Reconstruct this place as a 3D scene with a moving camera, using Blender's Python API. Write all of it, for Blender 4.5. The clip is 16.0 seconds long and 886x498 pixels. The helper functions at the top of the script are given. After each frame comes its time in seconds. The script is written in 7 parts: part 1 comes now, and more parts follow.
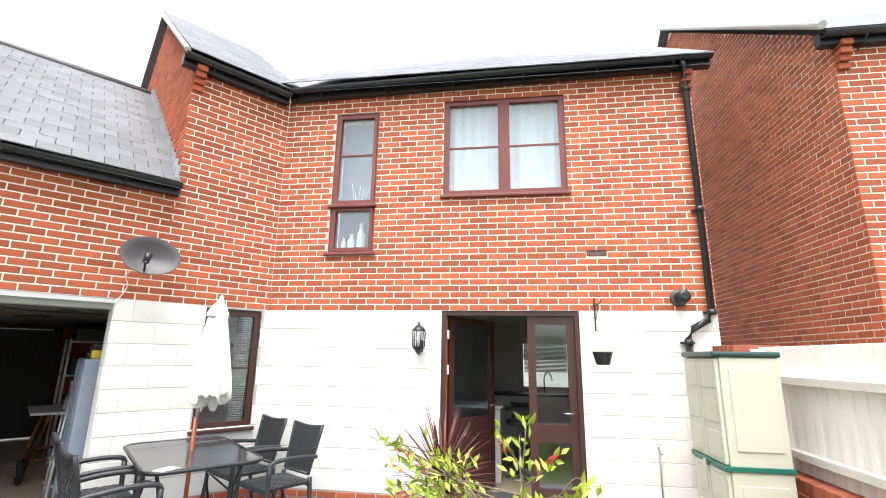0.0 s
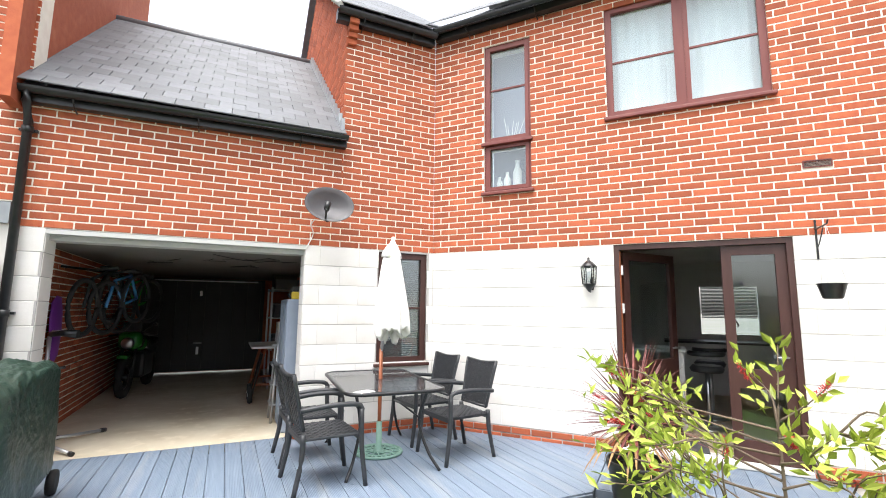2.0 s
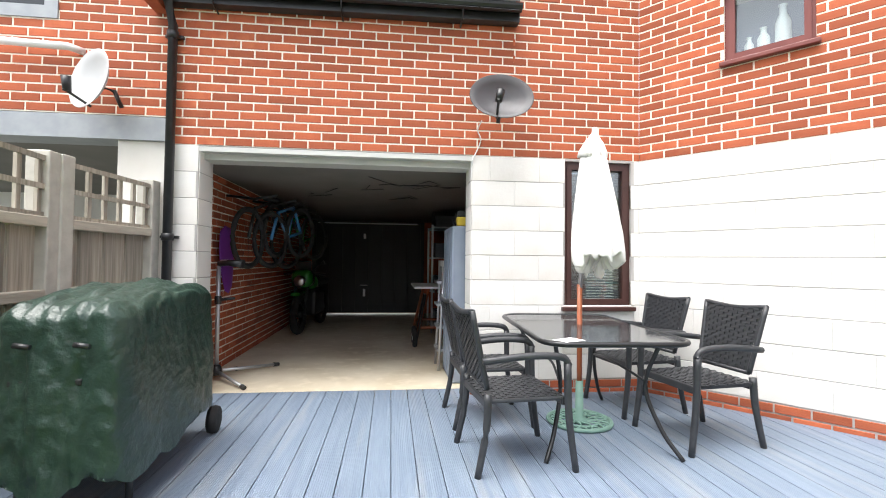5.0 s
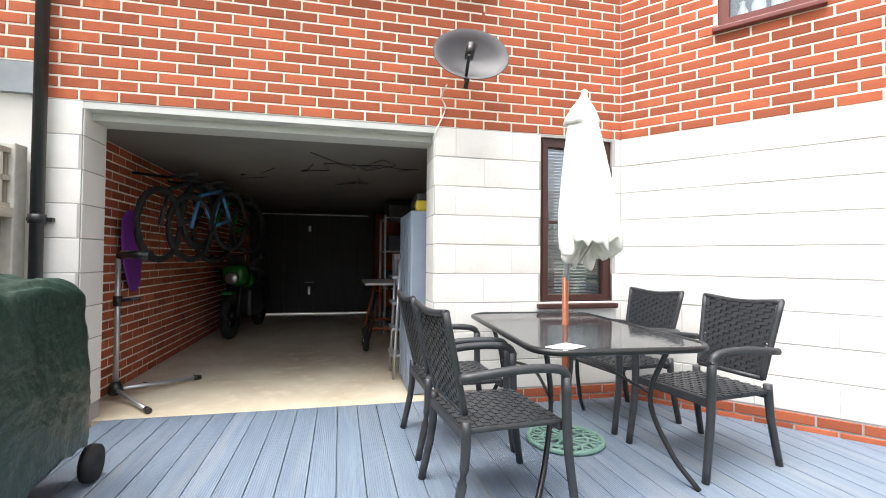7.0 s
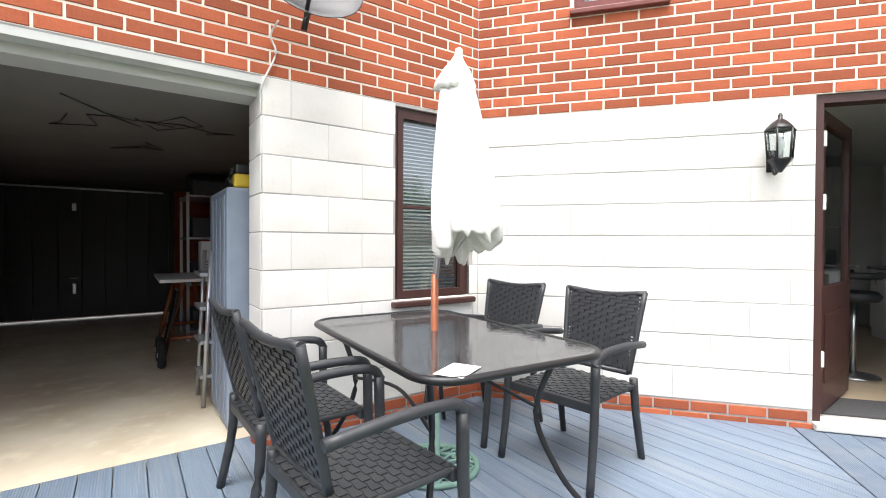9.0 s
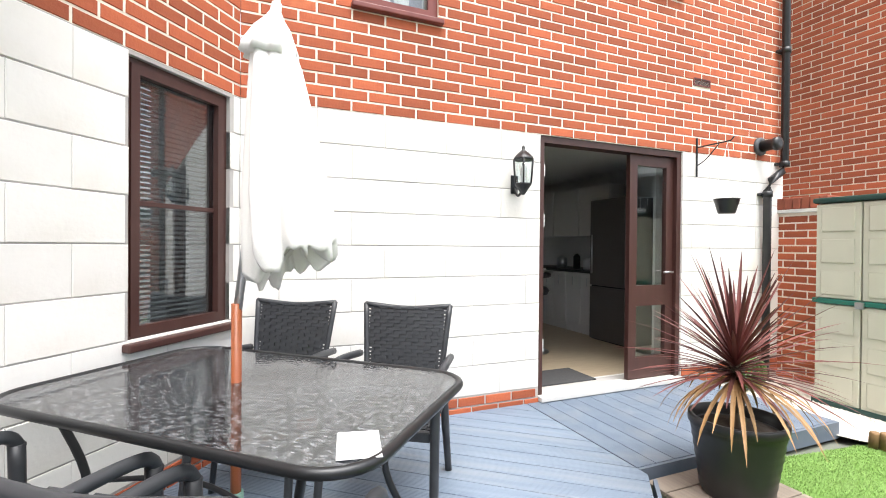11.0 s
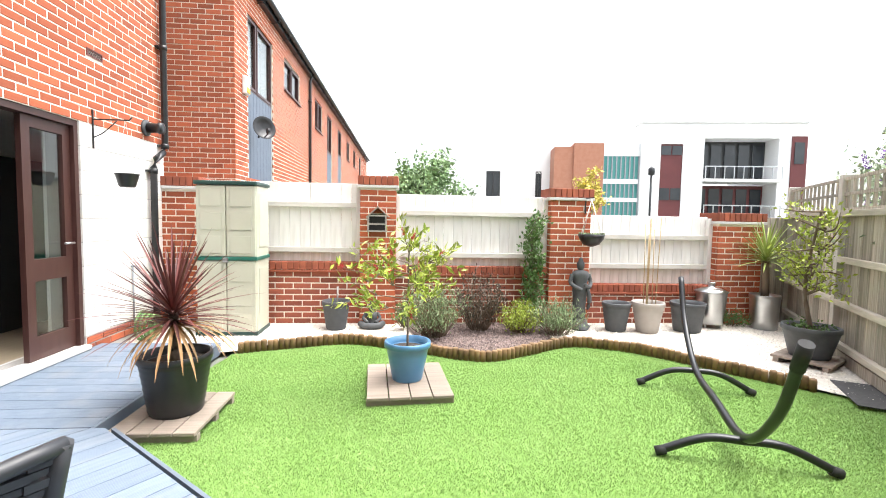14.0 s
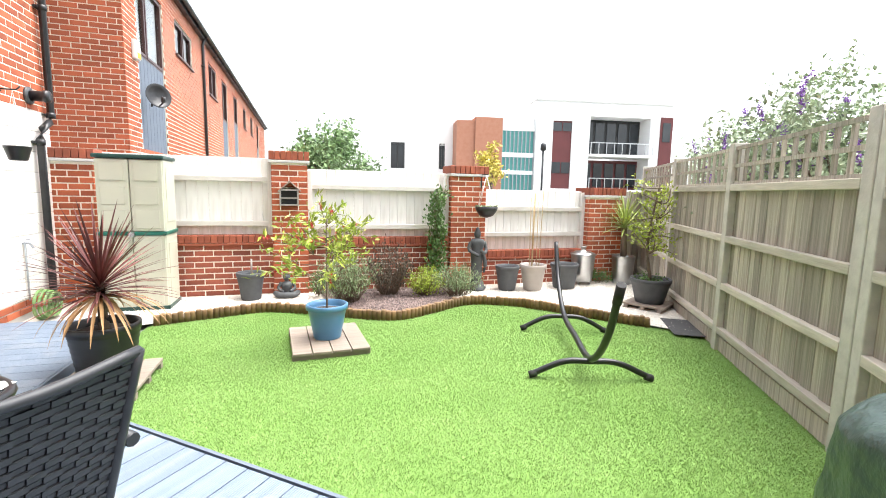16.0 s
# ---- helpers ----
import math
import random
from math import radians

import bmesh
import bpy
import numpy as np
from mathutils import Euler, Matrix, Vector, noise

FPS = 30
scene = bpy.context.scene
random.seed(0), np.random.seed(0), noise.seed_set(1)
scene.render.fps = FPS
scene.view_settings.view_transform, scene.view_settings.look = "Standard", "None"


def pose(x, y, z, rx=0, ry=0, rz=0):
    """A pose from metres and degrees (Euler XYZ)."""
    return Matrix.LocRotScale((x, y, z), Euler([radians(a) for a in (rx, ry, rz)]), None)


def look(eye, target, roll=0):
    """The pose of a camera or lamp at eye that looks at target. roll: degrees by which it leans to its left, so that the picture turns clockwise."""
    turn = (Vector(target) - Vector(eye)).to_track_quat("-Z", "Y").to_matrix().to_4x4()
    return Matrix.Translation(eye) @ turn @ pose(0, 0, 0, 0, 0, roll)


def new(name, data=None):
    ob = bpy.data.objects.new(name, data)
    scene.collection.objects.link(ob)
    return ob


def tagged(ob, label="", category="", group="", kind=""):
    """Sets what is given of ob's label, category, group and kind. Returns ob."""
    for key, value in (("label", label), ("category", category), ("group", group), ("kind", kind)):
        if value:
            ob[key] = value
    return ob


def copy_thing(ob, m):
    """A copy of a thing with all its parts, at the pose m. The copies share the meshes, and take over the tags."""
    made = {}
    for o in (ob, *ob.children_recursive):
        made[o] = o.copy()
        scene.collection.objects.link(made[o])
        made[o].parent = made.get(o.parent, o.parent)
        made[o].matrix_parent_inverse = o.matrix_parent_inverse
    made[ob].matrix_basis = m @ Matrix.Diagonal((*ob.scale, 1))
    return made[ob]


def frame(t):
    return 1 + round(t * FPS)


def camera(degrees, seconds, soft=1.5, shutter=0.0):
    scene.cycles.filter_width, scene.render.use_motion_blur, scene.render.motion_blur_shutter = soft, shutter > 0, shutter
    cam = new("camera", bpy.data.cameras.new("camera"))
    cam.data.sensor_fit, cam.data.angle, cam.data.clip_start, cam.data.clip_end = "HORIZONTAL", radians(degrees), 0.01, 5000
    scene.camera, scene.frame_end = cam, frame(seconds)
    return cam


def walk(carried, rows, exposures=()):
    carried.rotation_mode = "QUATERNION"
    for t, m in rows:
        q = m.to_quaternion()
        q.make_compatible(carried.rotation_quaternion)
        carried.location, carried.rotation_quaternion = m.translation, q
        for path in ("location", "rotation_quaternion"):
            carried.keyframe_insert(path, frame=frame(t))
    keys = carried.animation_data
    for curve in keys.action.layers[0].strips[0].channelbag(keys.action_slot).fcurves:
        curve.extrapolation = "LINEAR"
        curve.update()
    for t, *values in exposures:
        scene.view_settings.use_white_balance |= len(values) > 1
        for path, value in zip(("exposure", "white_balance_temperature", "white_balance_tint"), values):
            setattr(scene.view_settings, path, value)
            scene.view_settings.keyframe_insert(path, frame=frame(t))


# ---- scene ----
cam = camera(88.3, 16.0, soft=1.0)
PATH = [
    (0, (-2.269, -5.603, 1.706), (-0.948, -4.171, 2.162), 0.9),
    (0.5, (-2.301, -5.521, 1.673), (-0.988, -4.071, 2.088), 0.9),
    (1, (-2.327, -5.439, 1.636), (-1.11, -3.891, 1.989), 0.8),
    (1.5, (-2.324, -5.358, 1.598), (-1.271, -3.682, 1.89), 0.7),
    (2, (-2.329, -5.249, 1.526), (-1.485, -3.454, 1.786), 0.6),
    (2.5, (-2.292, -5.11, 1.488), (-1.649, -3.225, 1.669), 0.7),
    (3, (-2.293, -4.877, 1.431), (-1.738, -2.96, 1.551), 0.8),
    (3.5, (-2.272, -4.623, 1.393), (-1.793, -2.682, 1.461), 0.7),
    (4, (-2.232, -4.382, 1.34), (-1.895, -2.411, 1.395), 0.7),
    (4.2, (-2.235, -4.297, 1.325), (-1.939, -2.32, 1.375), 0.8),
    (6.3, (-2.304, -3.505, 1.244), (-2.1, -1.517, 1.308), 0.6),
    (6.5, (-2.275, -3.453, 1.246), (-2.031, -1.468, 1.302), 0.7),
    (7, (-2.245, -3.327, 1.226), (-1.805, -1.376, 1.27), 0.5),
    (7.5, (-2.152, -3.228, 1.22), (-1.542, -1.324, 1.263), 0.2),
    (8, (-2.116, -3.096, 1.215), (-1.367, -1.242, 1.25), 0.1),
    (10.3, (-2.311, -2.158, 1.359), (-0.594, -1.133, 1.317), 0.6),
    (10.5, (-2.313, -2.097, 1.353), (-0.524, -1.203, 1.323), 0.5),
    (11, (-2.295, -1.948, 1.342), (-0.376, -1.387, 1.327), 0.5),
    (11.5, (-2.265, -1.838, 1.341), (-0.274, -1.647, 1.323), 0.5),
    (12, (-2.309, -1.775, 1.358), (-0.331, -2.071, 1.317), 0.7),
    (12.5, (-2.414, -1.699, 1.375), (-0.6, -2.54, 1.334), 0.8),
    (13, (-2.547, -1.63, 1.365), (-0.947, -2.83, 1.322), 0.8),
    (13.5, (-2.65, -1.457, 1.391), (-1.285, -2.917, 1.318), 1.2),
    (14, (-2.761, -1.267, 1.398), (-1.64, -2.919, 1.266), 1.1),
    (14.5, (-2.895, -1.105, 1.407), (-1.917, -2.836, 1.188), 1.0),
    (15, (-2.963, -0.961, 1.438), (-2.071, -2.734, 1.197), 1.2),
    (15.5, (-2.989, -0.832, 1.456), (-2.182, -2.646, 1.21), 1.2),
    (16, (-2.999, -0.758, 1.44), (-2.248, -2.594, 1.191), 1.2),
]
walk(cam, [(t, look(eye, target, roll)) for t, eye, target, roll in PATH],
     [(0, 1.7), (4, 1.65), (6.5, 1.7), (8, 1.65), (11, 1.6), (12, 1.75), (13.5, 1.93), (16, 2.0)])

# ---- world, sun, exposure ----
world = bpy.data.worlds.new("overcast_sky")
scene.world = world
world.use_nodes = True
wn, wl = world.node_tree.nodes, world.node_tree.links
sky = wn.new("ShaderNodeTexSky")
sky.sky_type, sky.sun_disc = "NISHITA", False
sky.sun_elevation, sky.sun_rotation = radians(72), radians(250)
sky.dust_density, sky.air_density = 4.0, 1.0
grey = wn.new("ShaderNodeHueSaturation")
grey.inputs["Saturation"].default_value = 0.34
wl.new(sky.outputs[0], grey.inputs["Color"])
wl.new(grey.outputs[0], wn["Background"].inputs[0])
wn["Background"].inputs[1].default_value = 0.15
sun = new("sun", bpy.data.lights.new("sun", "SUN"))
sun.data.energy, sun.data.angle, sun.data.color = 1.5, radians(50), (1.0, 0.98, 0.95)
sun.matrix_world = look((-3.8, -5.6, 20), (0, 0, 0))


# ---- materials ----
def material(name, colour, rough=0.6, metal=0.0, second=None, scale=8.0, amount=0.5, bump=0.0, bump_scale=60.0,
             vary=0.0, island=0.0, stretch=(1, 1, 1), spec=0.5, detail=6.0, third=None, third_scale=1.5, wave=None):
    """A principled surface: two scales of noise between colours, relief, and per-piece variation."""
    m = bpy.data.materials.new(name)
    m.use_nodes = True
    n, l = m.node_tree.nodes, m.node_tree.links
    b = n["Principled BSDF"]
    b.inputs["Roughness"].default_value, b.inputs["Metallic"].default_value = rough, metal
    b.inputs["Specular IOR Level"].default_value = spec
    co = n.new("ShaderNodeTexCoord")
    mp = n.new("ShaderNodeMapping")
    mp.inputs["Scale"].default_value = stretch
    l.new(co.outputs["Object"], mp.inputs[0])
    base = n.new("ShaderNodeRGB")
    base.outputs[0].default_value = (*colour, 1)
    out = base.outputs[0]

    def mix(a, colour_b, factor):
        x = n.new("ShaderNodeMix")
        x.data_type = "RGBA"
        l.new(factor, x.inputs[0])
        l.new(a, x.inputs[6])
        x.inputs[7].default_value = (*colour_b, 1)
        return x.outputs[2]

    def spread(sc, low, high, det=detail):
        t = n.new("ShaderNodeTexNoise")
        t.inputs["Scale"].default_value, t.inputs["Detail"].default_value = sc, det
        l.new(mp.outputs[0], t.inputs[0])
        r = n.new("ShaderNodeMapRange")
        r.inputs[1].default_value, r.inputs[2].default_value, r.inputs[4].default_value = low, high, amount
        l.new(t.outputs["Fac"], r.inputs[0])
        return t, r.outputs[0]

    if second:
        out = mix(out, second, spread(scale, 0.38, 0.66)[1])
    if third:
        out = mix(out, third, spread(third_scale, 0.52, 0.72)[1])
    if vary or island:
        src = n.new("ShaderNodeObjectInfo").outputs["Random"] if vary else n.new("ShaderNodeNewGeometry").outputs["Random Per Island"]
        r = n.new("ShaderNodeMapRange")
        r.inputs[3].default_value, r.inputs[4].default_value = 1 - (vary or island), 1 + (vary or island)
        l.new(src, r.inputs[0])
        h = n.new("ShaderNodeHueSaturation")
        l.new(r.outputs[0], h.inputs["Value"])
        l.new(out, h.inputs["Color"])
        out = h.outputs[0]
    l.new(out, b.inputs["Base Color"])
    if bump:
        t = n.new("ShaderNodeTexNoise")
        t.inputs["Scale"].default_value, t.inputs["Detail"].default_value = bump_scale, 4
        l.new(mp.outputs[0], t.inputs[0])
        k = n.new("ShaderNodeBump")
        k.inputs["Strength"].default_value, k.inputs["Distance"].default_value = bump, 0.004
        l.new(t.outputs["Fac"], k.inputs["Height"])
        l.new(k.outputs[0], b.inputs["Normal"])
    return m


def glass_material(name, tint=(0.9, 0.95, 0.95), ior=1.9):
    m = bpy.data.materials.new(name)
    m.use_nodes = True
    n, l = m.node_tree.nodes, m.node_tree.links
    clear, gloss, mix, f = (n.new("ShaderNode" + k) for k in ("BsdfTransparent", "BsdfGlossy", "MixShader", "LayerWeight"))
    clear.inputs[0].default_value = (*tint, 1)
    gloss.inputs["Roughness"].default_value = 0.01
    steep, bounds = n.new("ShaderNodeMath"), n.new("ShaderNodeMapRange")
    steep.operation, steep.inputs[1].default_value = "POWER", 4.0
    bounds.inputs[3].default_value, bounds.inputs[4].default_value = ((ior - 1) / (ior + 1)) ** 2, 0.7
    l.new(f.outputs["Facing"], steep.inputs[0])
    l.new(steep.outputs[0], bounds.inputs[0])
    l.new(bounds.outputs[0], mix.inputs[0])
    l.new(clear.outputs[0], mix.inputs[1])
    l.new(gloss.outputs[0], mix.inputs[2])
    l.new(mix.outputs[0], n["Material Output"].inputs[0])
    return m


BRICK = (0.42, 0.108, 0.045)
brick_mat = material("brick", BRICK, 0.85, second=(0.31, 0.062, 0.03), scale=14, bump=0.5, bump_scale=90, vary=0.26, third=(0.52, 0.17, 0.075), third_scale=5, amount=0.5)
brick_rest_mat = material("brick_joined", BRICK, 0.85, second=(0.31, 0.062, 0.03), scale=14, bump=0.5, bump_scale=90, island=0.26, third=(0.52, 0.17, 0.075), third_scale=5, amount=0.5)
old_brick_mat = material("weathered_brick", (0.31, 0.085, 0.047), 0.88, second=(0.17, 0.05, 0.035), scale=12, bump=0.6, bump_scale=90, vary=0.3, third=(0.36, 0.13, 0.07), third_scale=3, amount=0.6)
old_brick_rest_mat = material("weathered_brick_joined", (0.31, 0.085, 0.047), 0.88, second=(0.17, 0.05, 0.035), scale=12, bump=0.6, bump_scale=90, island=0.3, third=(0.36, 0.13, 0.07), third_scale=3, amount=0.6)
mortar_mat = material("mortar", (0.84, 0.78, 0.67), 0.95, second=(0.7, 0.63, 0.52), scale=9, bump=0.4)
block_mat = material("white_stone_block", (0.78, 0.76, 0.72), 0.8, second=(0.66, 0.63, 0.58), scale=2.5, bump=0.35, bump_scale=40, vary=0.04, third=(0.6, 0.55, 0.45), third_scale=1.2, amount=0.45)
blockjoint_mat = material("block_joint", (0.46, 0.44, 0.42), 0.9, second=(0.34, 0.32, 0.3), scale=6)
slate_mat = material("slate", (0.105, 0.112, 0.122), 0.55, second=(0.155, 0.163, 0.175), scale=10, bump=0.5, bump_scale=25, vary=0.25, third=(0.1, 0.105, 0.1), third_scale=3)
slate_rest_mat = material("slate_joined", (0.14, 0.15, 0.165), 0.55, second=(0.2, 0.21, 0.225), scale=10, bump=0.5, island=0.25)
lead_mat = material("lead", (0.3, 0.32, 0.34), 0.5, metal=0.3, second=(0.4, 0.42, 0.43), scale=8)
black_mat = material("black_plastic", (0.012, 0.013, 0.014), 0.35, second=(0.03, 0.03, 0.032), scale=12)
frame_mat = material("brown_frame", (0.055, 0.022, 0.018), 0.4, second=(0.08, 0.035, 0.028), scale=12, stretch=(1, 1, 0.2))
red_frame_mat = material("red_brown_frame", (0.16, 0.035, 0.028), 0.45, second=(0.22, 0.06, 0.045), scale=10, stretch=(1, 1, 0.2))
orange_wood_mat = material("orange_wood", (0.28, 0.075, 0.025), 0.4, second=(0.36, 0.12, 0.045), scale=20, stretch=(1, 1, 0.1))
glass_mat = glass_material("window_glass")
smoke_glass_mat = glass_material("table_glass", (0.36, 0.375, 0.39), 2.1)
blind_glass_mat = glass_material("blind_window_glass", (0.62, 0.66, 0.68), 2.3)
deck_mat = material("grey_decking", (0.14, 0.183, 0.245), 0.6, second=(0.2, 0.248, 0.31), scale=5, stretch=(6, 0.4, 1), bump=0.25, bump_scale=50, vary=0.06, third=(0.26, 0.275, 0.28), third_scale=2.2, amount=0.5)
deck_ramp_mat = material("grey_ramp_decking", (0.12, 0.156, 0.21), 0.6, second=(0.172, 0.213, 0.268), scale=5, stretch=(2, 2, 1), bump=0.25, bump_scale=50, vary=0.06, third=(0.22, 0.235, 0.25), third_scale=2.2, amount=0.5)


def groove(m, pitch, turn=0.0):
    """Fine ribs milled along a decking board, added to its relief."""
    n, l = m.node_tree.nodes, m.node_tree.links
    co, mp, sp, k, w, b = (n.new("ShaderNode" + q) for q in ("TexCoord", "Mapping", "SeparateXYZ", "Math", "Math", "Bump"))
    mp.inputs["Rotation"].default_value = (0, 0, radians(turn))
    l.new(co.outputs["Object"], mp.inputs[0])
    l.new(mp.outputs[0], sp.inputs[0])
    k.operation, k.inputs[1].default_value = "MULTIPLY", math.tau / pitch
    w.operation = "SINE"
    l.new(sp.outputs[0], k.inputs[0])
    l.new(k.outputs[0], w.inputs[0])
    l.new(w.outputs[0], b.inputs["Height"])
    b.inputs["Strength"].default_value, b.inputs["Distance"].default_value = 0.55, 0.0015
    old = n["Principled BSDF"].inputs["Normal"].links[0].from_socket
    l.new(old, b.inputs["Normal"])
    l.new(b.outputs[0], n["Principled BSDF"].inputs["Normal"])


groove(deck_mat, 0.0117)
groove(deck_ramp_mat, 0.0117, 51)
deck_edge_mat = material("deck_fascia", (0.115, 0.145, 0.19), 0.6, second=(0.15, 0.18, 0.225), scale=8)
concrete_mat = material("garage_concrete", (0.66, 0.59, 0.46), 0.5, second=(0.5, 0.41, 0.28), scale=1.6, bump=0.3, third=(0.74, 0.66, 0.52), third_scale=7, amount=0.8)
pale_mat = material("pale_concrete", (0.6, 0.6, 0.57), 0.8, second=(0.52, 0.52, 0.5), scale=4, bump=0.1)
plaster_mat = material("white_plaster", (0.72, 0.71, 0.69), 0.85, second=(0.66, 0.65, 0.63), scale=2)
dark_mat = material("dark_door", (0.02, 0.021, 0.022), 0.5, second=(0.028, 0.029, 0.03), scale=3)
# ceiling grey set low, so the dimness under cover is in the colour
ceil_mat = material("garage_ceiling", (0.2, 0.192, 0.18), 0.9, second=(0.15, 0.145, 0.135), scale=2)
soil_mat = material("soil", (0.06, 0.045, 0.035), 0.95, second=(0.1, 0.08, 0.06), scale=30, bump=1.0, bump_scale=60)
turf_mat = material("turf_base", (0.14, 0.26, 0.05), 0.9, second=(0.2, 0.34, 0.09), scale=60, bump=1.0, bump_scale=250)
blade_mat = material("turf_blades", (0.215, 0.355, 0.1), 0.6, second=(0.31, 0.445, 0.165), scale=2.0, island=0.24, third=(0.14, 0.28, 0.05), third_scale=0.8, spec=0.3)
ground_mat = material("far_ground", (0.16, 0.16, 0.15), 0.9, second=(0.1, 0.13, 0.07), scale=0.2, bump=0.2)
gravel_mat = material("white_gravel", (0.6, 0.57, 0.51), 0.85, second=(0.42, 0.38, 0.33), scale=45, bump=1.0, bump_scale=70)
pebble_mat = material("gravel_stone", (0.66, 0.63, 0.57), 0.8, island=0.3, second=(0.5, 0.45, 0.4), scale=20)
mulch_mat = material("bark_mulch", (0.09, 0.06, 0.05), 0.9, second=(0.2, 0.16, 0.14), scale=50, bump=1.0, bump_scale=60)
bark_piece_mat = material("bark_chip", (0.16, 0.12, 0.11), 0.9, island=0.5)
log_mat = material("edging_log", (0.2, 0.12, 0.055), 0.8, second=(0.12, 0.075, 0.04), scale=20, stretch=(1, 1, 0.2), vary=0.25, bump=0.4)
fence_mat = material("weathered_fence", (0.42, 0.38, 0.315), 0.85, second=(0.13, 0.115, 0.09), scale=18, stretch=(3, 3, 0.1), bump=0.7, bump_scale=40, vary=0.3, third=(0.34, 0.33, 0.26), third_scale=6, amount=0.62)
white_fence_mat = material("white_fence_paint", (0.84, 0.83, 0.8), 0.7, second=(0.74, 0.72, 0.68), scale=10, stretch=(2, 2, 0.25), bump=0.3, vary=0.05, third=(0.5, 0.49, 0.44), third_scale=4, amount=0.5)
fence_rail_mat = material("fence_rail", (0.5, 0.46, 0.38), 0.85, second=(0.3, 0.27, 0.22), scale=14, stretch=(0.3, 3, 3), bump=0.5, bump_scale=40, vary=0.15)
white_rail_mat = material("weathered_white_rail", (0.66, 0.64, 0.59), 0.8, second=(0.5, 0.48, 0.43), scale=9, stretch=(0.4, 2, 2), bump=0.3, vary=0.08)
post_mat = material("concrete_post", (0.52, 0.5, 0.44), 0.85, second=(0.36, 0.34, 0.3), scale=12, bump=0.4)
shed_mat = material("beige_plastic", (0.52, 0.52, 0.42), 0.5, second=(0.47, 0.47, 0.38), scale=4, bump=0.15, bump_scale=150)
green_mat = material("green_plastic", (0.012, 0.12, 0.085), 0.4, second=(0.02, 0.15, 0.11), scale=6)
shed_lid_mat = material("dark_green_lid", (0.012, 0.05, 0.042), 0.4)
rattan_mat = material("rattan_resin", (0.028, 0.03, 0.034), 0.45, second=(0.045, 0.048, 0.052), scale=20)
metal_mat = material("dark_tube", (0.035, 0.036, 0.038), 0.35, metal=0.6)
canvas_mat = material("cream_canvas", (0.8, 0.79, 0.76), 0.9, second=(0.74, 0.73, 0.7), scale=6, bump=0.2, bump_scale=300)
grate_mat = material("green_cast_iron", (0.13, 0.24, 0.2), 0.6, second=(0.2, 0.32, 0.27), scale=14, bump=0.3)
cover_mat = material("green_tarp", (0.018, 0.04, 0.03), 0.36, second=(0.03, 0.058, 0.045), scale=3, bump=1.0, bump_scale=19)
for node in cover_mat.node_tree.nodes:
    if node.type == "BUMP":
        node.inputs["Distance"].default_value = 0.012
steel_mat = material("steel", (0.55, 0.56, 0.57), 0.28, metal=1.0, second=(0.45, 0.46, 0.47), scale=8)
alloy_mat = material("silver_tube", (0.5, 0.51, 0.53), 0.35, metal=0.7)
black_pot_mat = material("black_pot", (0.018, 0.018, 0.019), 0.4, second=(0.03, 0.03, 0.03), scale=8)
blue_pot_mat = material("blue_glaze", (0.07, 0.2, 0.36), 0.3, second=(0.12, 0.27, 0.43), scale=5)
grey_pot_mat = material("grey_pot", (0.055, 0.06, 0.066), 0.6, second=(0.09, 0.095, 0.1), scale=10)
taupe_pot_mat = material("taupe_pot", (0.36, 0.33, 0.3), 0.6, second=(0.3, 0.28, 0.25), scale=10)
stone_mat = material("dark_statue", (0.06, 0.065, 0.07), 0.7, second=(0.11, 0.12, 0.12), scale=14, bump=0.4)
pallet_mat = material("deck_tile_wood", (0.29, 0.24, 0.195), 0.8, second=(0.17, 0.14, 0.115), scale=10, stretch=(0.2, 4, 1), bump=0.4, vary=0.15)
tile_mat = material("brick_coping", (0.33, 0.09, 0.045), 0.8, second=(0.22, 0.06, 0.04), scale=12, bump=0.4, vary=0.25)
red_leaf_mat = material("burgundy_leaf", (0.11, 0.03, 0.028), 0.5, second=(0.2, 0.06, 0.045), scale=5, island=0.45)
tan_leaf_mat = material("dry_leaf", (0.36, 0.2, 0.08), 0.6, second=(0.42, 0.28, 0.14), scale=5, island=0.3)
leaf_mat = material("lime_leaf", (0.3, 0.39, 0.05), 0.5, second=(0.44, 0.46, 0.08), scale=4, island=0.35)
green_leaf_mat = material("green_leaf", (0.08, 0.17, 0.04), 0.55, second=(0.14, 0.23, 0.07), scale=4, island=0.4)
grey_leaf_mat = material("silver_leaf", (0.21, 0.29, 0.14), 0.6, second=(0.3, 0.37, 0.22), scale=4, island=0.35)
dark_leaf_mat = material("dark_shrub_leaf", (0.06, 0.055, 0.035), 0.6, second=(0.12, 0.06, 0.045), scale=4, island=0.4)
bark_mat = material("bark", (0.16, 0.12, 0.085), 0.9, second=(0.1, 0.075, 0.055), scale=20, stretch=(1, 1, 0.3), bump=0.6)
red_flower_mat = material("red_flower", (0.5, 0.03, 0.03), 0.6)
purple_flower_mat = material("purple_flower", (0.26, 0.12, 0.42), 0.7)
render_mat = material("white_render", (0.8, 0.8, 0.79), 0.8, second=(0.74, 0.74, 0.73), scale=0.5)
maroon_mat = material("maroon_panel", (0.13, 0.03, 0.03), 0.6, second=(0.1, 0.024, 0.024), scale=1)
teal_mat = material("teal_panel", (0.06, 0.25, 0.23), 0.5, second=(0.1, 0.32, 0.3), scale=1.0)
dark_glass_mat = material("dark_glazing", (0.03, 0.035, 0.04), 0.08, second=(0.05, 0.055, 0.06), scale=1)
cabinet_mat = material("white_cabinet", (0.7, 0.69, 0.67), 0.4)
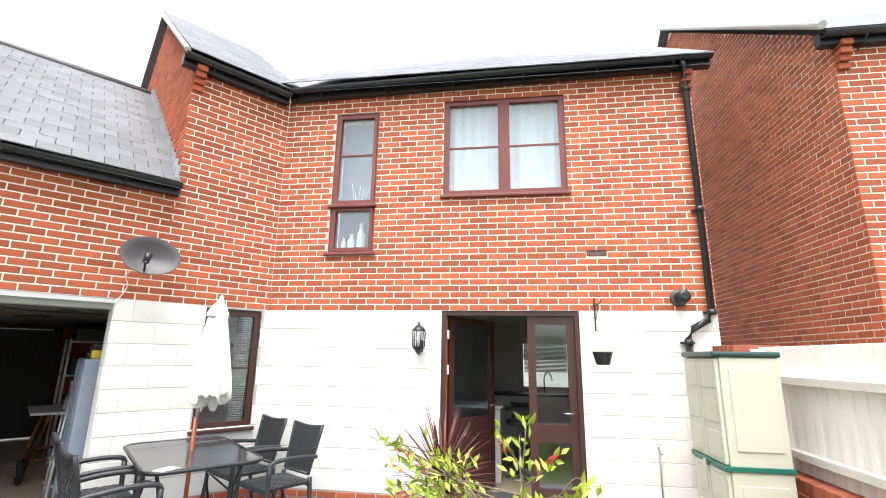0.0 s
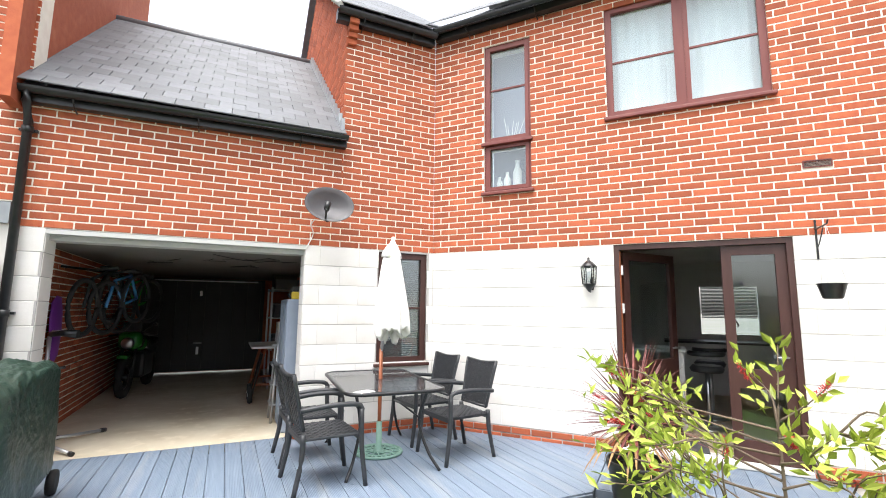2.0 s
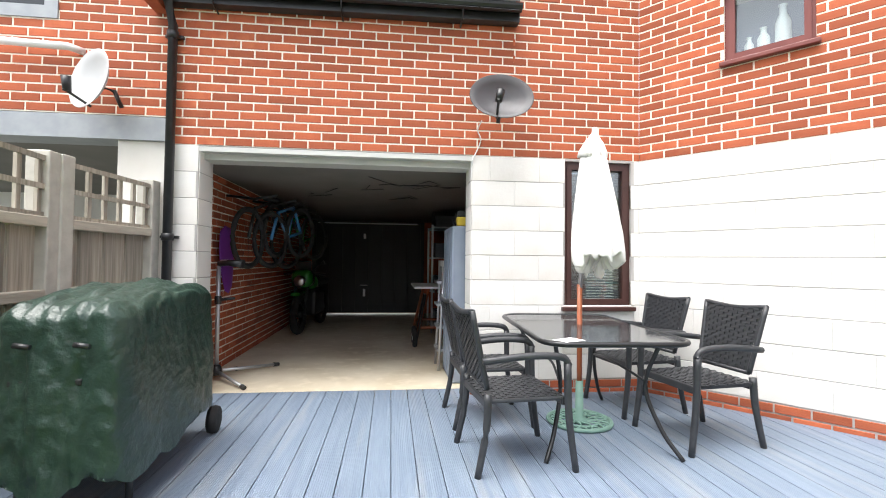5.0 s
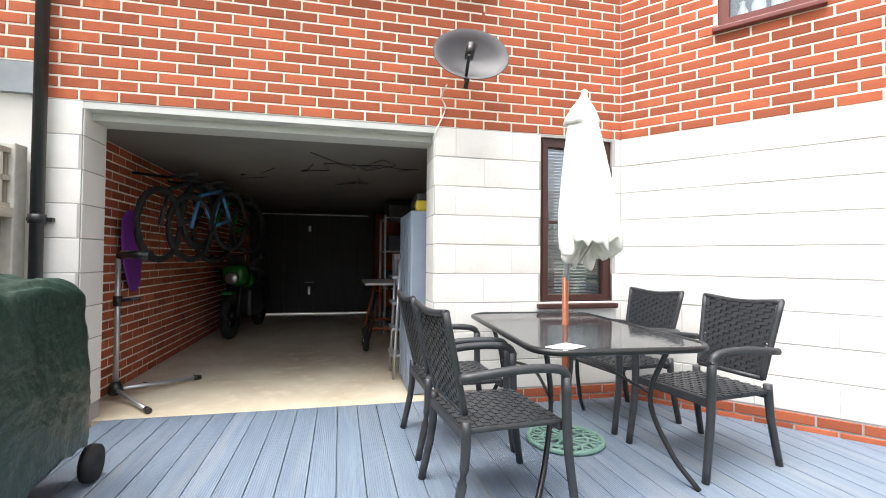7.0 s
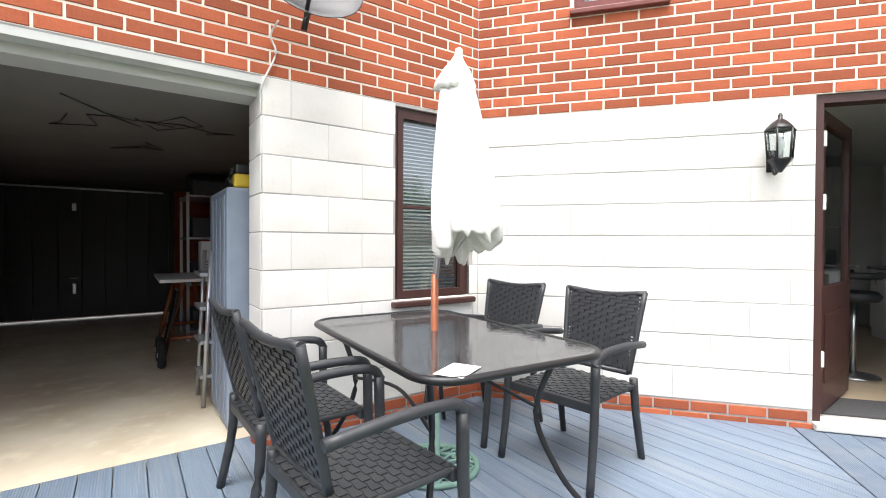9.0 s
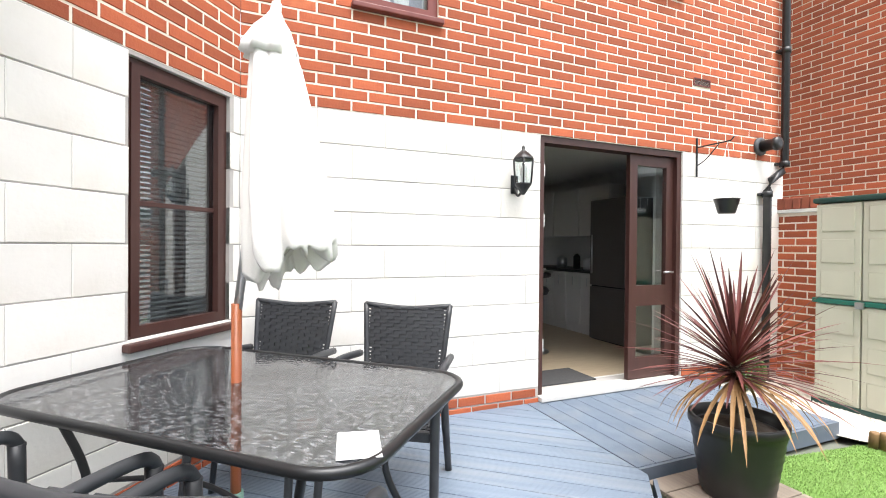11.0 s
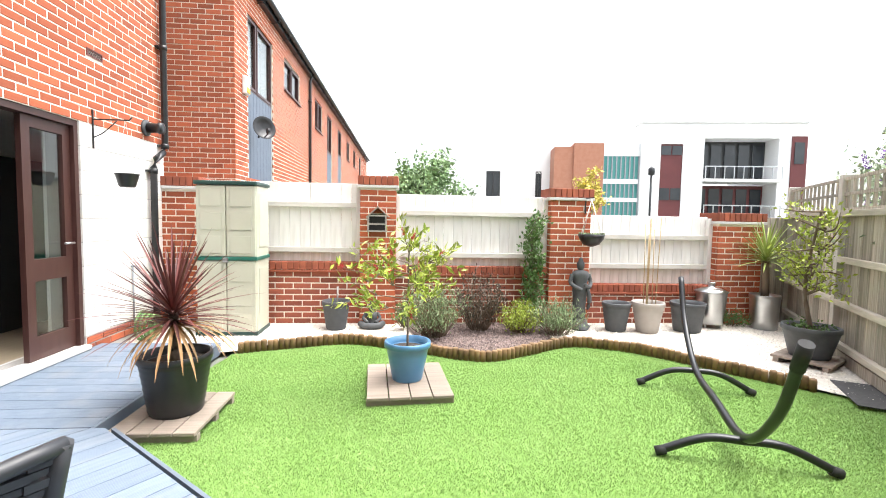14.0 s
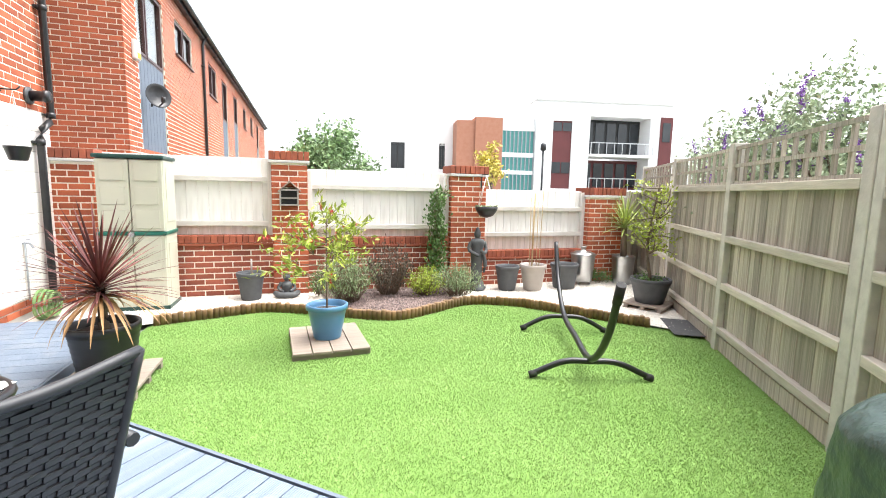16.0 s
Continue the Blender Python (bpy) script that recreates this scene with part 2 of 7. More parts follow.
floor_mat = material("kitchen_floor", (0.45, 0.36, 0.25), 0.4, second=(0.36, 0.28, 0.19), scale=6, stretch=(1, 4, 1))
mat_mat = material("door_mat", (0.05, 0.05, 0.052), 0.9, second=(0.08, 0.08, 0.08), scale=40, bump=0.6)
purple_mat = material("purple_plastic", (0.16, 0.03, 0.26), 0.5)
cabinet_blue_mat = material("blue_grey_plastic", (0.22, 0.26, 0.32), 0.5, second=(0.27, 0.31, 0.37), scale=6)
yellow_mat = material("yellow_plastic", (0.6, 0.42, 0.03), 0.5)
white_mat = material("white_plastic", (0.75, 0.75, 0.74), 0.45)
green_paint_mat = material("green_paint", (0.018, 0.17, 0.022), 0.22)
blue_paint_mat = material("blue_paint", (0.05, 0.2, 0.42), 0.3)
rubber_mat = material("rubber", (0.012, 0.012, 0.012), 0.8, second=(0.025, 0.025, 0.025), scale=30)
orange_mat = material("orange_plastic", (0.7, 0.1, 0.02), 0.5)
blind_mat = material("blind_slat", (0.8, 0.81, 0.8), 0.5)
curtain_mat = material("white_curtain", (0.75, 0.76, 0.78), 0.8, second=(0.66, 0.67, 0.7), scale=2, stretch=(6, 1, 0.3))
cane_mat = material("bamboo_cane", (0.45, 0.33, 0.18), 0.6)
dish_mat = material("grey_dish", (0.2, 0.21, 0.22), 0.5, second=(0.26, 0.27, 0.28), scale=6)
pale_dish_mat = material("pale_dish", (0.5, 0.5, 0.5), 0.5)


# ---- shaping tools ----
def part(name, bm, mat, parent=None, label="", smooth=False, at=None):
    me = bpy.data.meshes.new(name)
    if smooth:
        for f in bm.faces:
            f.smooth = True
    bm.to_mesh(me)
    bm.free()
    me.materials.append(mat)
    ob = new(name, me)
    if parent is not None:
        ob.parent = parent
    if at is not None:
        ob.matrix_basis = at
    if label:
        ob["label"] = label
    return ob


def thing(name, m, label, category, group="", kind=""):
    ob = new(name)
    ob.empty_display_size = 0.1
    ob.matrix_basis = m
    return tagged(ob, label, category, group, kind)


def BM():
    return bmesh.new()


def box(bm, x0, x1, y0, y1, z0, z1, bev=0.0):
    t = bmesh.new()
    bmesh.ops.create_cube(t, size=1)
    bmesh.ops.scale(t, vec=(x1 - x0, y1 - y0, z1 - z0), verts=t.verts)
    bmesh.ops.translate(t, vec=((x0 + x1) / 2, (y0 + y1) / 2, (z0 + z1) / 2), verts=t.verts)
    if bev:
        bmesh.ops.bevel(t, geom=t.edges[:], offset=bev, segments=2, affect="EDGES", profile=0.5)
    merge(bm, t)
    return bm


def merge(bm, t, m=None):
    if m is not None:
        bmesh.ops.transform(t, matrix=m, verts=t.verts)
    lay = {v: bm.verts.new(v.co) for v in t.verts}
    for f in t.faces:
        g = bm.faces.new([lay[v] for v in f.verts])
        g.smooth = f.smooth
    t.free()


def tube(bm, pts, r, seg=8, close=True):
    """A round bar along points; r is one radius or one per point."""
    pts = [Vector(p) for p in pts]
    rs = r if isinstance(r, (list, tuple)) else [r] * len(pts)
    rings = []
    for i, p in enumerate(pts):
        d = (pts[min(i + 1, len(pts) - 1)] - pts[max(i - 1, 0)]).normalized()
        a = d.cross(Vector((0, 0, 1)))
        a = d.cross(Vector((1, 0, 0))).normalized() if a.length < 0.15 else a.normalized()
        b = d.cross(a)
        rings.append([bm.verts.new(p + rs[i] * (a * math.cos(k * math.tau / seg) + b * math.sin(k * math.tau / seg))) for k in range(seg)])
    for q, w in zip(rings, rings[1:]):
        for k in range(seg):
            f = bm.faces.new((q[k], q[(k + 1) % seg], w[(k + 1) % seg], w[k]))
            f.smooth = True
    if close:
        bm.faces.new(rings[0][::-1])
        bm.faces.new(rings[-1])
    return bm


def lathe(bm, profile, seg=32, centre=(0, 0), wobble=None):
    """A turned shape from (radius, z) pairs."""
    rings = []
    for r, z in profile:
        ring = []
        for k in range(seg):
            a = k * math.tau / seg
            q = r * (wobble(a, z) if wobble else 1)
            ring.append(bm.verts.new((centre[0] + q * math.cos(a), centre[1] + q * math.sin(a), z)))
        rings.append(ring)
    for p, q in zip(rings, rings[1:]):
        for k in range(seg):
            f = bm.faces.new((p[k], p[(k + 1) % seg], q[(k + 1) % seg], q[k]))
            f.smooth = True
    if profile[0][0] > 0.002:
        bm.faces.new(rings[0][::-1])
    if profile[-1][0] > 0.002:
        bm.faces.new(rings[-1])
    return bm


def prism(bm, poly, z0, z1):
    """An upright slab over a plan outline, anticlockwise."""
    lo, hi = ([bm.verts.new((x, y, z)) for x, y in poly] for z in (z0, z1))
    bm.faces.new(lo[::-1])
    bm.faces.new(hi)
    for k in range(len(poly)):
        j = (k + 1) % len(poly)
        bm.faces.new((lo[k], lo[j], hi[j], hi[k]))
    return bm


def clip_poly(poly, nx, ny, c):
    """Keep the part of a plan outline where nx*x + ny*y <= c."""
    res = []
    for i, p in enumerate(poly):
        q = poly[(i + 1) % len(poly)]
        a, b = nx * p[0] + ny * p[1] - c, nx * q[0] + ny * q[1] - c
        if a <= 0:
            res.append(p)
        if (a < 0 < b) or (b < 0 < a):
            t = a / (a - b)
            res.append((p[0] + t * (q[0] - p[0]), p[1] + t * (q[1] - p[1])))
    return res


def curve_points(pts, n=8):
    """A smooth line through points."""
    pts = [Vector(p) for p in pts]
    ext = [2 * pts[0] - pts[1], *pts, 2 * pts[-1] - pts[-2]]
    res = []
    for i in range(1, len(ext) - 2):
        a, b, c, d = ext[i - 1:i + 3]
        for k in range(n):
            t = k / n
            res.append(0.5 * (2 * b + (c - a) * t + (2 * a - 5 * b + 4 * c - d) * t * t + (3 * b - a - 3 * c + d) * t ** 3))
    res.append(pts[-1])
    return res


def core(bm, x0, x1, z0, z1, y0, y1, holes=()):
    """A wall slab in its own frame (face towards -y) with real openings through it."""
    xs = sorted({x0, x1, *[h[0] for h in holes], *[h[1] for h in holes]})
    zs = sorted({z0, z1, *[h[2] for h in holes], *[h[3] for h in holes]})
    xs, zs = [x for x in xs if x0 <= x <= x1], [z for z in zs if z0 <= z <= z1]
    solid = lambda i, j: 0 <= i < len(xs) - 1 and 0 <= j < len(zs) - 1 and not any(
        h[0] - 1e-6 <= xs[i] and xs[i + 1] <= h[1] + 1e-6 and h[2] - 1e-6 <= zs[j] and zs[j + 1] <= h[3] + 1e-6 for h in holes)
    quad = lambda *c: bm.faces.new([bm.verts.new(v) for v in c])
    for i in range(len(xs) - 1):
        for j in range(len(zs) - 1):
            if not solid(i, j):
                continue
            a, b, c, d = xs[i], xs[i + 1], zs[j], zs[j + 1]
            quad((a, y0, c), (b, y0, c), (b, y0, d), (a, y0, d))
            quad((b, y1, c), (a, y1, c), (a, y1, d), (b, y1, d))
            if not solid(i - 1, j):
                quad((a, y1, c), (a, y0, c), (a, y0, d), (a, y1, d))
            if not solid(i + 1, j):
                quad((b, y0, c), (b, y1, c), (b, y1, d), (b, y0, d))
            if not solid(i, j - 1):
                quad((a, y1, c), (b, y1, c), (b, y0, c), (a, y0, c))
            if not solid(i, j + 1):
                quad((a, y0, d), (b, y0, d), (b, y1, d), (a, y1, d))
    return bm


def piece_verts(w, h, d, e=0.003):
    """A brick-like piece: chamfered face towards -y, open back."""
    x, z = w / 2, h / 2
    v = [(-x, d, -z), (x, d, -z), (x, d, z), (-x, d, z), (-x, e, -z), (x, e, -z), (x, e, z), (-x, e, z),
         (-x + e, 0, -z + e), (x - e, 0, -z + e), (x - e, 0, z - e), (-x + e, 0, z - e)]
    f = [(8, 9, 10, 11)]
    for k in range(4):
        j = (k + 1) % 4
        f += [(k, j, 4 + j, 4 + k), (4 + k, 4 + j, 8 + j, 8 + k)]
    return v, f


def lay(parent, name, cells, mat, rest_mat, near, proud=0.0, depth=0.02, limit=300):
    """Lay pieces (x0, x1, z0, z1) on a wall: the nearest to a point as parts that share meshes, the others joined."""
    cells = sorted(cells, key=lambda c: abs((c[0] + c[1]) / 2 - near[0]) + abs((c[2] + c[3]) / 2 - near[1]))
    shared, verts, faces = {}, [], []
    for i, (a, b, c, d) in enumerate(cells):
        w, h = round(b - a, 3), round(d - c, 3)
        off = random.uniform(-0.0015, 0.0015)
        if i < limit:
            if (w, h) not in shared:
                me = bpy.data.meshes.new(name)
                me.from_pydata(*(lambda vf: (vf[0], [], vf[1]))(piece_verts(w, h, depth)))
                me.materials.append(mat)
                shared[w, h] = me
            ob = new(name, shared[w, h])
            ob.parent = parent
            ob.location = ((a + b) / 2, -proud + off, (c + d) / 2)
        else:
            v, f = piece_verts(w, h, depth)
            n = len(verts)
            verts += [(x + (a + b) / 2, y - proud + off, z + (c + d) / 2) for x, y, z in v]
            faces += [tuple(n + k for k in q) for q in f]
    if verts:
        me = bpy.data.meshes.new(name + "work")
        me.from_pydata(verts, [], faces)
        me.materials.append(rest_mat)
        ob = new(name + "work", me)
        ob.parent = parent
        tagged(ob, kind="stuff")


def courses(x0, x1, z0, z1, h, w, joint, holes=(), shift=0.5, rake=None, upright=None):
    """Cells of a running bond between limits, cut at openings."""
    res, k, z = [], 0, z0
    while z + h * 0.5 < z1:
        top = min(z + h - joint, z1)
        zm = (z + top) / 2
        spans = [(x0, x1)] if rake is None else [rake(zm)]
        for a, b, c, d in holes:
            if c < zm < d:
                spans = [s for p, q in spans for s in ((p, min(q, a)), (max(p, b), q)) if s[1] - s[0] > 0.02]
        x = x0 - w + (k % 2) * w * shift
        while x < x1:
            for p, q in spans:
                a, b = max(x, p), min(x + w - (joint if upright is None else upright), q)
                if b - a > 0.03:
                    res.append((a, b, z, top))
            x += w
        z += h
        k += 1
    return res


MAIN = pose(0, 0, 0, 0, 0, -51)
CU, SU = math.cos(radians(51)), math.sin(radians(51))


def uv(u, v):
    """A plan point from metres along the main wall and metres out from it."""
    return (u * CU - v * SU, -u * SU - v * CU)


def at_uv(u, v, z=0.0, turn=0.0):
    return pose(*uv(u, v), z, 0, 0, -51 + turn)


BACK = at_uv(5.15, 0, 0, -90)
BW, BH, BJ = 0.225, 0.075, 0.0135
KW, KH, KJ = 0.45, 0.22, 0.006


# ---- ground ----
def sheet(name, poly, z, mat, label, category, depth=0.0):
    bm = BM()
    if depth:
        prism(bm, poly, z - depth, z)
    else:
        bm.faces.new([bm.verts.new((x, y, z)) for x, y in poly])
    ob = part(name, bm, mat)
    return tagged(ob, label, category, kind="structure")


sheet("ground", [(-300, -300), (300, -300), (300, 300), (-300, 300)], -0.03, ground_mat, "plain ground that runs out to the horizon", "ground")
EDGE = curve_points([(*uv(u, v), 0) for u, v in ((3.93, 1.25), (4.12, 1.8), (4.26, 2.38), (3.98, 3.0), (3.62, 3.7), (3.8, 4.2), (4.1, 4.75), (4.0, 5.2), (3.69, 5.59), (3.1, 6.07), (2.74, 6.4))], 40)
BEND = [(p.x, p.y) for p in EDGE[::-8]]
LAWN = [(-4.6, -2.3), (-4.3, -3.9), (-3.75, -6.2), *BEND, uv(1.95, 1.0), (-1.5, -2.3)]
sheet("lawn", LAWN, 0.0, turf_mat, "bright green artificial grass lawn", "lawn")
sheet("gravel_bed", [uv(5.2, 0.0), uv(5.2, 8.4), uv(3.0, 7.3), uv(2.3, 6.75), *BEND, uv(3.8, 0.9), uv(3.9, 0.0)], 0.028, gravel_mat, "pale gravel border along the garden wall", "gravel")
sheet("mulch_bed", [uv(5.1, 2.95), uv(5.1, 4.8), uv(4.05, 4.62), uv(3.66, 3.72), uv(3.93, 3.17)], 0.05, mulch_mat, "dark bark mulch planting bed", "mulch")


def inside(p, poly):
    c = False
    for i in range(len(poly)):
        (x0, y0), (x1, y1) = poly[i - 1], poly[i]
        if (y0 > p[1]) != (y1 > p[1]) and p[0] < (x1 - x0) * (p[1] - y0) / (y1 - y0) + x0:
            c = not c
    return c


def scatter(name, poly, count, make, mat, label, category, z):
    """Many small loose pieces over a plan outline, one object."""
    xs, ys = [p[0] for p in poly], [p[1] for p in poly]
    verts, faces = [], []
    while count:
        p = (random.uniform(min(xs), max(xs)), random.uniform(min(ys), max(ys)))
        if inside(p, poly):
            make(verts, faces, p[0], p[1], z)
            count -= 1
    me = bpy.data.meshes.new(name)
    me.from_pydata(verts, [], faces)
    me.materials.append(mat)
    return tagged(new(name, me), label, category, kind="stuff")


def blade(verts, faces, x, y, z):
    a, h, r = random.uniform(0, math.tau), random.uniform(0.007, 0.016), random.uniform(0.0016, 0.003)
    lx, ly = random.gauss(0, 0.008), random.gauss(0, 0.008)
    n = len(verts)
    c, s = r * math.cos(a), r * math.sin(a)
    verts += [(x - c, y - s, z), (x + c, y + s, z), (x + lx, y + ly, z + h)]
    faces.append((n, n + 1, n + 2))


def chip(r0, r1):
    def make(verts, faces, x, y, z):
        r, a, n = random.uniform(r0, r1), random.uniform(0, math.tau), len(verts)
        for k in range(4):
            q = r * random.uniform(0.7, 1.2)
            verts.append((x + q * math.cos(a + k * math.pi / 2), y + q * math.sin(a + k * math.pi / 2), z))
        verts.append((x + random.uniform(-r, r) * 0.3, y, z + r * random.uniform(0.5, 0.9)))
        faces.extend((n + k, n + (k + 1) % 4, n + 4) for k in range(4))
    return make


scatter("grass_blades", LAWN, 400000, blade, blade_mat, "short bright green artificial grass", "grass", 0.0)
GRAVEL = [uv(5.12, 0.4), uv(5.12, 8.2), uv(3.0, 7.25), uv(2.35, 6.75), *BEND, uv(4.05, 0.4)]
scatter("gravel_stones", GRAVEL, 9000, chip(0.009, 0.019), pebble_mat, "small pale gravel stones", "gravel", 0.026)
scatter("bark_chips", [uv(5.0, 3.0), uv(5.0, 4.75), uv(4.1, 4.6), uv(3.72, 3.72), uv(3.96, 3.2)], 3500, chip(0.01, 0.025), bark_piece_mat, "loose bark chips on the planting bed", "mulch", 0.05)

# ---- house: main wall ----
DOOR = (2.15, 3.70, 0.14, 2.22)
SMALL = (0.69, 1.28, 2.92, 4.84)
LARGE = (2.14, 3.65, 3.62, 4.94)
wall_main = thing("wall_main", MAIN, "house wall of orange-red brick above white stone blocks", "wall", kind="structure")
bm = core(BM(), 0.0, 5.14, 2.22, 5.22, 0.004, 0.3, [SMALL, LARGE])
part("mortar_core", bm, mortar_mat, wall_main, "pale mortar")
bm = core(BM(), 0.0, 5.14, -0.02, 2.22, 0.004, 0.3, [DOOR])
part("block_core", bm, blockjoint_mat, wall_main, "grey joint mortar")
part("inner_lining", core(BM(), 0.0, 5.14, 0.0, 5.22, 0.3, 0.33, [DOOR, SMALL, LARGE]), plaster_mat, wall_main, "white plaster")

# ---- house: garage wing and tall wing ----
GARAGE = (-3.86, -1.56, -0.02, 2.21)
NWIN = (-0.71, -0.08, 0.86, 2.2)
wall_north = thing("wall_north", pose(0, 0, 0), "garage wing wall of brick over white stone blocks", "wall", kind="structure")
part("mortar_core", core(BM(), -4.1, 0.0, 2.22, 3.52, 0.004, 0.3), mortar_mat, wall_north, "pale mortar")
part("mortar_core", core(BM(), -1.19, 0.0, 3.52, 5.16, 0.004, 0.3), mortar_mat, wall_north, "pale mortar")
part("block_core", core(BM(), -4.1, 0.0, -0.02, 2.22, 0.004, 0.3, [GARAGE, NWIN]), blockjoint_mat, wall_north, "grey joint mortar")
part("lintel", box(BM(), -3.86, -1.56, 0.004, 0.3, 2.17, 2.215), pale_mat, wall_north, "pale concrete lintel")
part("lintel_back", box(BM(), -3.86, -1.56, 0.1, 0.3, 2.12, 2.17), pale_mat, wall_north, "pale concrete lintel")
# the tall wing's side wall above the garage roof, with its raking top
side = thing("wall_tall_side", pose(-1.2, 0, 0, 0, 0, -90), "brick gable side of the tall wing", "wall", kind="structure")
bm = BM()
vs = [bm.verts.new(p) for p in ((-5.2, 0.007, 3.0), (-0.0, 0.007, 3.0), (-0.0, 0.007, 5.16), (-2.6, 0.007, 7.2), (-5.2, 0.007, 5.16))]
bm.faces.new(vs)
part("mortar_core", bm, mortar_mat, side, "pale mortar")

# ---- garage room ----
room = thing("garage_room", pose(0, 0, 0), "open garage with bare brick side walls", "room", kind="structure")
part("floor", prism(BM(), [(-3.88, 0.2), (-1.54, 0.2), (-1.54, 0.3), (-0.9, 0.3), (-0.9, 6.4), (-4.2, 6.4), (-4.2, 0.3), (-3.88, 0.3)], 0.0, 0.118), concrete_mat, room, "stained pale concrete floor")
part("ceiling", box(BM(), -4.25, -0.85, 0.3, 6.4, 2.14, 2.24), ceil_mat, room, "plasterboard ceiling, its grey darkened to carry the garage's shade")
part("end_wall", core(BM(), -4.25, -0.85, 0.0, 2.14, 6.2, 6.4, [(-3.87, -1.62, 0.118, 2.08)]), brick_rest_mat, room, "dark brick end wall")
part("side_core", box(BM(), -4.25, -4.054, 0.3, 6.2, 0.0, 2.14), mortar_mat, room, "mortar behind brick")
part("side_wall", box(BM(), -1.0, -0.85, 0.3, 6.2, 0.0, 2.14), brick_rest_mat, room, "dark side wall")
garage_left = thing("wall_garage_side", pose(-4.05, 0, 0, 0, 0, 90), "red brick side wall inside the garage", "wall", kind="structure")

# ---- neighbour's house on the left ----
nl = thing("house_neighbour", pose(0, 0, 0), "neighbouring brick house over an open carport", "house", kind="structure")
part("wall", core(BM(), -9.0, -4.1, 2.44, 5.6, 0.004, 0.3, [(-6.4, -5.0, 3.25, 4.6)]), mortar_mat, nl, "brick wall")
part("side_wall", core(BM(), -0.3, 5.0, 3.3, 8.0, 0.0, 0.1), brick_rest_mat, nl, "brick side wall", at=pose(-4.12, 0, 0, 0, 0, 90))
part("beam", box(BM(), -9.0, -4.12, -0.01, 0.25, 2.24, 2.43), lead_mat, nl, "grey steel beam over the carport")
part("pier", box(BM(), -4.5, -4.105, 0.03, 0.3, 0.0, 2.24, 0.004), block_mat, nl, "white block pier")
part("carport_back", box(BM(), -9.0, -4.1, 4.0, 4.2, 0.0, 2.4), plaster_mat, nl, "shaded carport back wall")
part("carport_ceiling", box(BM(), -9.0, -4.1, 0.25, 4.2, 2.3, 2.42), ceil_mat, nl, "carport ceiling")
part("window", box(BM(), -6.4, -5.0, 0.06, 0.1, 3.25, 4.6), dark_glass_mat, nl, "dark window")
part("window_frame", core(BM(), -6.44, -4.96, 3.2, 4.64, -0.01, 0.06, [(-6.34, -5.06, 3.3, 4.54)]), lead_mat, nl, "grey window frame")

# ---- neighbour's terrace on the right ----
nb = thing("house_terrace", at_uv(0, 0.38), "long brick terrace with timber-clad window bays", "house", kind="structure")
TERR = [(7.05, 8.45, 2.0, 4.66)] + [(9.3, 10.7, 4.05, 4.72), (12.6, 13.7, 3.9, 4.75), (14.6, 15.6, 2.0, 4.75), (17.0, 18.0, 2.5, 4.75), (19.6, 20.6, 3.9, 4.75), (22.2, 23.2, 3.9, 4.75), (25.0, 26.0, 2.0, 4.75)]
part("wall", core(BM(), 6.47, 30.0, -0.02, 5.2, 0.004, 0.3, TERR), mortar_mat, nb, "brick front wall")
bm = BM()
bm.faces.new([bm.verts.new(p) for p in ((-8.5, 0.006, -0.02), (0, 0.006, -0.02), (0, 0.006, 5.2), (-4.25, 0.006, 8.6), (-8.5, 0.006, 5.2))])
nb_side = thing("wall_terrace_side", at_uv(6.46, 0.38, 0, -90), "tall brick gable side of the terrace", "wall", kind="structure")
nb_side.matrix_basis = at_uv(6.46, 0.38, 0, -90)
part("mortar_core", bm, mortar_mat, nb_side, "pale mortar")

# ---- garden wall at the back ----
wall_back = thing("wall_back", BACK, "low red brick garden wall with tall piers", "wall", kind="structure")
STRETCH = [(0.42, 2.38, 0.72), (2.83, 4.84, 0.68), (5.38, 7.17, 0.46)]
PIERS = [(-0.06, 0.42, 1.70), (2.38, 2.83, 1.77), (4.84, 5.38, 1.67), (7.17, 7.81, 1.40)]
for a, b, top in STRETCH:
    part("wall_core", box(BM(), a, b, 0.004, 0.215, -0.02, top), mortar_mat, wall_back, "pale mortar")
for a, b, top in PIERS:
    part("pier_core", box(BM(), a + 0.006, b - 0.006, -0.066, 0.3, -0.02, top), mortar_mat, wall_back, "pale mortar")
    part("pier_cap", box(BM(), a - 0.03, b + 0.03, -0.1, 0.33, top, top + 0.035, 0.004), pale_mat, wall_back, "tile course under the cap")

# ---- roofs ----
def slates(parent, x0, x1, run, slope, z0, y0, near, w=0.26, e=0.19, limit=300):
    """Rows of lapped slates rising away from the eave."""
    ang = math.atan(slope)
    length = run / math.cos(ang)
    piv = new("slate_slope")
    piv.parent = parent
    piv.matrix_basis = pose(0, y0, z0, math.degrees(ang) - 90)
    cells = courses(x0, x1, 0.0, length, e, w, 0.004)
    cells = [(a, b, c, d + 0.03) for a, b, c, d in cells]
    lay(piv, "slate", cells, slate_mat, slate_rest_mat, near, proud=0.012, depth=0.012, limit=limit)
    return piv


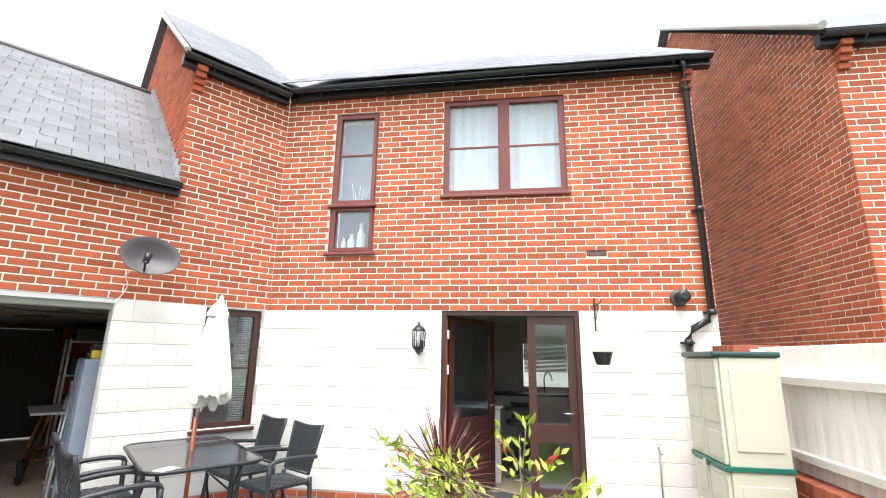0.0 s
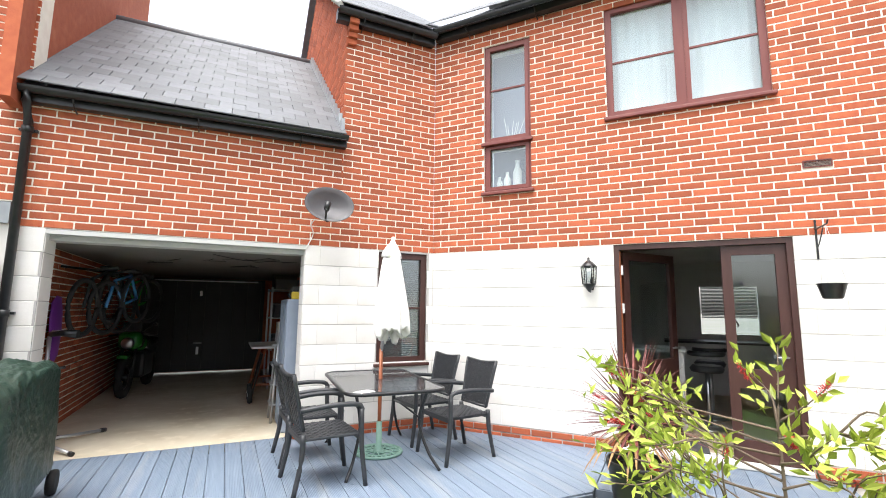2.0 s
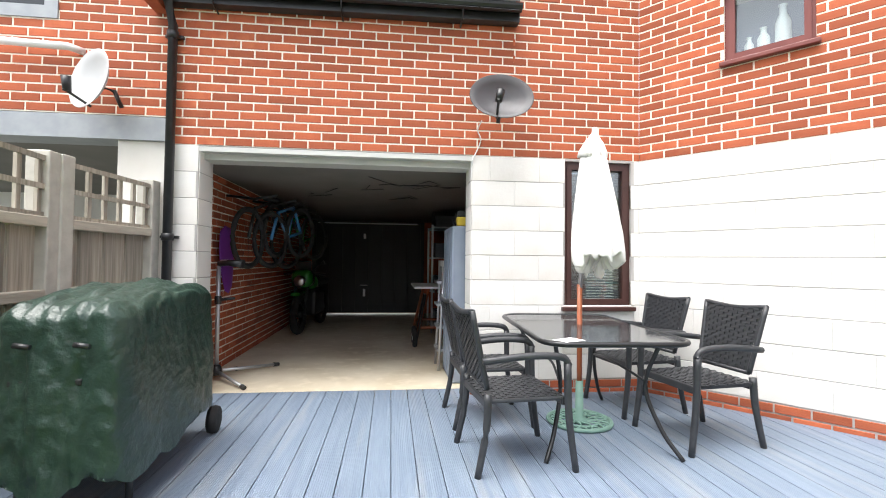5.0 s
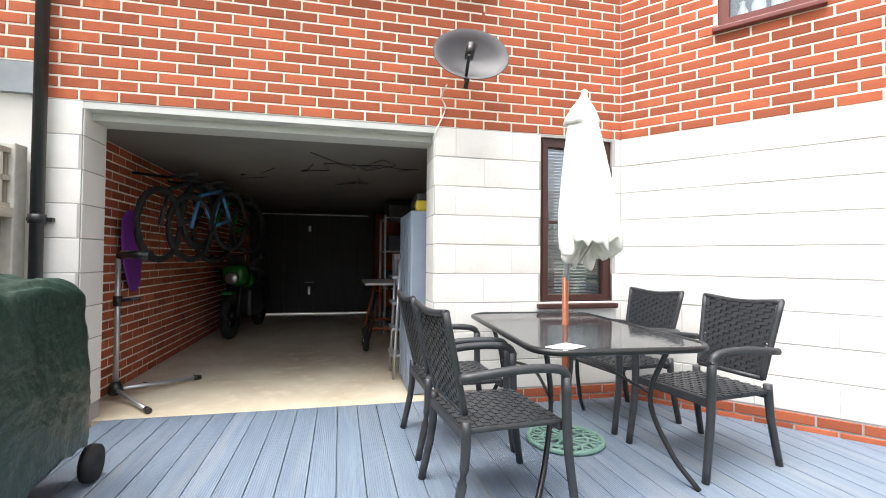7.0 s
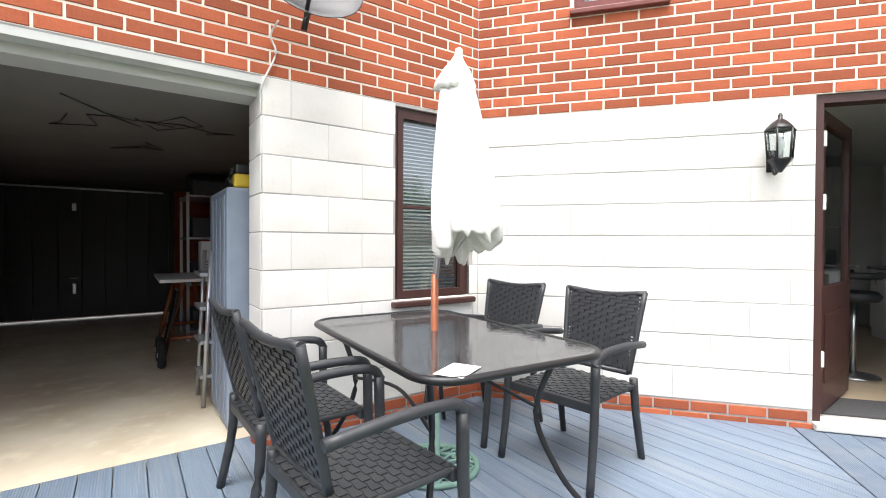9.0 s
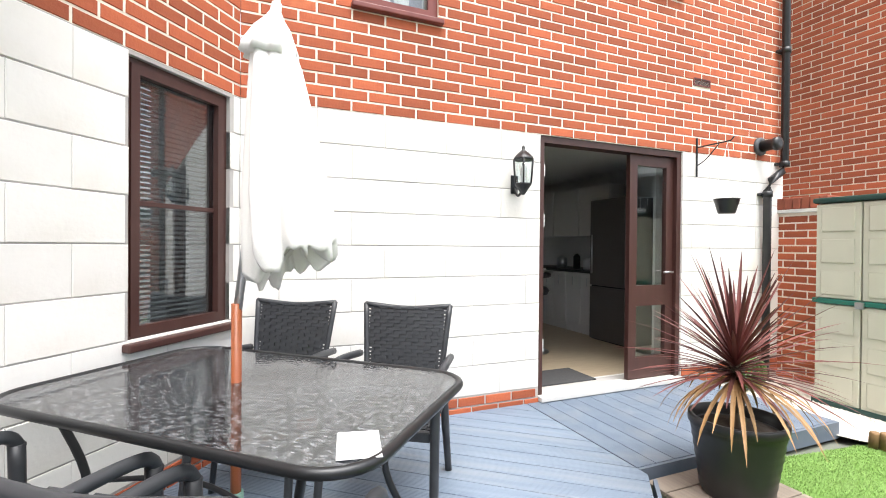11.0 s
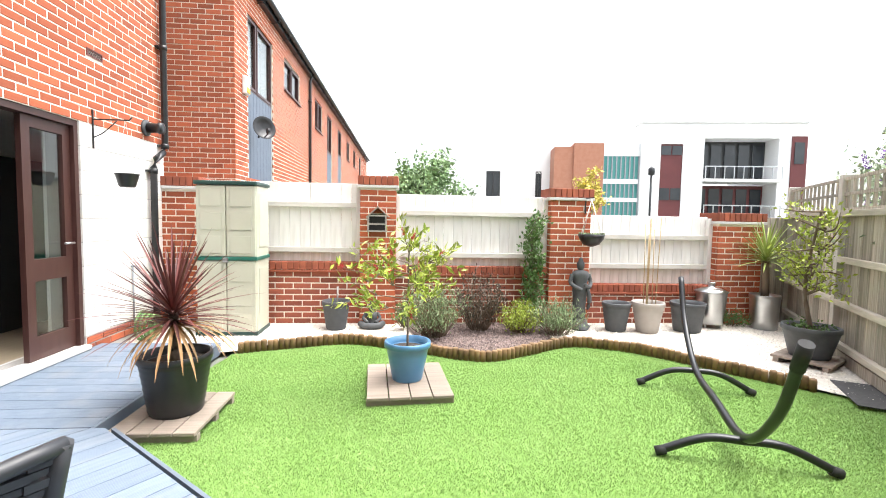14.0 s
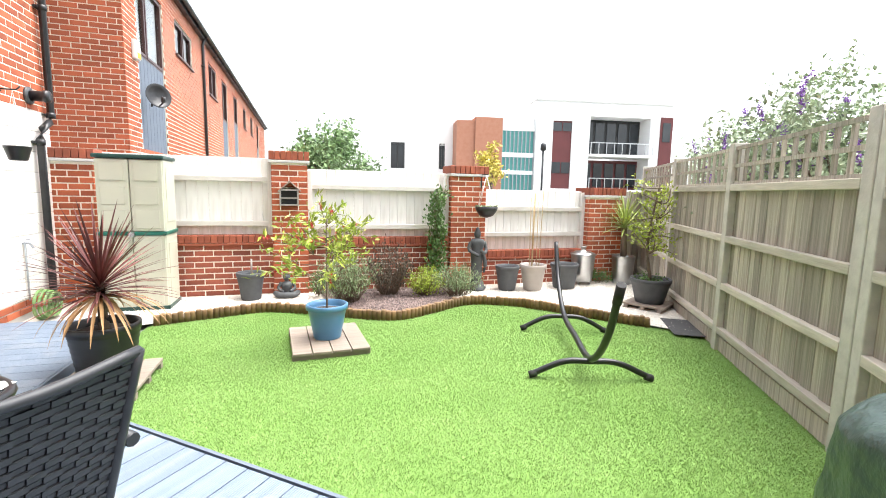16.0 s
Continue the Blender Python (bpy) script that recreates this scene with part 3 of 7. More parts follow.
roof_garage = thing("roof_garage", pose(0, 0, 0), "pitched grey slate roof over the garage", "roof", kind="structure")
SL = 0.8
bm = BM()
for x0, x1, y0, z0, y1, z1 in ((-4.2, -1.2, -0.2, 3.44, 2.72, 5.78), ):
    bm.faces.new([bm.verts.new(p) for p in ((x0, y0, z0), (x1, y0, z0), (x1, y1, z1), (x0, y1, z1))])
    bm.faces.new([bm.verts.new(p) for p in ((x0, 5.6, 3.44), (x1, 5.6, 3.44), (x1, y1, z1), (x0, y1, z1))])
part("deck", bm, slate_rest_mat, roof_garage, "roof boarding")
roof_tall = thing("roof_tall_wing", pose(0, 0, 0), "grey slate roof over the tall wing", "roof", kind="structure")
bm = BM()
for pts in (((-1.3, -0.2, 5.06), (0.2, -0.2, 5.06), (0.2, 2.6, 7.3), (-1.3, 2.6, 7.3)), ((-1.3, 5.4, 5.06), (0.2, 5.4, 5.06), (0.2, 2.6, 7.3), (-1.3, 2.6, 7.3))):
    bm.faces.new([bm.verts.new(p) for p in pts])
part("deck", bm, slate_rest_mat, roof_tall, "roof boarding")
roof_main = thing("roof_main", MAIN, "grey slate roof over the main house", "roof", kind="structure")
bm = BM()
for pts in (((-0.2, -0.2, 5.08), (5.3, -0.2, 5.08), (5.3, 2.6, 7.28), (-0.2, 2.6, 7.28)), ((-0.2, 5.4, 5.2), (5.35, 5.4, 5.2), (5.35, 2.6, 7.4), (-0.2, 2.6, 7.4))):
    bm.faces.new([bm.verts.new(p) for p in pts])
part("deck", bm, slate_rest_mat, roof_main, "roof boarding")
roof_terrace = thing("roof_terrace", at_uv(0, 0.38), "grey slate roof over the terrace", "roof", kind="structure")
bm = BM()
for pts in (((6.3, -0.2, 5.16), (30.2, -0.2, 5.16), (30.2, 4.25, 8.7), (6.3, 4.25, 8.7)), ((6.3, 8.7, 5.16), (30.2, 8.7, 5.16), (30.2, 4.25, 8.7), (6.3, 4.25, 8.7))):
    bm.faces.new([bm.verts.new(p) for p in pts])
part("deck", bm, slate_rest_mat, roof_terrace, "slate slope")

# ---- kitchen behind the glazed doors ----
kitchen = thing("kitchen_room", MAIN, "plain kitchen room behind the glazed doors", "room", kind="structure")
part("floor", box(BM(), -0.6, 5.0, 0.05, 4.6, 0.0, 0.138), floor_mat, kitchen, "pale wood floor")
part("ceiling", box(BM(), -0.6, 5.0, 0.33, 4.6, 2.42, 2.5), plaster_mat, kitchen, "white ceiling")
part("back_wall", core(BM(), -0.6, 5.0, 0.0, 2.5, 4.6, 4.7, [(3.2, 4.1, 1.12, 1.98)]), plaster_mat, kitchen, "white wall")
part("end_wall", box(BM(), 4.9, 5.0, 0.33, 4.6, 0.0, 2.5), plaster_mat, kitchen, "white wall")
part("partition", box(BM(), -0.6, -0.5, 0.8, 4.6, 0.0, 2.5), plaster_mat, kitchen, "white wall")
upstairs = thing("upstairs_room", MAIN, "plain upstairs room behind the windows", "room", kind="structure")
part("back_wall", box(BM(), 0.0, 5.0, 3.4, 3.5, 2.5, 5.2), plaster_mat, upstairs, "white wall")
part("ceiling", box(BM(), 0.0, 5.0, 0.33, 3.5, 5.1, 5.2), plaster_mat, upstairs, "white ceiling")

# ---- decking ----
deck = thing("decking", pose(0, 0, 0), "grey-blue painted timber decking", "deck", kind="structure")


def board(parent, poly, z0, z1, mat, name="board"):
    if len(poly) > 2:
        part(name, prism(BM(), poly, z0, z1), mat, parent)


x = -4.359
while x < 1.5:
    p = [(x, -3), (x + 0.1355, -3), (x + 0.1355, 0.19), (x, 0.19)]
    p = clip_poly(p, -0.03, -1.0, 2.31 + 0.03 * 0.3)
    if x + 0.07 > -1.56 or x < -3.86:
        p = clip_poly(p, 0, 1, 0.0)
    p = clip_poly(p, SU, CU, 0.0)
    p = clip_poly(p, CU, -SU, 2.04)
    if len(p) > 2:
        board(deck, p, 0.09, 0.12, deck_mat)
    x += 0.1409
for k in range(13):
    u0 = 2.05 + k * 0.1425
    board(deck, [uv(u0, 1.1), uv(u0 + 0.1375, 1.1), uv(u0 + 0.1375, 0.004), uv(u0, 0.004)], 0.09, 0.12, deck_ramp_mat)
part("fascia", box(BM(), 2.05, 3.9, -1.12, -1.1, 0.0, 0.116), deck_edge_mat, deck, "dark deck fascia board", at=MAIN)
part("fascia", box(BM(), 3.9, 3.92, -1.12, 0.0, 0.0, 0.116), deck_edge_mat, deck, "dark deck fascia board", at=MAIN)
part("fascia", prism(BM(), [(-4.25, -2.215), (-4.25, -2.235), (0.33, -2.37), (0.33, -2.35)], 0.0, 0.116), deck_edge_mat, deck, "dark deck fascia board")
# solid slabs in the fascia colour stand in for shade below the boards
part("joists", prism(BM(), [(-4.2, -2.1), (0.2, -2.2), (0.2, -0.3), (-0.2, 0.0), (-4.2, 0.0)], 0.0, 0.088), deck_edge_mat, deck, "solid slab standing in for the shade under the boards")
part("joists", box(BM(), 1.0, 3.88, -1.08, -0.01, 0.0, 0.088), deck_edge_mat, deck, "solid slab standing in for the shade under the boards", at=MAIN)



# ---- windows, doors and fittings of the house ----
def window(name, m, x0, x1, z0, z1, mat, label, mullions=(), transoms=(), bars=(), sill=True, w=0.055, glazing=None):
    """A framed window in a wall's frame: frame, sill, glazing bars and one pane a light."""
    ob = thing(name, m, label, "window", kind="structure")
    bm = core(BM(), x0, x1, z0, z1, 0.03, 0.1, [(a + w / 2 if i else x0 + w, b - w / 2 if b < x1 else x1 - w, c + w / 2 if j else z0 + w, d - w / 2 if d < z1 else z1 - w)
              for i, (a, b) in enumerate(zip((x0, *mullions), (*mullions, x1))) for j, (c, d) in enumerate(zip((z0, *transoms), (*transoms, z1)))])
    part("window_frame", bm, mat, ob)
    for a, b in zip((x0, *mullions), (*mullions, x1)):
        for c, d in zip((z0, *transoms), (*transoms, z1)):
            sash = core(BM(), a + w * 0.5, b - w * 0.5, c + w * 0.5, d - w * 0.5, 0.02, 0.055, [(a + w * 1.3, b - w * 1.3, c + w * 1.3, d - w * 1.3)])
            part("sash", sash, mat, ob)
            p = part("pane", box(BM(), a + w * 1.2, b - w * 1.2, 0.06, 0.066, c + w * 1.2, d - w * 1.2), glazing or glass_mat, ob, "clear glass pane")
            p.visible_shadow = False
    for a, b, z in bars:
        part("glazing_bar", box(BM(), a + w, b - w, 0.045, 0.062, z - 0.012, z + 0.012, 0.003), mat, ob)
    if sill:
        part("window_sill", box(BM(), x0 - 0.03, x1 + 0.03, -0.045, 0.1, z0 - 0.035, z0 + 0.004, 0.008), mat, ob)
    return ob


window("window_1", MAIN, 0.69, 1.28, 2.93, 4.84, red_frame_mat, "narrow red-brown framed stair window", transoms=(3.55,), bars=((0.69, 1.28, 4.25),))
window("window_2", MAIN, 2.14, 3.65, 3.63, 4.94, red_frame_mat, "wide red-brown framed double bedroom window", mullions=(2.9,), bars=((2.14, 2.9, 4.28), (2.9, 3.65, 4.28)))
window("window_3", pose(0, 0, 0), -0.71, -0.08, 0.88, 2.2, frame_mat, "dark brown window with a venetian blind", bars=((-0.71, -0.08, 1.53),), glazing=blind_glass_mat)
part_sill = thing("transom_sill", MAIN, "red-brown sill rail between the stair lights", "sill", kind="structure")
part("rail", box(BM(), 0.66, 1.3, -0.03, 0.03, 3.52, 3.56, 0.006), red_frame_mat, part_sill)

blind = thing("venetian_blind", pose(0, 0, 0), "white slatted venetian blind behind the ground floor window", "blind")
part("head_rail", box(BM(), -0.66, -0.13, 0.12, 0.15, 2.12, 2.15, 0.004), white_mat, blind)
sl = BM()
bmesh.ops.create_cube(sl, size=1)
bmesh.ops.scale(sl, vec=(0.53, 0.024, 0.0012), verts=sl.verts)
first = part("slat", sl, blind_mat, blind, at=pose(-0.395, 0.135, 2.1, -38))
for k in range(1, 46):
    s = new("slat", first.data)
    s.parent, s.matrix_basis = blind, pose(-0.395, 0.135, 2.1 - k * 0.026, -38)
rear = thing("room_behind_blind", pose(0, 0, 0), "dim room behind the blind", "room", kind="structure")
part("wall", box(BM(), -0.85, 0.2, 1.6, 1.7, 0.0, 2.4), plaster_mat, rear)
part("wall", box(BM(), -0.86, -0.8, 0.3, 1.6, 0.0, 2.4), plaster_mat, rear)

# pale curtain whose white also carries the sky reflected in the bedroom window
bm = BM()
for i in range(60):
    a, b = 2.16 + i * 0.0245, 2.16 + (i + 1) * 0.0245
    ya, yb = 0.2 + 0.012 * math.sin(i * 1.1), 0.2 + 0.012 * math.sin((i + 1) * 1.1)
    f = bm.faces.new([bm.verts.new(p) for p in ((a, ya, 3.6), (b, yb, 3.6), (b, yb, 4.96), (a, ya, 4.96))])
    f.smooth = True
    bm.faces.new([bm.verts.new(p) for p in ((b, yb + 0.004, 3.6), (a, ya + 0.004, 3.6), (a, ya + 0.004, 4.96), (b, yb + 0.004, 4.96))])
tagged(part("net_curtain", bm, curtain_mat, at=MAIN), "white net curtain behind the bedroom window, also standing in for reflected sky", "curtain")
# made-up flat sheet: the sky's lilac reflection in the stair window, as colour
bm = box(BM(), 0.7, 1.27, 0.32, 0.326, 2.95, 4.86)
tagged(part("roller_blind", bm, material("lilac_sky_reflection", (0.34, 0.34, 0.42), 0.8, second=(0.42, 0.42, 0.5), scale=1.2), at=MAIN), "grey-lilac sheet standing in for the sky's reflection in the stair window", "blind")
shelf_z = 2.99
for i, (x, h, r) in enumerate(((0.83, 0.17, 0.035), (0.93, 0.22, 0.045), (1.06, 0.36, 0.055))):
    lathe_ob = BM()
    lathe(lathe_ob, [(r * 0.8, 0), (r, 0.02), (r, h * 0.6), (r * 0.5, h * 0.8), (r * 0.45, h * 0.93), (r * 0.6, h)], 16)
    tagged(part("vase", lathe_ob, white_mat, smooth=True, at=MAIN @ pose(x, 0.18, shelf_z)), "plain white vase on the stair window ledge", "vase", "vases on the ledge")
ledge = thing("window_ledge", MAIN, "white inner window ledge", "ledge", kind="structure")
part("board", box(BM(), 0.69, 1.28, 0.1, 0.3, 2.93, 2.99), white_mat, ledge)
part("board", box(BM(), 0.69, 1.28, 0.1, 0.3, 3.53, 3.6), white_mat, ledge)
twigs = BM()
for k in range(6):
    tube(twigs, [(0.95 + k * 0.02, 0.18, 3.6), (0.9 + k * 0.05 + random.uniform(-.03, .03), 0.18, 3.8 + random.uniform(0, 0.15))], 0.004, 5)
tagged(part("twig_bunch", twigs, white_mat, at=MAIN), "bunch of pale twigs standing on the window ledge", "twigs")

# glazed double doors: one leaf open into the room, one closed
dr = thing("door_1", MAIN, "dark brown glazed double door, one leaf standing open", "door", kind="structure")
part("door_frame", core(BM(), 2.15, 3.70, 0.15, 2.22, 0.02, 0.13, [(2.2, 3.65, 0.16, 2.165)]), frame_mat, dr)
part("threshold", box(BM(), 2.15, 3.70, -0.05, 0.13, 0.125, 0.165, 0.006), pale_mat, dr, "pale stone threshold")
part("hinge_lining", box(BM(), 2.2, 2.212, 0.05, 0.125, 0.17, 2.16), orange_wood_mat, dr, "orange wood lining")
for z in (0.5, 1.5, 1.9):
    part("hinge", box(BM(), 2.212, 2.232, 0.05, 0.1, z, z + 0.1, 0.004), white_mat, dr, "pale metal hinge")


def leaf(parent, m, w, both):
    lf = part("door_leaf", core(BM(), 0, w, 0.17, 2.16, 0, 0.045, [(0.085, w - 0.085, 1.0, 2.07)] + ([(0.085, w - 0.085, 0.36, 0.82)] if both else [])), frame_mat, parent, at=m)
    p = part("pane", box(BM(), 0.08, w - 0.08, 0.02, 0.026, 0.99, 2.08), glass_mat, lf, "clear glass")
    p.visible_shadow = False
    if both:
        p = part("pane", box(BM(), 0.08, w - 0.08, 0.02, 0.026, 0.35, 0.83), glass_mat, lf, "clear glass")
        p.visible_shadow = False
    else:
        part("panel", box(BM(), 0.11, w - 0.11, -0.008, 0.0, 0.36, 0.82, 0.006), frame_mat, lf)
    part("handle", tube(BM(), [(w - 0.05, -0.0, 1.12), (w - 0.05, -0.05, 1.12), (w - 0.16, -0.05, 1.12)], 0.009, 8), steel_mat, lf, "chrome lever handle")
    return lf


leaf(dr, pose(3.13, 0.06, 0), 0.52, True)
leaf(dr, pose(2.235, 0.12, 0, 0, 0, 55), 0.86, False)
tagged(part("door_mat", box(BM(), 2.3, 2.95, 0.25, 0.65, 0.14, 0.152, 0.004), mat_mat, at=MAIN), "dark grey door mat inside the doorway", "mat")

# kitchen fittings along the end wall
fr = thing("fridge", MAIN, "tall dark grey fridge beside white kitchen units", "fridge")
part("body", box(BM(), 4.2, 4.88, 1.15, 1.78, 0.14, 1.95, 0.01), dark_mat, fr)
part("door", box(BM(), 4.16, 4.198, 1.16, 1.77, 0.85, 1.94, 0.008), material("fridge_steel", (0.2, 0.185, 0.175), 0.35, metal=0.6), fr)
part("door", box(BM(), 4.16, 4.198, 1.16, 1.77, 0.16, 0.83, 0.008), material("fridge_steel_low", (0.2, 0.185, 0.175), 0.35, metal=0.6), fr)
part("handle", tube(BM(), [(4.13, 1.7, 1.0), (4.13, 1.7, 1.5)], 0.012), steel_mat, fr)
for i in range(3):
    y = 1.8 + i * 0.62
    c = thing("base_cabinet", MAIN, "white kitchen base cabinet under a dark worktop", "cabinet", "kitchen base cabinets")
    part("body", box(BM(), 4.3, 4.88, y, y + 0.6, 0.14, 0.98), cabinet_mat, c)
    for q in (0, 0.3):
        d = part("door", box(BM(), 4.28, 4.298, y + q + 0.005, y + q + 0.295, 0.26, 0.96, 0.004), cabinet_mat, c)
        part("handle", tube(BM(), [(4.265, y + q + 0.15, 0.8), (4.265, y + q + 0.15, 0.92)], 0.006), steel_mat, d)
    c = thing("wall_cabinet", MAIN, "white kitchen wall cabinet above the worktop", "cabinet", "kitchen wall cabinets")
    part("body", box(BM(), 4.52, 4.88, y, y + 0.6, 1.5, 2.2), cabinet_mat, c)
    part("door", box(BM(), 4.5, 4.518, y + 0.005, y + 0.595, 1.5, 2.2, 0.004), cabinet_mat, c)
tagged(part("worktop", box(BM(), 4.26, 4.88, 1.8, 3.68, 0.982, 1.02, 0.005), dark_mat, at=MAIN), "black kitchen worktop along the wall", "worktop")
for y, r, h, mt in ((1.95, 0.06, 0.2, steel_mat), (2.2, 0.07, 0.16, white_mat), (2.45, 0.05, 0.22, dark_mat), (2.8, 0.08, 0.18, steel_mat)):
    tagged(part("canister", lathe(BM(), [(r, 0), (r, h * 0.8), (r * 0.7, h * 0.9), (r * 0.3, h)], 16), mt, smooth=True, at=MAIN @ pose(4.5, y, 1.02)), "small kitchen canister on the black worktop", "canister", "canisters")
bar = thing("breakfast_bar", MAIN, "white breakfast bar with a pale top", "counter")
part("leg", box(BM(), 2.71, 2.79, 1.08, 1.6, 0.14, 1.04, 0.004), cabinet_mat, bar)
part("top", box(BM(), 1.5, 2.82, 1.04, 1.65, 1.04, 1.08, 0.006), pale_mat, bar)
for u, depth in ((3.04, 1.42), (3.12, 2.05)):
    st = thing("bar_stool", MAIN @ pose(u, depth, 0.14), "black bar stool with a chrome stem", "stool", "bar stools")
    part("base", lathe(BM(), [(0.19, 0), (0.19, 0.012), (0.03, 0.03)], 24), steel_mat, st)
    part("stem", tube(BM(), [(0, 0, 0.02), (0, 0, 0.66)], 0.025), steel_mat, st)
    part("seat", lathe(BM(), [(0.17, 0.66), (0.19, 0.7), (0.16, 0.74)], 24), dark_mat, st)
    part("backrest", tube(BM(), [(0.18 * math.cos(a), 0.18 * math.sin(a), 0.88) for a in [math.pi * k / 8 + math.pi for k in range(9)]], 0.03), dark_mat, st)

kb = thing("kitchen_blind", MAIN, "white slatted blind half down over the kitchen window", "blind")
for k in range(22):
    part("slat", box(BM(), 3.22, 4.08, 4.56, 4.585, 1.96 - k * 0.026, 1.978 - k * 0.026), blind_mat, kb)
kt = thing("kitchen_tap", MAIN @ pose(3.6, 4.35, 1.02), "black arched kitchen tap at the sink", "tap")
part("spout", tube(BM(), curve_points([(0, 0, 0), (0, 0, 0.3), (0.07, -0.02, 0.4), (0.14, -0.03, 0.3), (0.14, -0.03, 0.24)], 6), 0.014, 8), black_mat, kt)
su = thing("sink_cabinet", MAIN, "white sink cabinet under the kitchen window", "cabinet")
part("body", box(BM(), 2.6, 4.25, 4.0, 4.58, 0.14, 0.98), cabinet_mat, su)
part("worktop", box(BM(), 2.58, 4.25, 3.96, 4.59, 0.982, 1.02, 0.005), dark_mat, su, "black worktop")

# wall lantern
ln = thing("wall_lantern", MAIN @ pose(1.91, 0, 1.72), "black six-sided wall lantern with clear glass", "lantern")
part("back_plate", box(BM(), -0.03, 0.03, -0.012, 0.0, 0.02, 0.16, 0.004), black_mat, ln)
part("arm", tube(BM(), curve_points([(0, -0.01, 0.06), (0, -0.06, 0.0), (0, -0.13, 0.04)], 6), 0.009), black_mat, ln)
part("cage_base", lathe(BM(), [(0.012, 0.0), (0.04, 0.04), (0.065, 0.07), (0.07, 0.085)], 6, (0, -0.13)), black_mat, ln)
part("roof", lathe(BM(), [(0.085, 0.255), (0.075, 0.275), (0.04, 0.31), (0.012, 0.33), (0.014, 0.35), (0.004, 0.365)], 6, (0, -0.13)), black_mat, ln)
for k in range(6):
    a = k * math.tau / 6
    part("rib", tube(BM(), [(0.066 * math.cos(a), -0.13 + 0.066 * math.sin(a), 0.08), (0.08 * math.cos(a), -0.13 + 0.08 * math.sin(a), 0.26)], 0.006, 5), black_mat, ln)
g = part("glass", lathe(BM(), [(0.06, 0.085), (0.073, 0.255)], 6, (0, -0.13)), glass_mat, ln, "clear glass panes")
g.visible_shadow = False
part("bulb", lathe(BM(), [(0.012, 0.09), (0.014, 0.13), (0.024, 0.16), (0.02, 0.2), (0.003, 0.215)], 12, (0, -0.13)), white_mat, ln)

# flue, vent, basket bracket, tap
fl = thing("boiler_flue", MAIN @ pose(4.76, 0, 2.36), "dark terminal of a boiler flue", "flue")
part("collar", lathe(BM(), [(0.09, 0), (0.09, 0.02), (0.06, 0.03)], 24), grey_pot_mat, fl, at=pose(0, 0, 0, 90))
part("terminal", lathe(BM(), [(0.055, 0), (0.055, 0.14), (0.065, 0.15), (0.065, 0.19), (0.03, 0.2)], 24), black_mat, fl, at=pose(0, 0, 0, 90))
vt = thing("air_brick", MAIN @ pose(3.93, 0, 2.88), "dark red slotted air brick in the wall", "vent")
part("frame", core(BM(), -0.11, 0.11, -0.036, 0.036, -0.006, 0.02, [(-0.1, 0.1, -0.028, 0.028)]), red_frame_mat, vt)
for k in range(5):
    part("slat", box(BM(), -0.1, 0.1, -0.003, 0.01, -0.026 + k * 0.012, -0.02 + k * 0.012), frame_mat, vt)
bk = thing("basket_bracket", MAIN @ pose(3.87, 0, 2.0), "black wrought iron hanging basket bracket", "bracket")
part("wall_bar", box(BM(), -0.008, 0.008, -0.012, 0.0, 0.0, 0.36, 0.003), black_mat, bk)
part("arm", tube(BM(), [(0, -0.006, 0.27), (0, -0.33, 0.27), (0, -0.36, 0.3)], 0.007, 6), black_mat, bk)
part("scroll", tube(BM(), curve_points([(0, -0.006, 0.1), (0, -0.1, 0.15), (0, -0.22, 0.26)], 6), 0.005, 6), black_mat, bk)
hb = thing("hanging_pot", MAIN @ pose(3.87, -0.3, 1.64), "empty black plastic hanging pot on wires", "hanging basket")
part("pot", lathe(BM(), [(0.06, 0), (0.07, 0.01), (0.1, 0.12), (0.106, 0.125), (0.1, 0.13), (0.07, 0.05), (0.0, 0.05)], 24), black_mat, hb)
for k in range(3):
    a = k * math.tau / 3
    part("wire", tube(BM(), [(0.1 * math.cos(a), 0.1 * math.sin(a), 0.125), (0, 0, 0.62)], 0.0015, 4), white_mat, hb)
tp = thing("garden_tap", MAIN @ pose(4.42, 0, 0.72), "old brass garden tap with a short pipe", "tap")
part("pipe", tube(BM(), [(0, -0.02, -0.5), (0, -0.02, 0.12)], 0.009, 8), lead_mat, tp)
part("spout", tube(BM(), curve_points([(0, 0, 0.1), (0, -0.06, 0.1), (0, -0.09, 0.05)], 5), 0.011, 8), lead_mat, tp)
part("handle", tube(BM(), [(-0.03, -0.05, 0.14), (0.03, -0.05, 0.14)], 0.006, 6), lead_mat, tp)

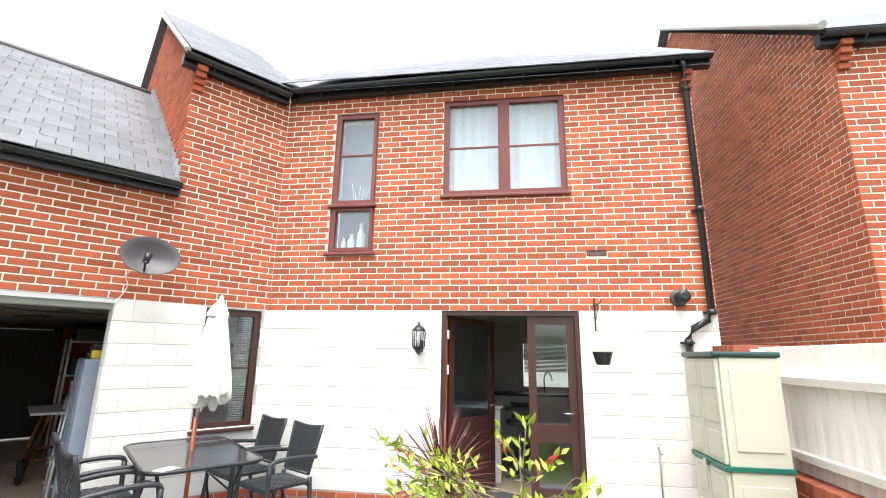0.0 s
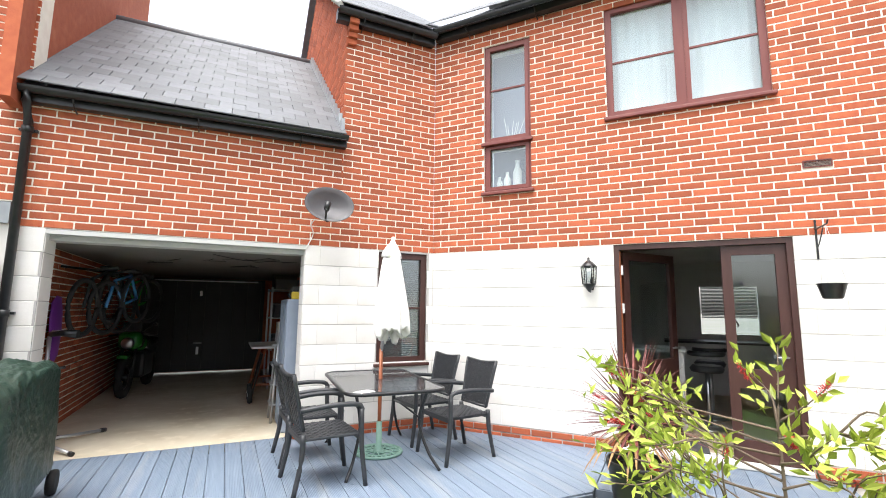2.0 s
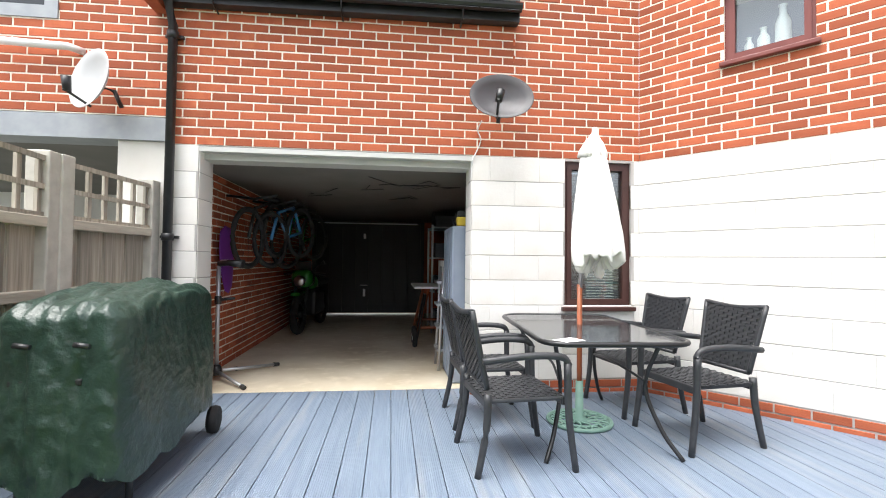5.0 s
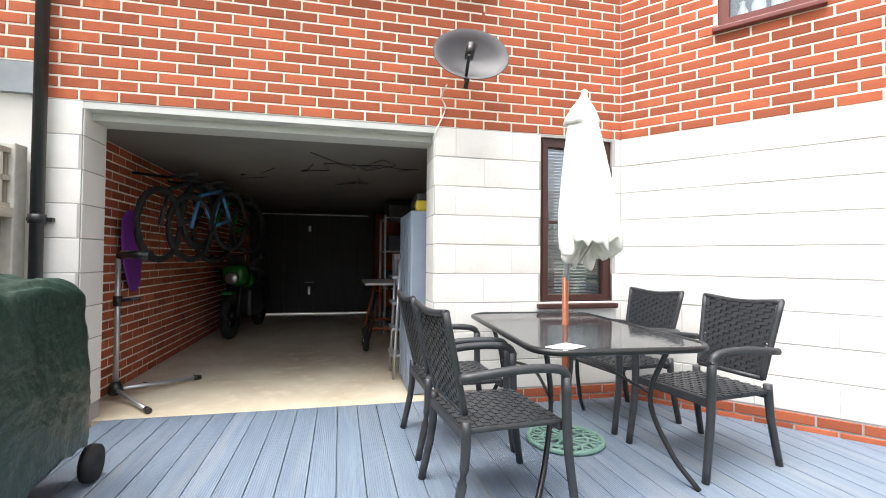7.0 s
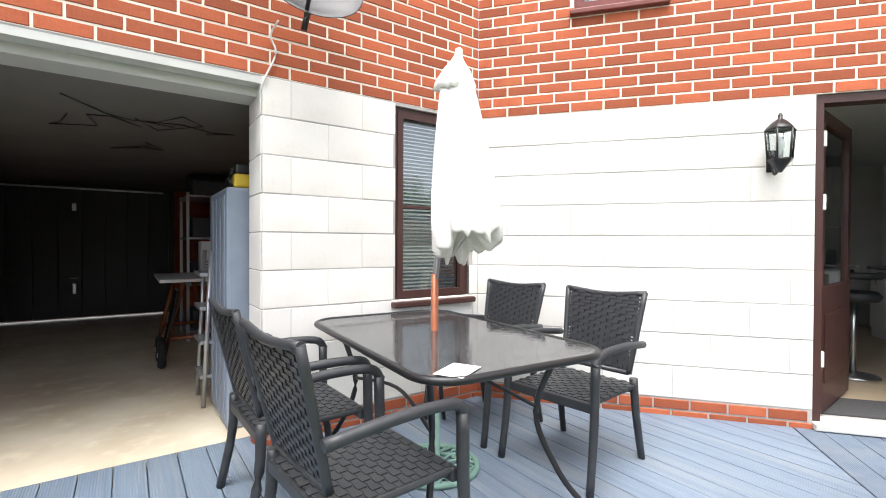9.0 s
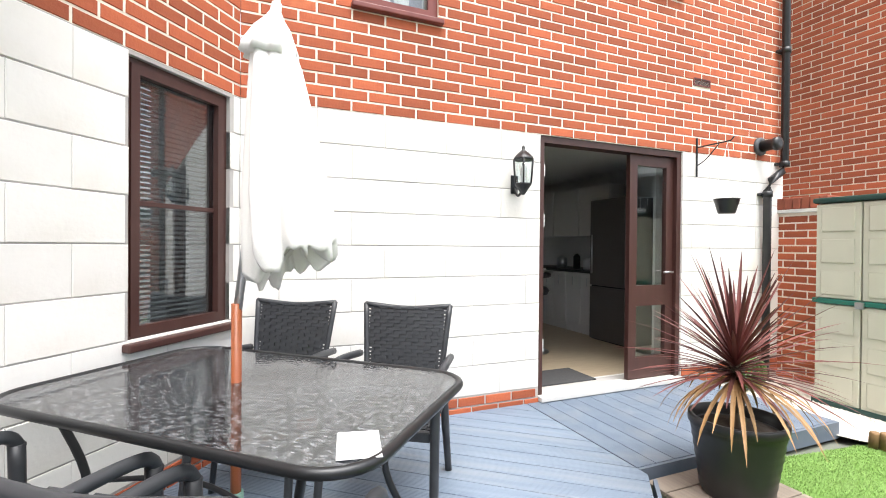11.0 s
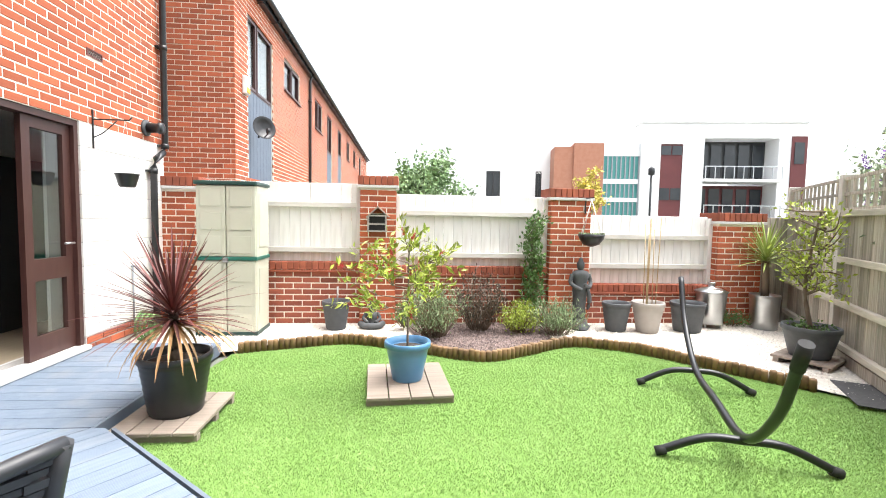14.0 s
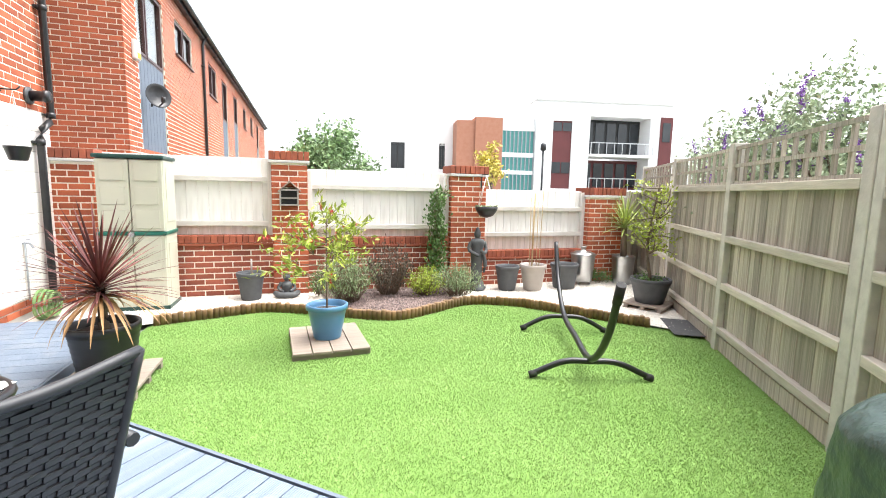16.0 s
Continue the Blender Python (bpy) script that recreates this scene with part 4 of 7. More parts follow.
# gutters and downpipes
def gutter(m, x0, x1, z0, z1, y=-0.16):
    gt = thing("gutter", m, "black plastic gutter under the slate eave", "gutter")
    bm = BM()
    prof = [(-0.055 * math.cos(k * math.pi / 8), -0.055 * math.sin(k * math.pi / 8)) for k in range(9)]
    prof += [(0.05 * math.cos(k * math.pi / 8), -0.05 * math.sin(k * math.pi / 8)) for k in range(9)]
    ends = [[bm.verts.new((x, y + a, z + b)) for a, b in prof] for x, z in ((x0, z0), (x1, z1))]
    for k in range(18):
        j = (k + 1) % 18
        bm.faces.new((ends[0][k], ends[0][j], ends[1][j], ends[1][k]))
    bm.faces.new(ends[0][::-1])
    bm.faces.new(ends[1])
    part("channel", bm, black_mat, gt)
    bm = box(BM(), x0, x1, y + 0.055, -0.01, -0.11, 0.03)
    for v in bm.verts:
        v.co.z += z0 + (z1 - z0) * (v.co.x - x0) / (x1 - x0)
    part("fascia", bm, black_mat, gt)
    n = max(2, int((x1 - x0) / 0.8))
    for k in range(n):
        x = x0 + (x1 - x0) * (k + 0.5) / n
        z = z0 + (z1 - z0) * (k + 0.5) / n
        part("bracket", tube(BM(), [(x, -0.005, z - 0.14), (x, y + 0.05, z - 0.12), (x, y - 0.02, z - 0.06)], 0.008, 5), black_mat, gt)


gutter(MAIN, 0.06, 5.36, 5.14, 5.24)
gutter(pose(0, 0, 0), -1.34, -0.06, 5.08, 5.08)
gutter(pose(0, 0, 0), -4.24, -1.17, 3.46, 3.5)
gutter(at_uv(0, 0.38), 6.3, 30.0, 5.14, 5.14)


def downpipe(m, pts, label, clips):
    dp = thing("downpipe", m, label, "drainpipe")
    part("pipe", tube(BM(), pts, 0.036, 14), black_mat, dp, smooth=False)
    for x, y, z in clips:
        part("collar", lathe(BM(), [(0.036, -0.03), (0.045, -0.028), (0.045, 0.028), (0.036, 0.03)], 14, (x, y)), black_mat, dp, at=pose(0, 0, z))
        part("clip", box(BM(), x - 0.07, x + 0.07, y + 0.02, 0.0, z - 0.012, z + 0.012, 0.003), black_mat, dp)


downpipe(MAIN, [(5.02, -0.16, 5.2), (5.02, -0.16, 5.1), (5.06, -0.06, 4.92), (5.06, -0.06, 2.2), (5.02, -0.06, 2.12), (4.86, -0.06, 2.03), (4.8, -0.06, 1.92), (4.8, -0.06, 0.03)],
         "black plastic downpipe with an offset bend", [(5.06, -0.06, 3.35), (5.06, -0.06, 4.85), (5.06, -0.06, 2.2), (4.8, -0.06, 1.88)])
downpipe(pose(0, 0, 0), [(-4.06, -0.16, 3.42), (-4.06, -0.16, 3.34), (-4.06, -0.055, 3.18), (-4.06, -0.055, 0.12)],
         "black plastic downpipe beside the garage", [(-4.06, -0.055, 3.1), (-4.06, -0.055, 1.45)])
downpipe(at_uv(0, 0.38), [(11.7, -0.1, 5.1), (11.7, -0.05, 4.9), (11.7, -0.05, 0.0)], "black plastic downpipe on the terrace", [(11.7, -0.05, 4.4)])

# satellite dishes
def dish(m, r, mat, label, arm):
    ds = thing("satellite_dish", m, label, "satellite dish")
    bm = BM()
    lathe(bm, [(0.001, 0.0), (r * 0.4, 0.016 * r / 0.27), (r * 0.75, 0.05 * r / 0.27), (r, 0.09 * r / 0.27), (r * 1.02, 0.088 * r / 0.27), (r * 0.75, 0.04 * r / 0.27), (r * 0.4, 0.006), (0.001, -0.008)], 40)
    part("reflector", bm, mat, ds, smooth=True)
    part("arm", tube(BM(), [(0, -r * 0.85, 0.02), (0, -r * 0.7, arm)], 0.011, 8), black_mat, ds)
    part("receiver", tube(BM(), [(0, -r * 0.72, arm - 0.03), (0, -r * 0.3, arm + 0.0)], [0.028, 0.034], 10), black_mat, ds)
    part("mount", tube(BM(), [(0, -0.02, -0.01), (0, 0.0, -0.12), (0, -0.1, -0.2)], 0.018, 8), black_mat, ds)
    return ds


mesh_dish = material("mesh_dish", (0.05, 0.052, 0.058), 0.45, second=(0.08, 0.083, 0.09), scale=6)
mesh_dish.node_tree.nodes["Principled BSDF"].inputs["Alpha"].default_value = 0.8
dish(pose(-1.37, -0.26, 2.615, 74, 12, -14) @ Matrix.Diagonal((1.0, 0.78, 1, 1)), 0.26, mesh_dish, "grey perforated satellite dish on the brick wall", 0.24)
dish(pose(-4.52, -0.2, 2.62, 80, 0, -26) @ Matrix.Diagonal((0.85, 1.0, 1, 1)), 0.24, pale_dish_mat, "pale satellite dish on the neighbouring house", 0.22)
cb = thing("dish_cable", pose(0, 0, 0), "white cable running down from the dish", "cable")
part("cable", tube(BM(), curve_points([(-1.5, -0.1, 2.5), (-1.52, -0.02, 2.44), (-1.49, -0.012, 2.35), (-1.55, -0.012, 2.2), (-1.57, 0.02, 2.12)], 8), 0.006, 6), white_mat, cb)
tagged(part("overflow_pipe", tube(BM(), [(-5.4, -0.09, 2.96), (-4.82, -0.09, 2.94), (-4.76, 0.0, 2.94)], 0.03, 12), white_mat), "white overflow pipe on the neighbouring wall", "pipe")

# terrace windows
for i, (a, b, c, d) in enumerate(TERR):
    tall = d - c > 2
    split = c + (d - c) * 0.55 if tall else c
    w = window("window_%d" % (4 + i), at_uv(0, 0.38), a, b, split, d, frame_mat, "dark framed window of the terrace", mullions=((a + b) / 2 - (0.2 if tall else 0),), sill=not tall)
    part("backing", box(BM(), a, b, 0.25, 0.28, split, d), curtain_mat if i % 2 == 0 else dark_glass_mat, w)
    if tall:
        n = 8
        for k in range(n):
            part("cladding_board", box(BM(), a + (b - a) * k / n + 0.004, a + (b - a) * (k + 1) / n - 0.004, 0.03, 0.06, c, split, 0.003), deck_edge_mat, w, "dark vertical timber")
al = thing("alarm_box", at_uv(6.85, 0.38, 3.3), "white and yellow burglar alarm box", "alarm")
part("case", box(BM(), -0.1, 0.1, -0.07, 0.0, 0.0, 0.28, 0.02), white_mat, al)
part("badge", box(BM(), -0.07, 0.07, -0.078, -0.069, 0.02, 0.1, 0.004), yellow_mat, al, "yellow panel")
dish(at_uv(7.25, 0.55, 2.85, -50) @ pose(0, 0, 0, 80), 0.19, black_mat, "dark satellite dish on the terrace", 0.2)


# ---- things on the decking ----
def rattan_chair(m):
    """Woven resin armchair facing -y of its own frame."""
    ch = thing("garden_chair", m, "dark grey woven resin garden armchair on the decking", "chair", "chairs round the table")
    bm = BM()
    box(bm, -0.235, 0.235, -0.24, 0.22, 0.385, 0.41, 0.01)
    for i in range(15):
        for j in range(14):
            x, y = -0.225 + i * 0.0315, -0.225 + j * 0.032
            h = 0.004 if (i + j) % 2 else 0.0015
            box(bm, x, x + 0.029, y, y + (0.03 if (i + j) % 2 else 0.024), 0.405, 0.411 + h)
    for y in (-0.245, 0.2):
        box(bm, -0.24, 0.24, y, y + 0.03, 0.36, 0.408, 0.008)
    part("seat", bm, rattan_mat, ch)
    bm = BM()
    lean = Matrix.Translation((0, 0.2, 0.43)) @ Matrix.Rotation(radians(-13), 4, "X")
    t = BM()
    for i in range(12):
        for j in range(22):
            w = 0.19 + 0.045 * j / 21
            x0, x1 = -w + i * 2 * w / 12, -w + (i + 1) * 2 * w / 12
            z = 0.035 + j * 0.0195
            if (i + j) % 2:
                box(t, x0 - 0.003, x1 + 0.003, -0.008, 0.008, z, z + 0.016)
            else:
                box(t, x0 + 0.004, x1 - 0.004, -0.003, 0.004, z + 0.001, z + 0.014)
    box(t, -0.19, 0.19, -0.0015, 0.0015, 0.04, 0.24)
    box(t, -0.21, 0.21, -0.0015, 0.0015, 0.24, 0.45)
    merge(bm, t, lean)
    part("backrest", bm, rattan_mat, ch)
    bm = BM()
    t = BM()
    tube(t, curve_points([(-0.2, 0, 0.03), (-0.215, 0, 0.2), (-0.24, 0, 0.475)], 4), 0.016, 8)
    tube(t, curve_points([(0.2, 0, 0.03), (0.215, 0, 0.2), (0.24, 0, 0.475)], 4), 0.016, 8)
    tube(t, curve_points([(-0.245, 0, 0.47), (0, 0.01, 0.452), (0.245, 0, 0.47)], 5), 0.015, 8)
    tube(t, [(-0.2, 0, 0.035), (0.2, 0, 0.035)], 0.014, 8)
    merge(bm, t, lean)
    part("back_frame", bm, rattan_mat, ch)
    for s in (-1, 1):
        part("leg", tube(BM(), curve_points([(s * 0.245, 0.27, 0.0), (s * 0.235, 0.22, 0.25), (s * 0.225, 0.21, 0.44)], 4), [0.019 + 0.004 * k / 8 for k in range(9)], 8), rattan_mat, ch)
        part("leg", tube(BM(), curve_points([(s * 0.265, -0.29, 0.0), (s * 0.26, -0.25, 0.3), (s * 0.26, -0.24, 0.6)], 4), [0.019 + 0.004 * k / 8 for k in range(9)], 8), rattan_mat, ch)
        bm = BM()
        tube(bm, curve_points([(s * 0.26, -0.25, 0.585), (s * 0.265, -0.2, 0.635), (s * 0.268, 0.0, 0.645), (s * 0.255, 0.25, 0.62)], 5), 0.02, 8)
        bmesh.ops.scale(bm, vec=(1.0, 1, 1), verts=bm.verts)
        part("armrest", bm, rattan_mat, ch)
    return ch


DK = 0.12
chair = rattan_chair(pose(-0.2, -1.08, DK, 0, 0, -83))
copy_thing(chair, pose(-0.27, -0.41, DK, 0, 0, -83))
copy_thing(chair, pose(-1.54, -1.26, DK, 0, 0, 95))
copy_thing(chair, pose(-1.55, -0.57, DK, 0, 0, 92))

tb = thing("garden_table", pose(-0.915, -0.81, DK, 0, 0, -3.5), "glass-topped garden table with a dark metal frame", "table")


def rounded(w, d, r, n=8, bow=0.02):
    pts = []
    for cx, cy, a0 in ((w - r, d - r, 0), (-w + r, d - r, 90), (-w + r, -d + r, 180), (w - r, -d + r, 270)):
        pts += [(cx + r * math.cos(radians(a0 + 90 * k / n)), cy + r * math.sin(radians(a0 + 90 * k / n))) for k in range(n + 1)]
    return pts


rim = rounded(0.44, 0.705, 0.15)
p = part("glass_top", prism(BM(), [(x * 0.985, y * 0.99) for x, y in rim], 0.702, 0.709), smoke_glass_mat, tb, "rippled smoked glass top")
p.visible_shadow = False
gm = smoke_glass_mat.node_tree
nz, bp = gm.nodes.new("ShaderNodeTexNoise"), gm.nodes.new("ShaderNodeBump")
nz.inputs["Scale"].default_value, bp.inputs["Strength"].default_value, bp.inputs["Distance"].default_value = 40, 0.05, 0.01
gm.links.new(nz.outputs["Fac"], bp.inputs["Height"])
gm.links.new(bp.outputs[0], gm.nodes["Glossy BSDF"].inputs["Normal"])
# the mottled print on the underside of the glass
mot, ramp, ink, both = (gm.nodes.new("ShaderNode" + k) for k in ("TexNoise", "MapRange", "BsdfDiffuse", "MixShader"))
mco, mmp = gm.nodes.new("ShaderNodeTexCoord"), gm.nodes.new("ShaderNodeMapping")
mmp.inputs["Scale"].default_value = (1.6, 0.7, 1)
gm.links.new(mco.outputs["Object"], mmp.inputs[0])
gm.links.new(mmp.outputs[0], mot.inputs[0])
gm.links.new(mmp.outputs[0], nz.inputs[0])
mot.inputs["Scale"].default_value, mot.inputs["Detail"].default_value = 48, 6
ramp.inputs[1].default_value, ramp.inputs[2].default_value, ramp.inputs[3].default_value, ramp.inputs[4].default_value = 0.47, 0.63, 0.03, 0.55
ink.inputs[0].default_value = (0.23, 0.238, 0.25, 1)
gm.links.new(mot.outputs["Fac"], ramp.inputs[0])
gm.links.new(ramp.outputs[0], both.inputs[0])
gm.links.new(gm.nodes["Transparent BSDF"].outputs[0], both.inputs[1])
gm.links.new(ink.outputs[0], both.inputs[2])
gm.links.new(both.outputs[0], gm.nodes["Mix Shader"].inputs[1])
part("rim", tube(BM(), [(x, y, 0.7) for x, y in rim + rim[:1]], 0.016, 8), metal_mat, tb, "dark metal rim")
for sx in (-1, 1):
    for sy in (-1, 1):
        part("leg", tube(BM(), curve_points([(sx * 0.33, sy * 0.5, 0.69), (sx * 0.27, sy * 0.42, 0.4), (sx * 0.33, sy * 0.5, 0.15), (sx * 0.41, sy * 0.6, 0.0)], 6), 0.014, 8), metal_mat, tb)
    part("brace", tube(BM(), curve_points([(sx * 0.275, -0.43, 0.42), (sx * 0.22, 0, 0.47), (sx * 0.275, 0.43, 0.42)], 6), 0.009, 8), metal_mat, tb)
part("brace", tube(BM(), [(-0.33, -0.5, 0.67), (0.33, -0.5, 0.67)], 0.01, 8), metal_mat, tb)
part("brace", tube(BM(), [(-0.33, 0.5, 0.67), (0.33, 0.5, 0.67)], 0.01, 8), metal_mat, tb)
tagged(part("paper_sheet", box(BM(), -0.08, 0.08, -0.055, 0.055, 0, 0.002), white_mat, at=pose(-1.24, -1.42, 0.832, 0, 0, 28)), "folded white paper lying on the table", "paper")

ub = thing("garden_umbrella", pose(-0.885, -0.74, DK), "closed cream garden umbrella on a wooden pole", "umbrella")
part("pole", tube(BM(), [(0, 0, 0.03), (0, 0, 1.0)], 0.019, 12), orange_wood_mat, ub, "orange wood pole")
TILT = Matrix.Translation((0.0, 0, 0.95)) @ Euler((radians(6.0), radians(2.8), 0)).to_matrix().to_4x4() @ Matrix.Translation((0, 0, -0.95))


def fold(a, z):
    deep = min(1.0, max(0.0, (2.0 - z) / 0.8))
    return 1 + (0.1 + 0.07 * deep) * math.sin(8 * a + 1.2 * z) + 0.07 * math.sin(3 * a + 3 * z) + 0.05 * deep * math.sin(17 * a + 5 * z) - 0.1 * math.sin(a)


def tilted(bm):
    bmesh.ops.transform(bm, matrix=TILT, verts=bm.verts)
    return bm


part("upper_pole", tilted(tube(BM(), [(0, 0, 0.97), (0, 0, 2.1)], 0.016, 12)), alloy_mat, ub, "metal sleeve")
bm = BM()
prof = [(0.05, 1.27), (0.09, 1.2), (0.125, 1.165), (0.143, 1.16), (0.15, 1.175), (0.15, 1.26), (0.144, 1.4), (0.125, 1.58), (0.105, 1.75), (0.085, 1.9), (0.06, 2.0)]
lathe(bm, prof, 96, wobble=fold)
for v in bm.verts:
    if v.co.z < 1.3:
        a, q = math.atan2(v.co.y, v.co.x), min(1.0, (1.3 - v.co.z) / 0.13)
        v.co.z += q * (0.022 * math.sin(8 * a + 2.6) - 0.075 * math.sin(a) + 0.02 * math.sin(5 * a) + 0.01 * math.sin(19 * a))
for v in bm.verts:
    drop = max(0.0, 2.0 - v.co.z) / 0.8
    v.co.x += 0.03 * drop
    v.co.y -= 0.165 * drop
part("canopy", tilted(bm), canvas_mat, ub, "gathered cream canvas", smooth=True)
bm = BM()
lathe(bm, [(0.098, 1.92), (0.092, 1.96), (0.06, 2.03), (0.035, 2.07), (0.02, 2.1), (0.018, 2.13), (0.003, 2.14)], 48, wobble=lambda a, z: 1 + 0.14 * math.sin(8 * a + 1) * (1 if z < 2.05 else 0))
part("vent_cap", tilted(bm), canvas_mat, ub, smooth=True)
for k in range(8):
    a = k * math.tau / 8
    part("rib", tilted(tube(BM(), [(0.02 + 0.025 * math.cos(a), 0.025 * math.sin(a) - 0.06, 1.1), (0.025 + 0.06 * math.cos(a), 0.06 * math.sin(a) - 0.13, 1.24)], 0.005, 5)), white_mat, ub)
gb = thing("umbrella_base", pose(-0.885, -0.74, DK), "green cast iron umbrella base with a pierced pattern", "umbrella base")
for name, r, q in (("rim", 0.222, 0.015), ("inner_ring", 0.135, 0.011)):
    part(name, tube(BM(), [(r * math.cos(k * math.tau / 40), r * math.sin(k * math.tau / 40), q) for k in range(41)], q, 8), grate_mat, gb)
part("socket", lathe(BM(), [(0.06, 0.0), (0.055, 0.03), (0.03, 0.05), (0.027, 0.3), (0.022, 0.3)], 20), grate_mat, gb, smooth=True)
for k in range(12):
    a = k * math.tau / 12
    part("spoke", tube(BM(), curve_points([(0.05 * math.cos(a), 0.05 * math.sin(a), 0.016), (0.135 * math.cos(a + 0.22), 0.135 * math.sin(a + 0.22), 0.02), (0.215 * math.cos(a), 0.215 * math.sin(a), 0.014)], 4), 0.0075, 6), grate_mat, gb)
    c = (0.178 * math.cos(a + 0.26), 0.178 * math.sin(a + 0.26))
    part("scroll", tube(BM(), [(c[0] + 0.026 * math.cos(j * math.tau / 10), c[1] + 0.026 * math.sin(j * math.tau / 10), 0.016) for j in range(11)], 0.0065, 6), grate_mat, gb)

# covered barbecue
bq = thing("covered_barbecue", pose(-3.66, -1.33, DK, 0, 0, 2), "barbecue under a creased dark green cover", "barbecue")
bm = BM()
nu, nw = 160, 60
rings = []
for j in range(nw + 1):
    t = j / nw
    ring = []
    for i in range(nu):
        a = i * math.tau / nu
        ca, sa = math.cos(a), math.sin(a)
        k = (abs(ca) ** 7 + abs(sa) ** 7) ** (-1 / 7)
        if t < 0.62:
            z, q = 0.2 + 0.69 * (t / 0.62), 1.0 - 0.06 * (t / 0.62)
        else:
            s = (t - 0.62) / 0.38
            z, q = 0.89 + 0.09 * math.sin(s * math.pi / 2), 0.94 * math.cos(s * math.pi / 2) ** 0.55 + 0.0
        crease = 0.035 * (1 - t) * math.sin(7 * a + 3 * t) + 0.035 * noise.noise((ca * 2, sa * 2, z * 2)) + 0.04 * (0.25 - abs(noise.noise((ca * 4 + z, sa * 4, z * 2.5))))
        crease += (1.2 - t) * (0.045 * (0.25 - abs(noise.noise((ca * 8, sa * 8 + z * 3, z * 7)))) + 0.022 * (0.25 - abs(noise.noise((ca * 19, sa * 19 + z * 3, z * 15)))))
        r = max(q + crease, 0.004)
        if j == 0:
            z += 0.03 * math.sin(5 * a) + 0.015 * math.sin(11 * a)
        y = 0.6 * k * sa * r
        lift = max(0.0, (z - 0.5) / 0.45) * (0.03 * (1 - (y / 0.6) ** 2) - 0.03 * max(0.0, -y - 0.1) / 0.5)
        ring.append(bm.verts.new((0.285 * k * ca * r, y, z + lift + 0.025 * noise.noise((ca * 2 * q, sa * 2 * q, 3)) + 0.035 * abs(noise.noise((ca * 5 * q, sa * 3 * q, 9))) + 0.012 * abs(noise.noise((ca * 13 * q, sa * 9 * q, 2))))))
    rings.append(ring)
for p, q in zip(rings, rings[1:]):
    for k in range(nu):
        bm.faces.new((p[k], p[(k + 1) % nu], q[(k + 1) % nu], q[k]))
bm.faces.new(rings[-1])
part("cover", bm, cover_mat, bq, "creased glossy tarpaulin", smooth=True)
part("side_shelf", box(BM(), -0.18, 0.1, -0.56, -0.46, 0.62, 0.65, 0.008), dark_mat, bq)
for x, y in ((-0.2, -0.46), (0.2, -0.36), (-0.2, 0.42)):
    part("leg", tube(BM(), [(x, y, 0), (x * 0.95, y * 0.95, 0.3)], 0.016, 8), black_mat, bq)
for x in (-0.3, 0.36):
    part("wheel", lathe(BM(), [(0.03, -0.025), (0.085, -0.025), (0.09, 0.0), (0.085, 0.025), (0.03, 0.025)], 24), rubber_mat, bq, at=pose(x * 0.72, 0.58, 0.09, 0, 90))
for x, z in ((-0.1, 0.78), (0.12, 0.78)):
    part("tie_toggle", tube(BM(), [(x - 0.03, -0.6, z + 0.02), (x + 0.03, -0.6, z + 0.01)], 0.012, 6), black_mat, bq)

# ---- garage contents ----
gd = thing("garage_door", pose(0, 0, 0), "dark panelled up-and-over garage door with a steel latch", "garage door", kind="structure")
part("frame", core(BM(), -3.95, -1.54, 0.12, 2.13, 6.1, 6.2, [(-3.87, -1.62, 0.12, 2.08)]), dark_mat, gd)
for k in range(8):
    a = -3.87 + k * 0.28125
    part("panel", box(BM(), a + 0.003, a + 0.278, 6.1, 6.13, 0.15, 2.075, 0.006), dark_mat, gd)
for z0, z1 in ((0.5, 0.66), (1.75, 1.86)):
    part("latch", box(BM(), -2.86, -2.81, 6.07, 6.1, z0, z1, 0.006), steel_mat, gd)
part("backing", box(BM(), -3.9, -1.6, 6.135, 6.15, 0.15, 2.09), dark_mat, gd)
part("handle", tube(BM(), [(-2.92, 6.08, 0.74), (-2.76, 6.08, 0.74)], 0.012, 8), steel_mat, gd)
part("track", box(BM(), -3.8, -1.7, 5.9, 5.95, 2.06, 2.08), steel_mat, gd)


def ring(bm, c, r, q, axis="x", seg=28):
    f = (lambda a: (0, r * math.cos(a), r * math.sin(a))) if axis == "x" else (lambda a: (r * math.cos(a), 0, r * math.sin(a)))
    pts = [Vector(c) + Vector(f(k * math.tau / seg)) for k in range(seg + 1)]
    return tube(bm, pts, q, 8)


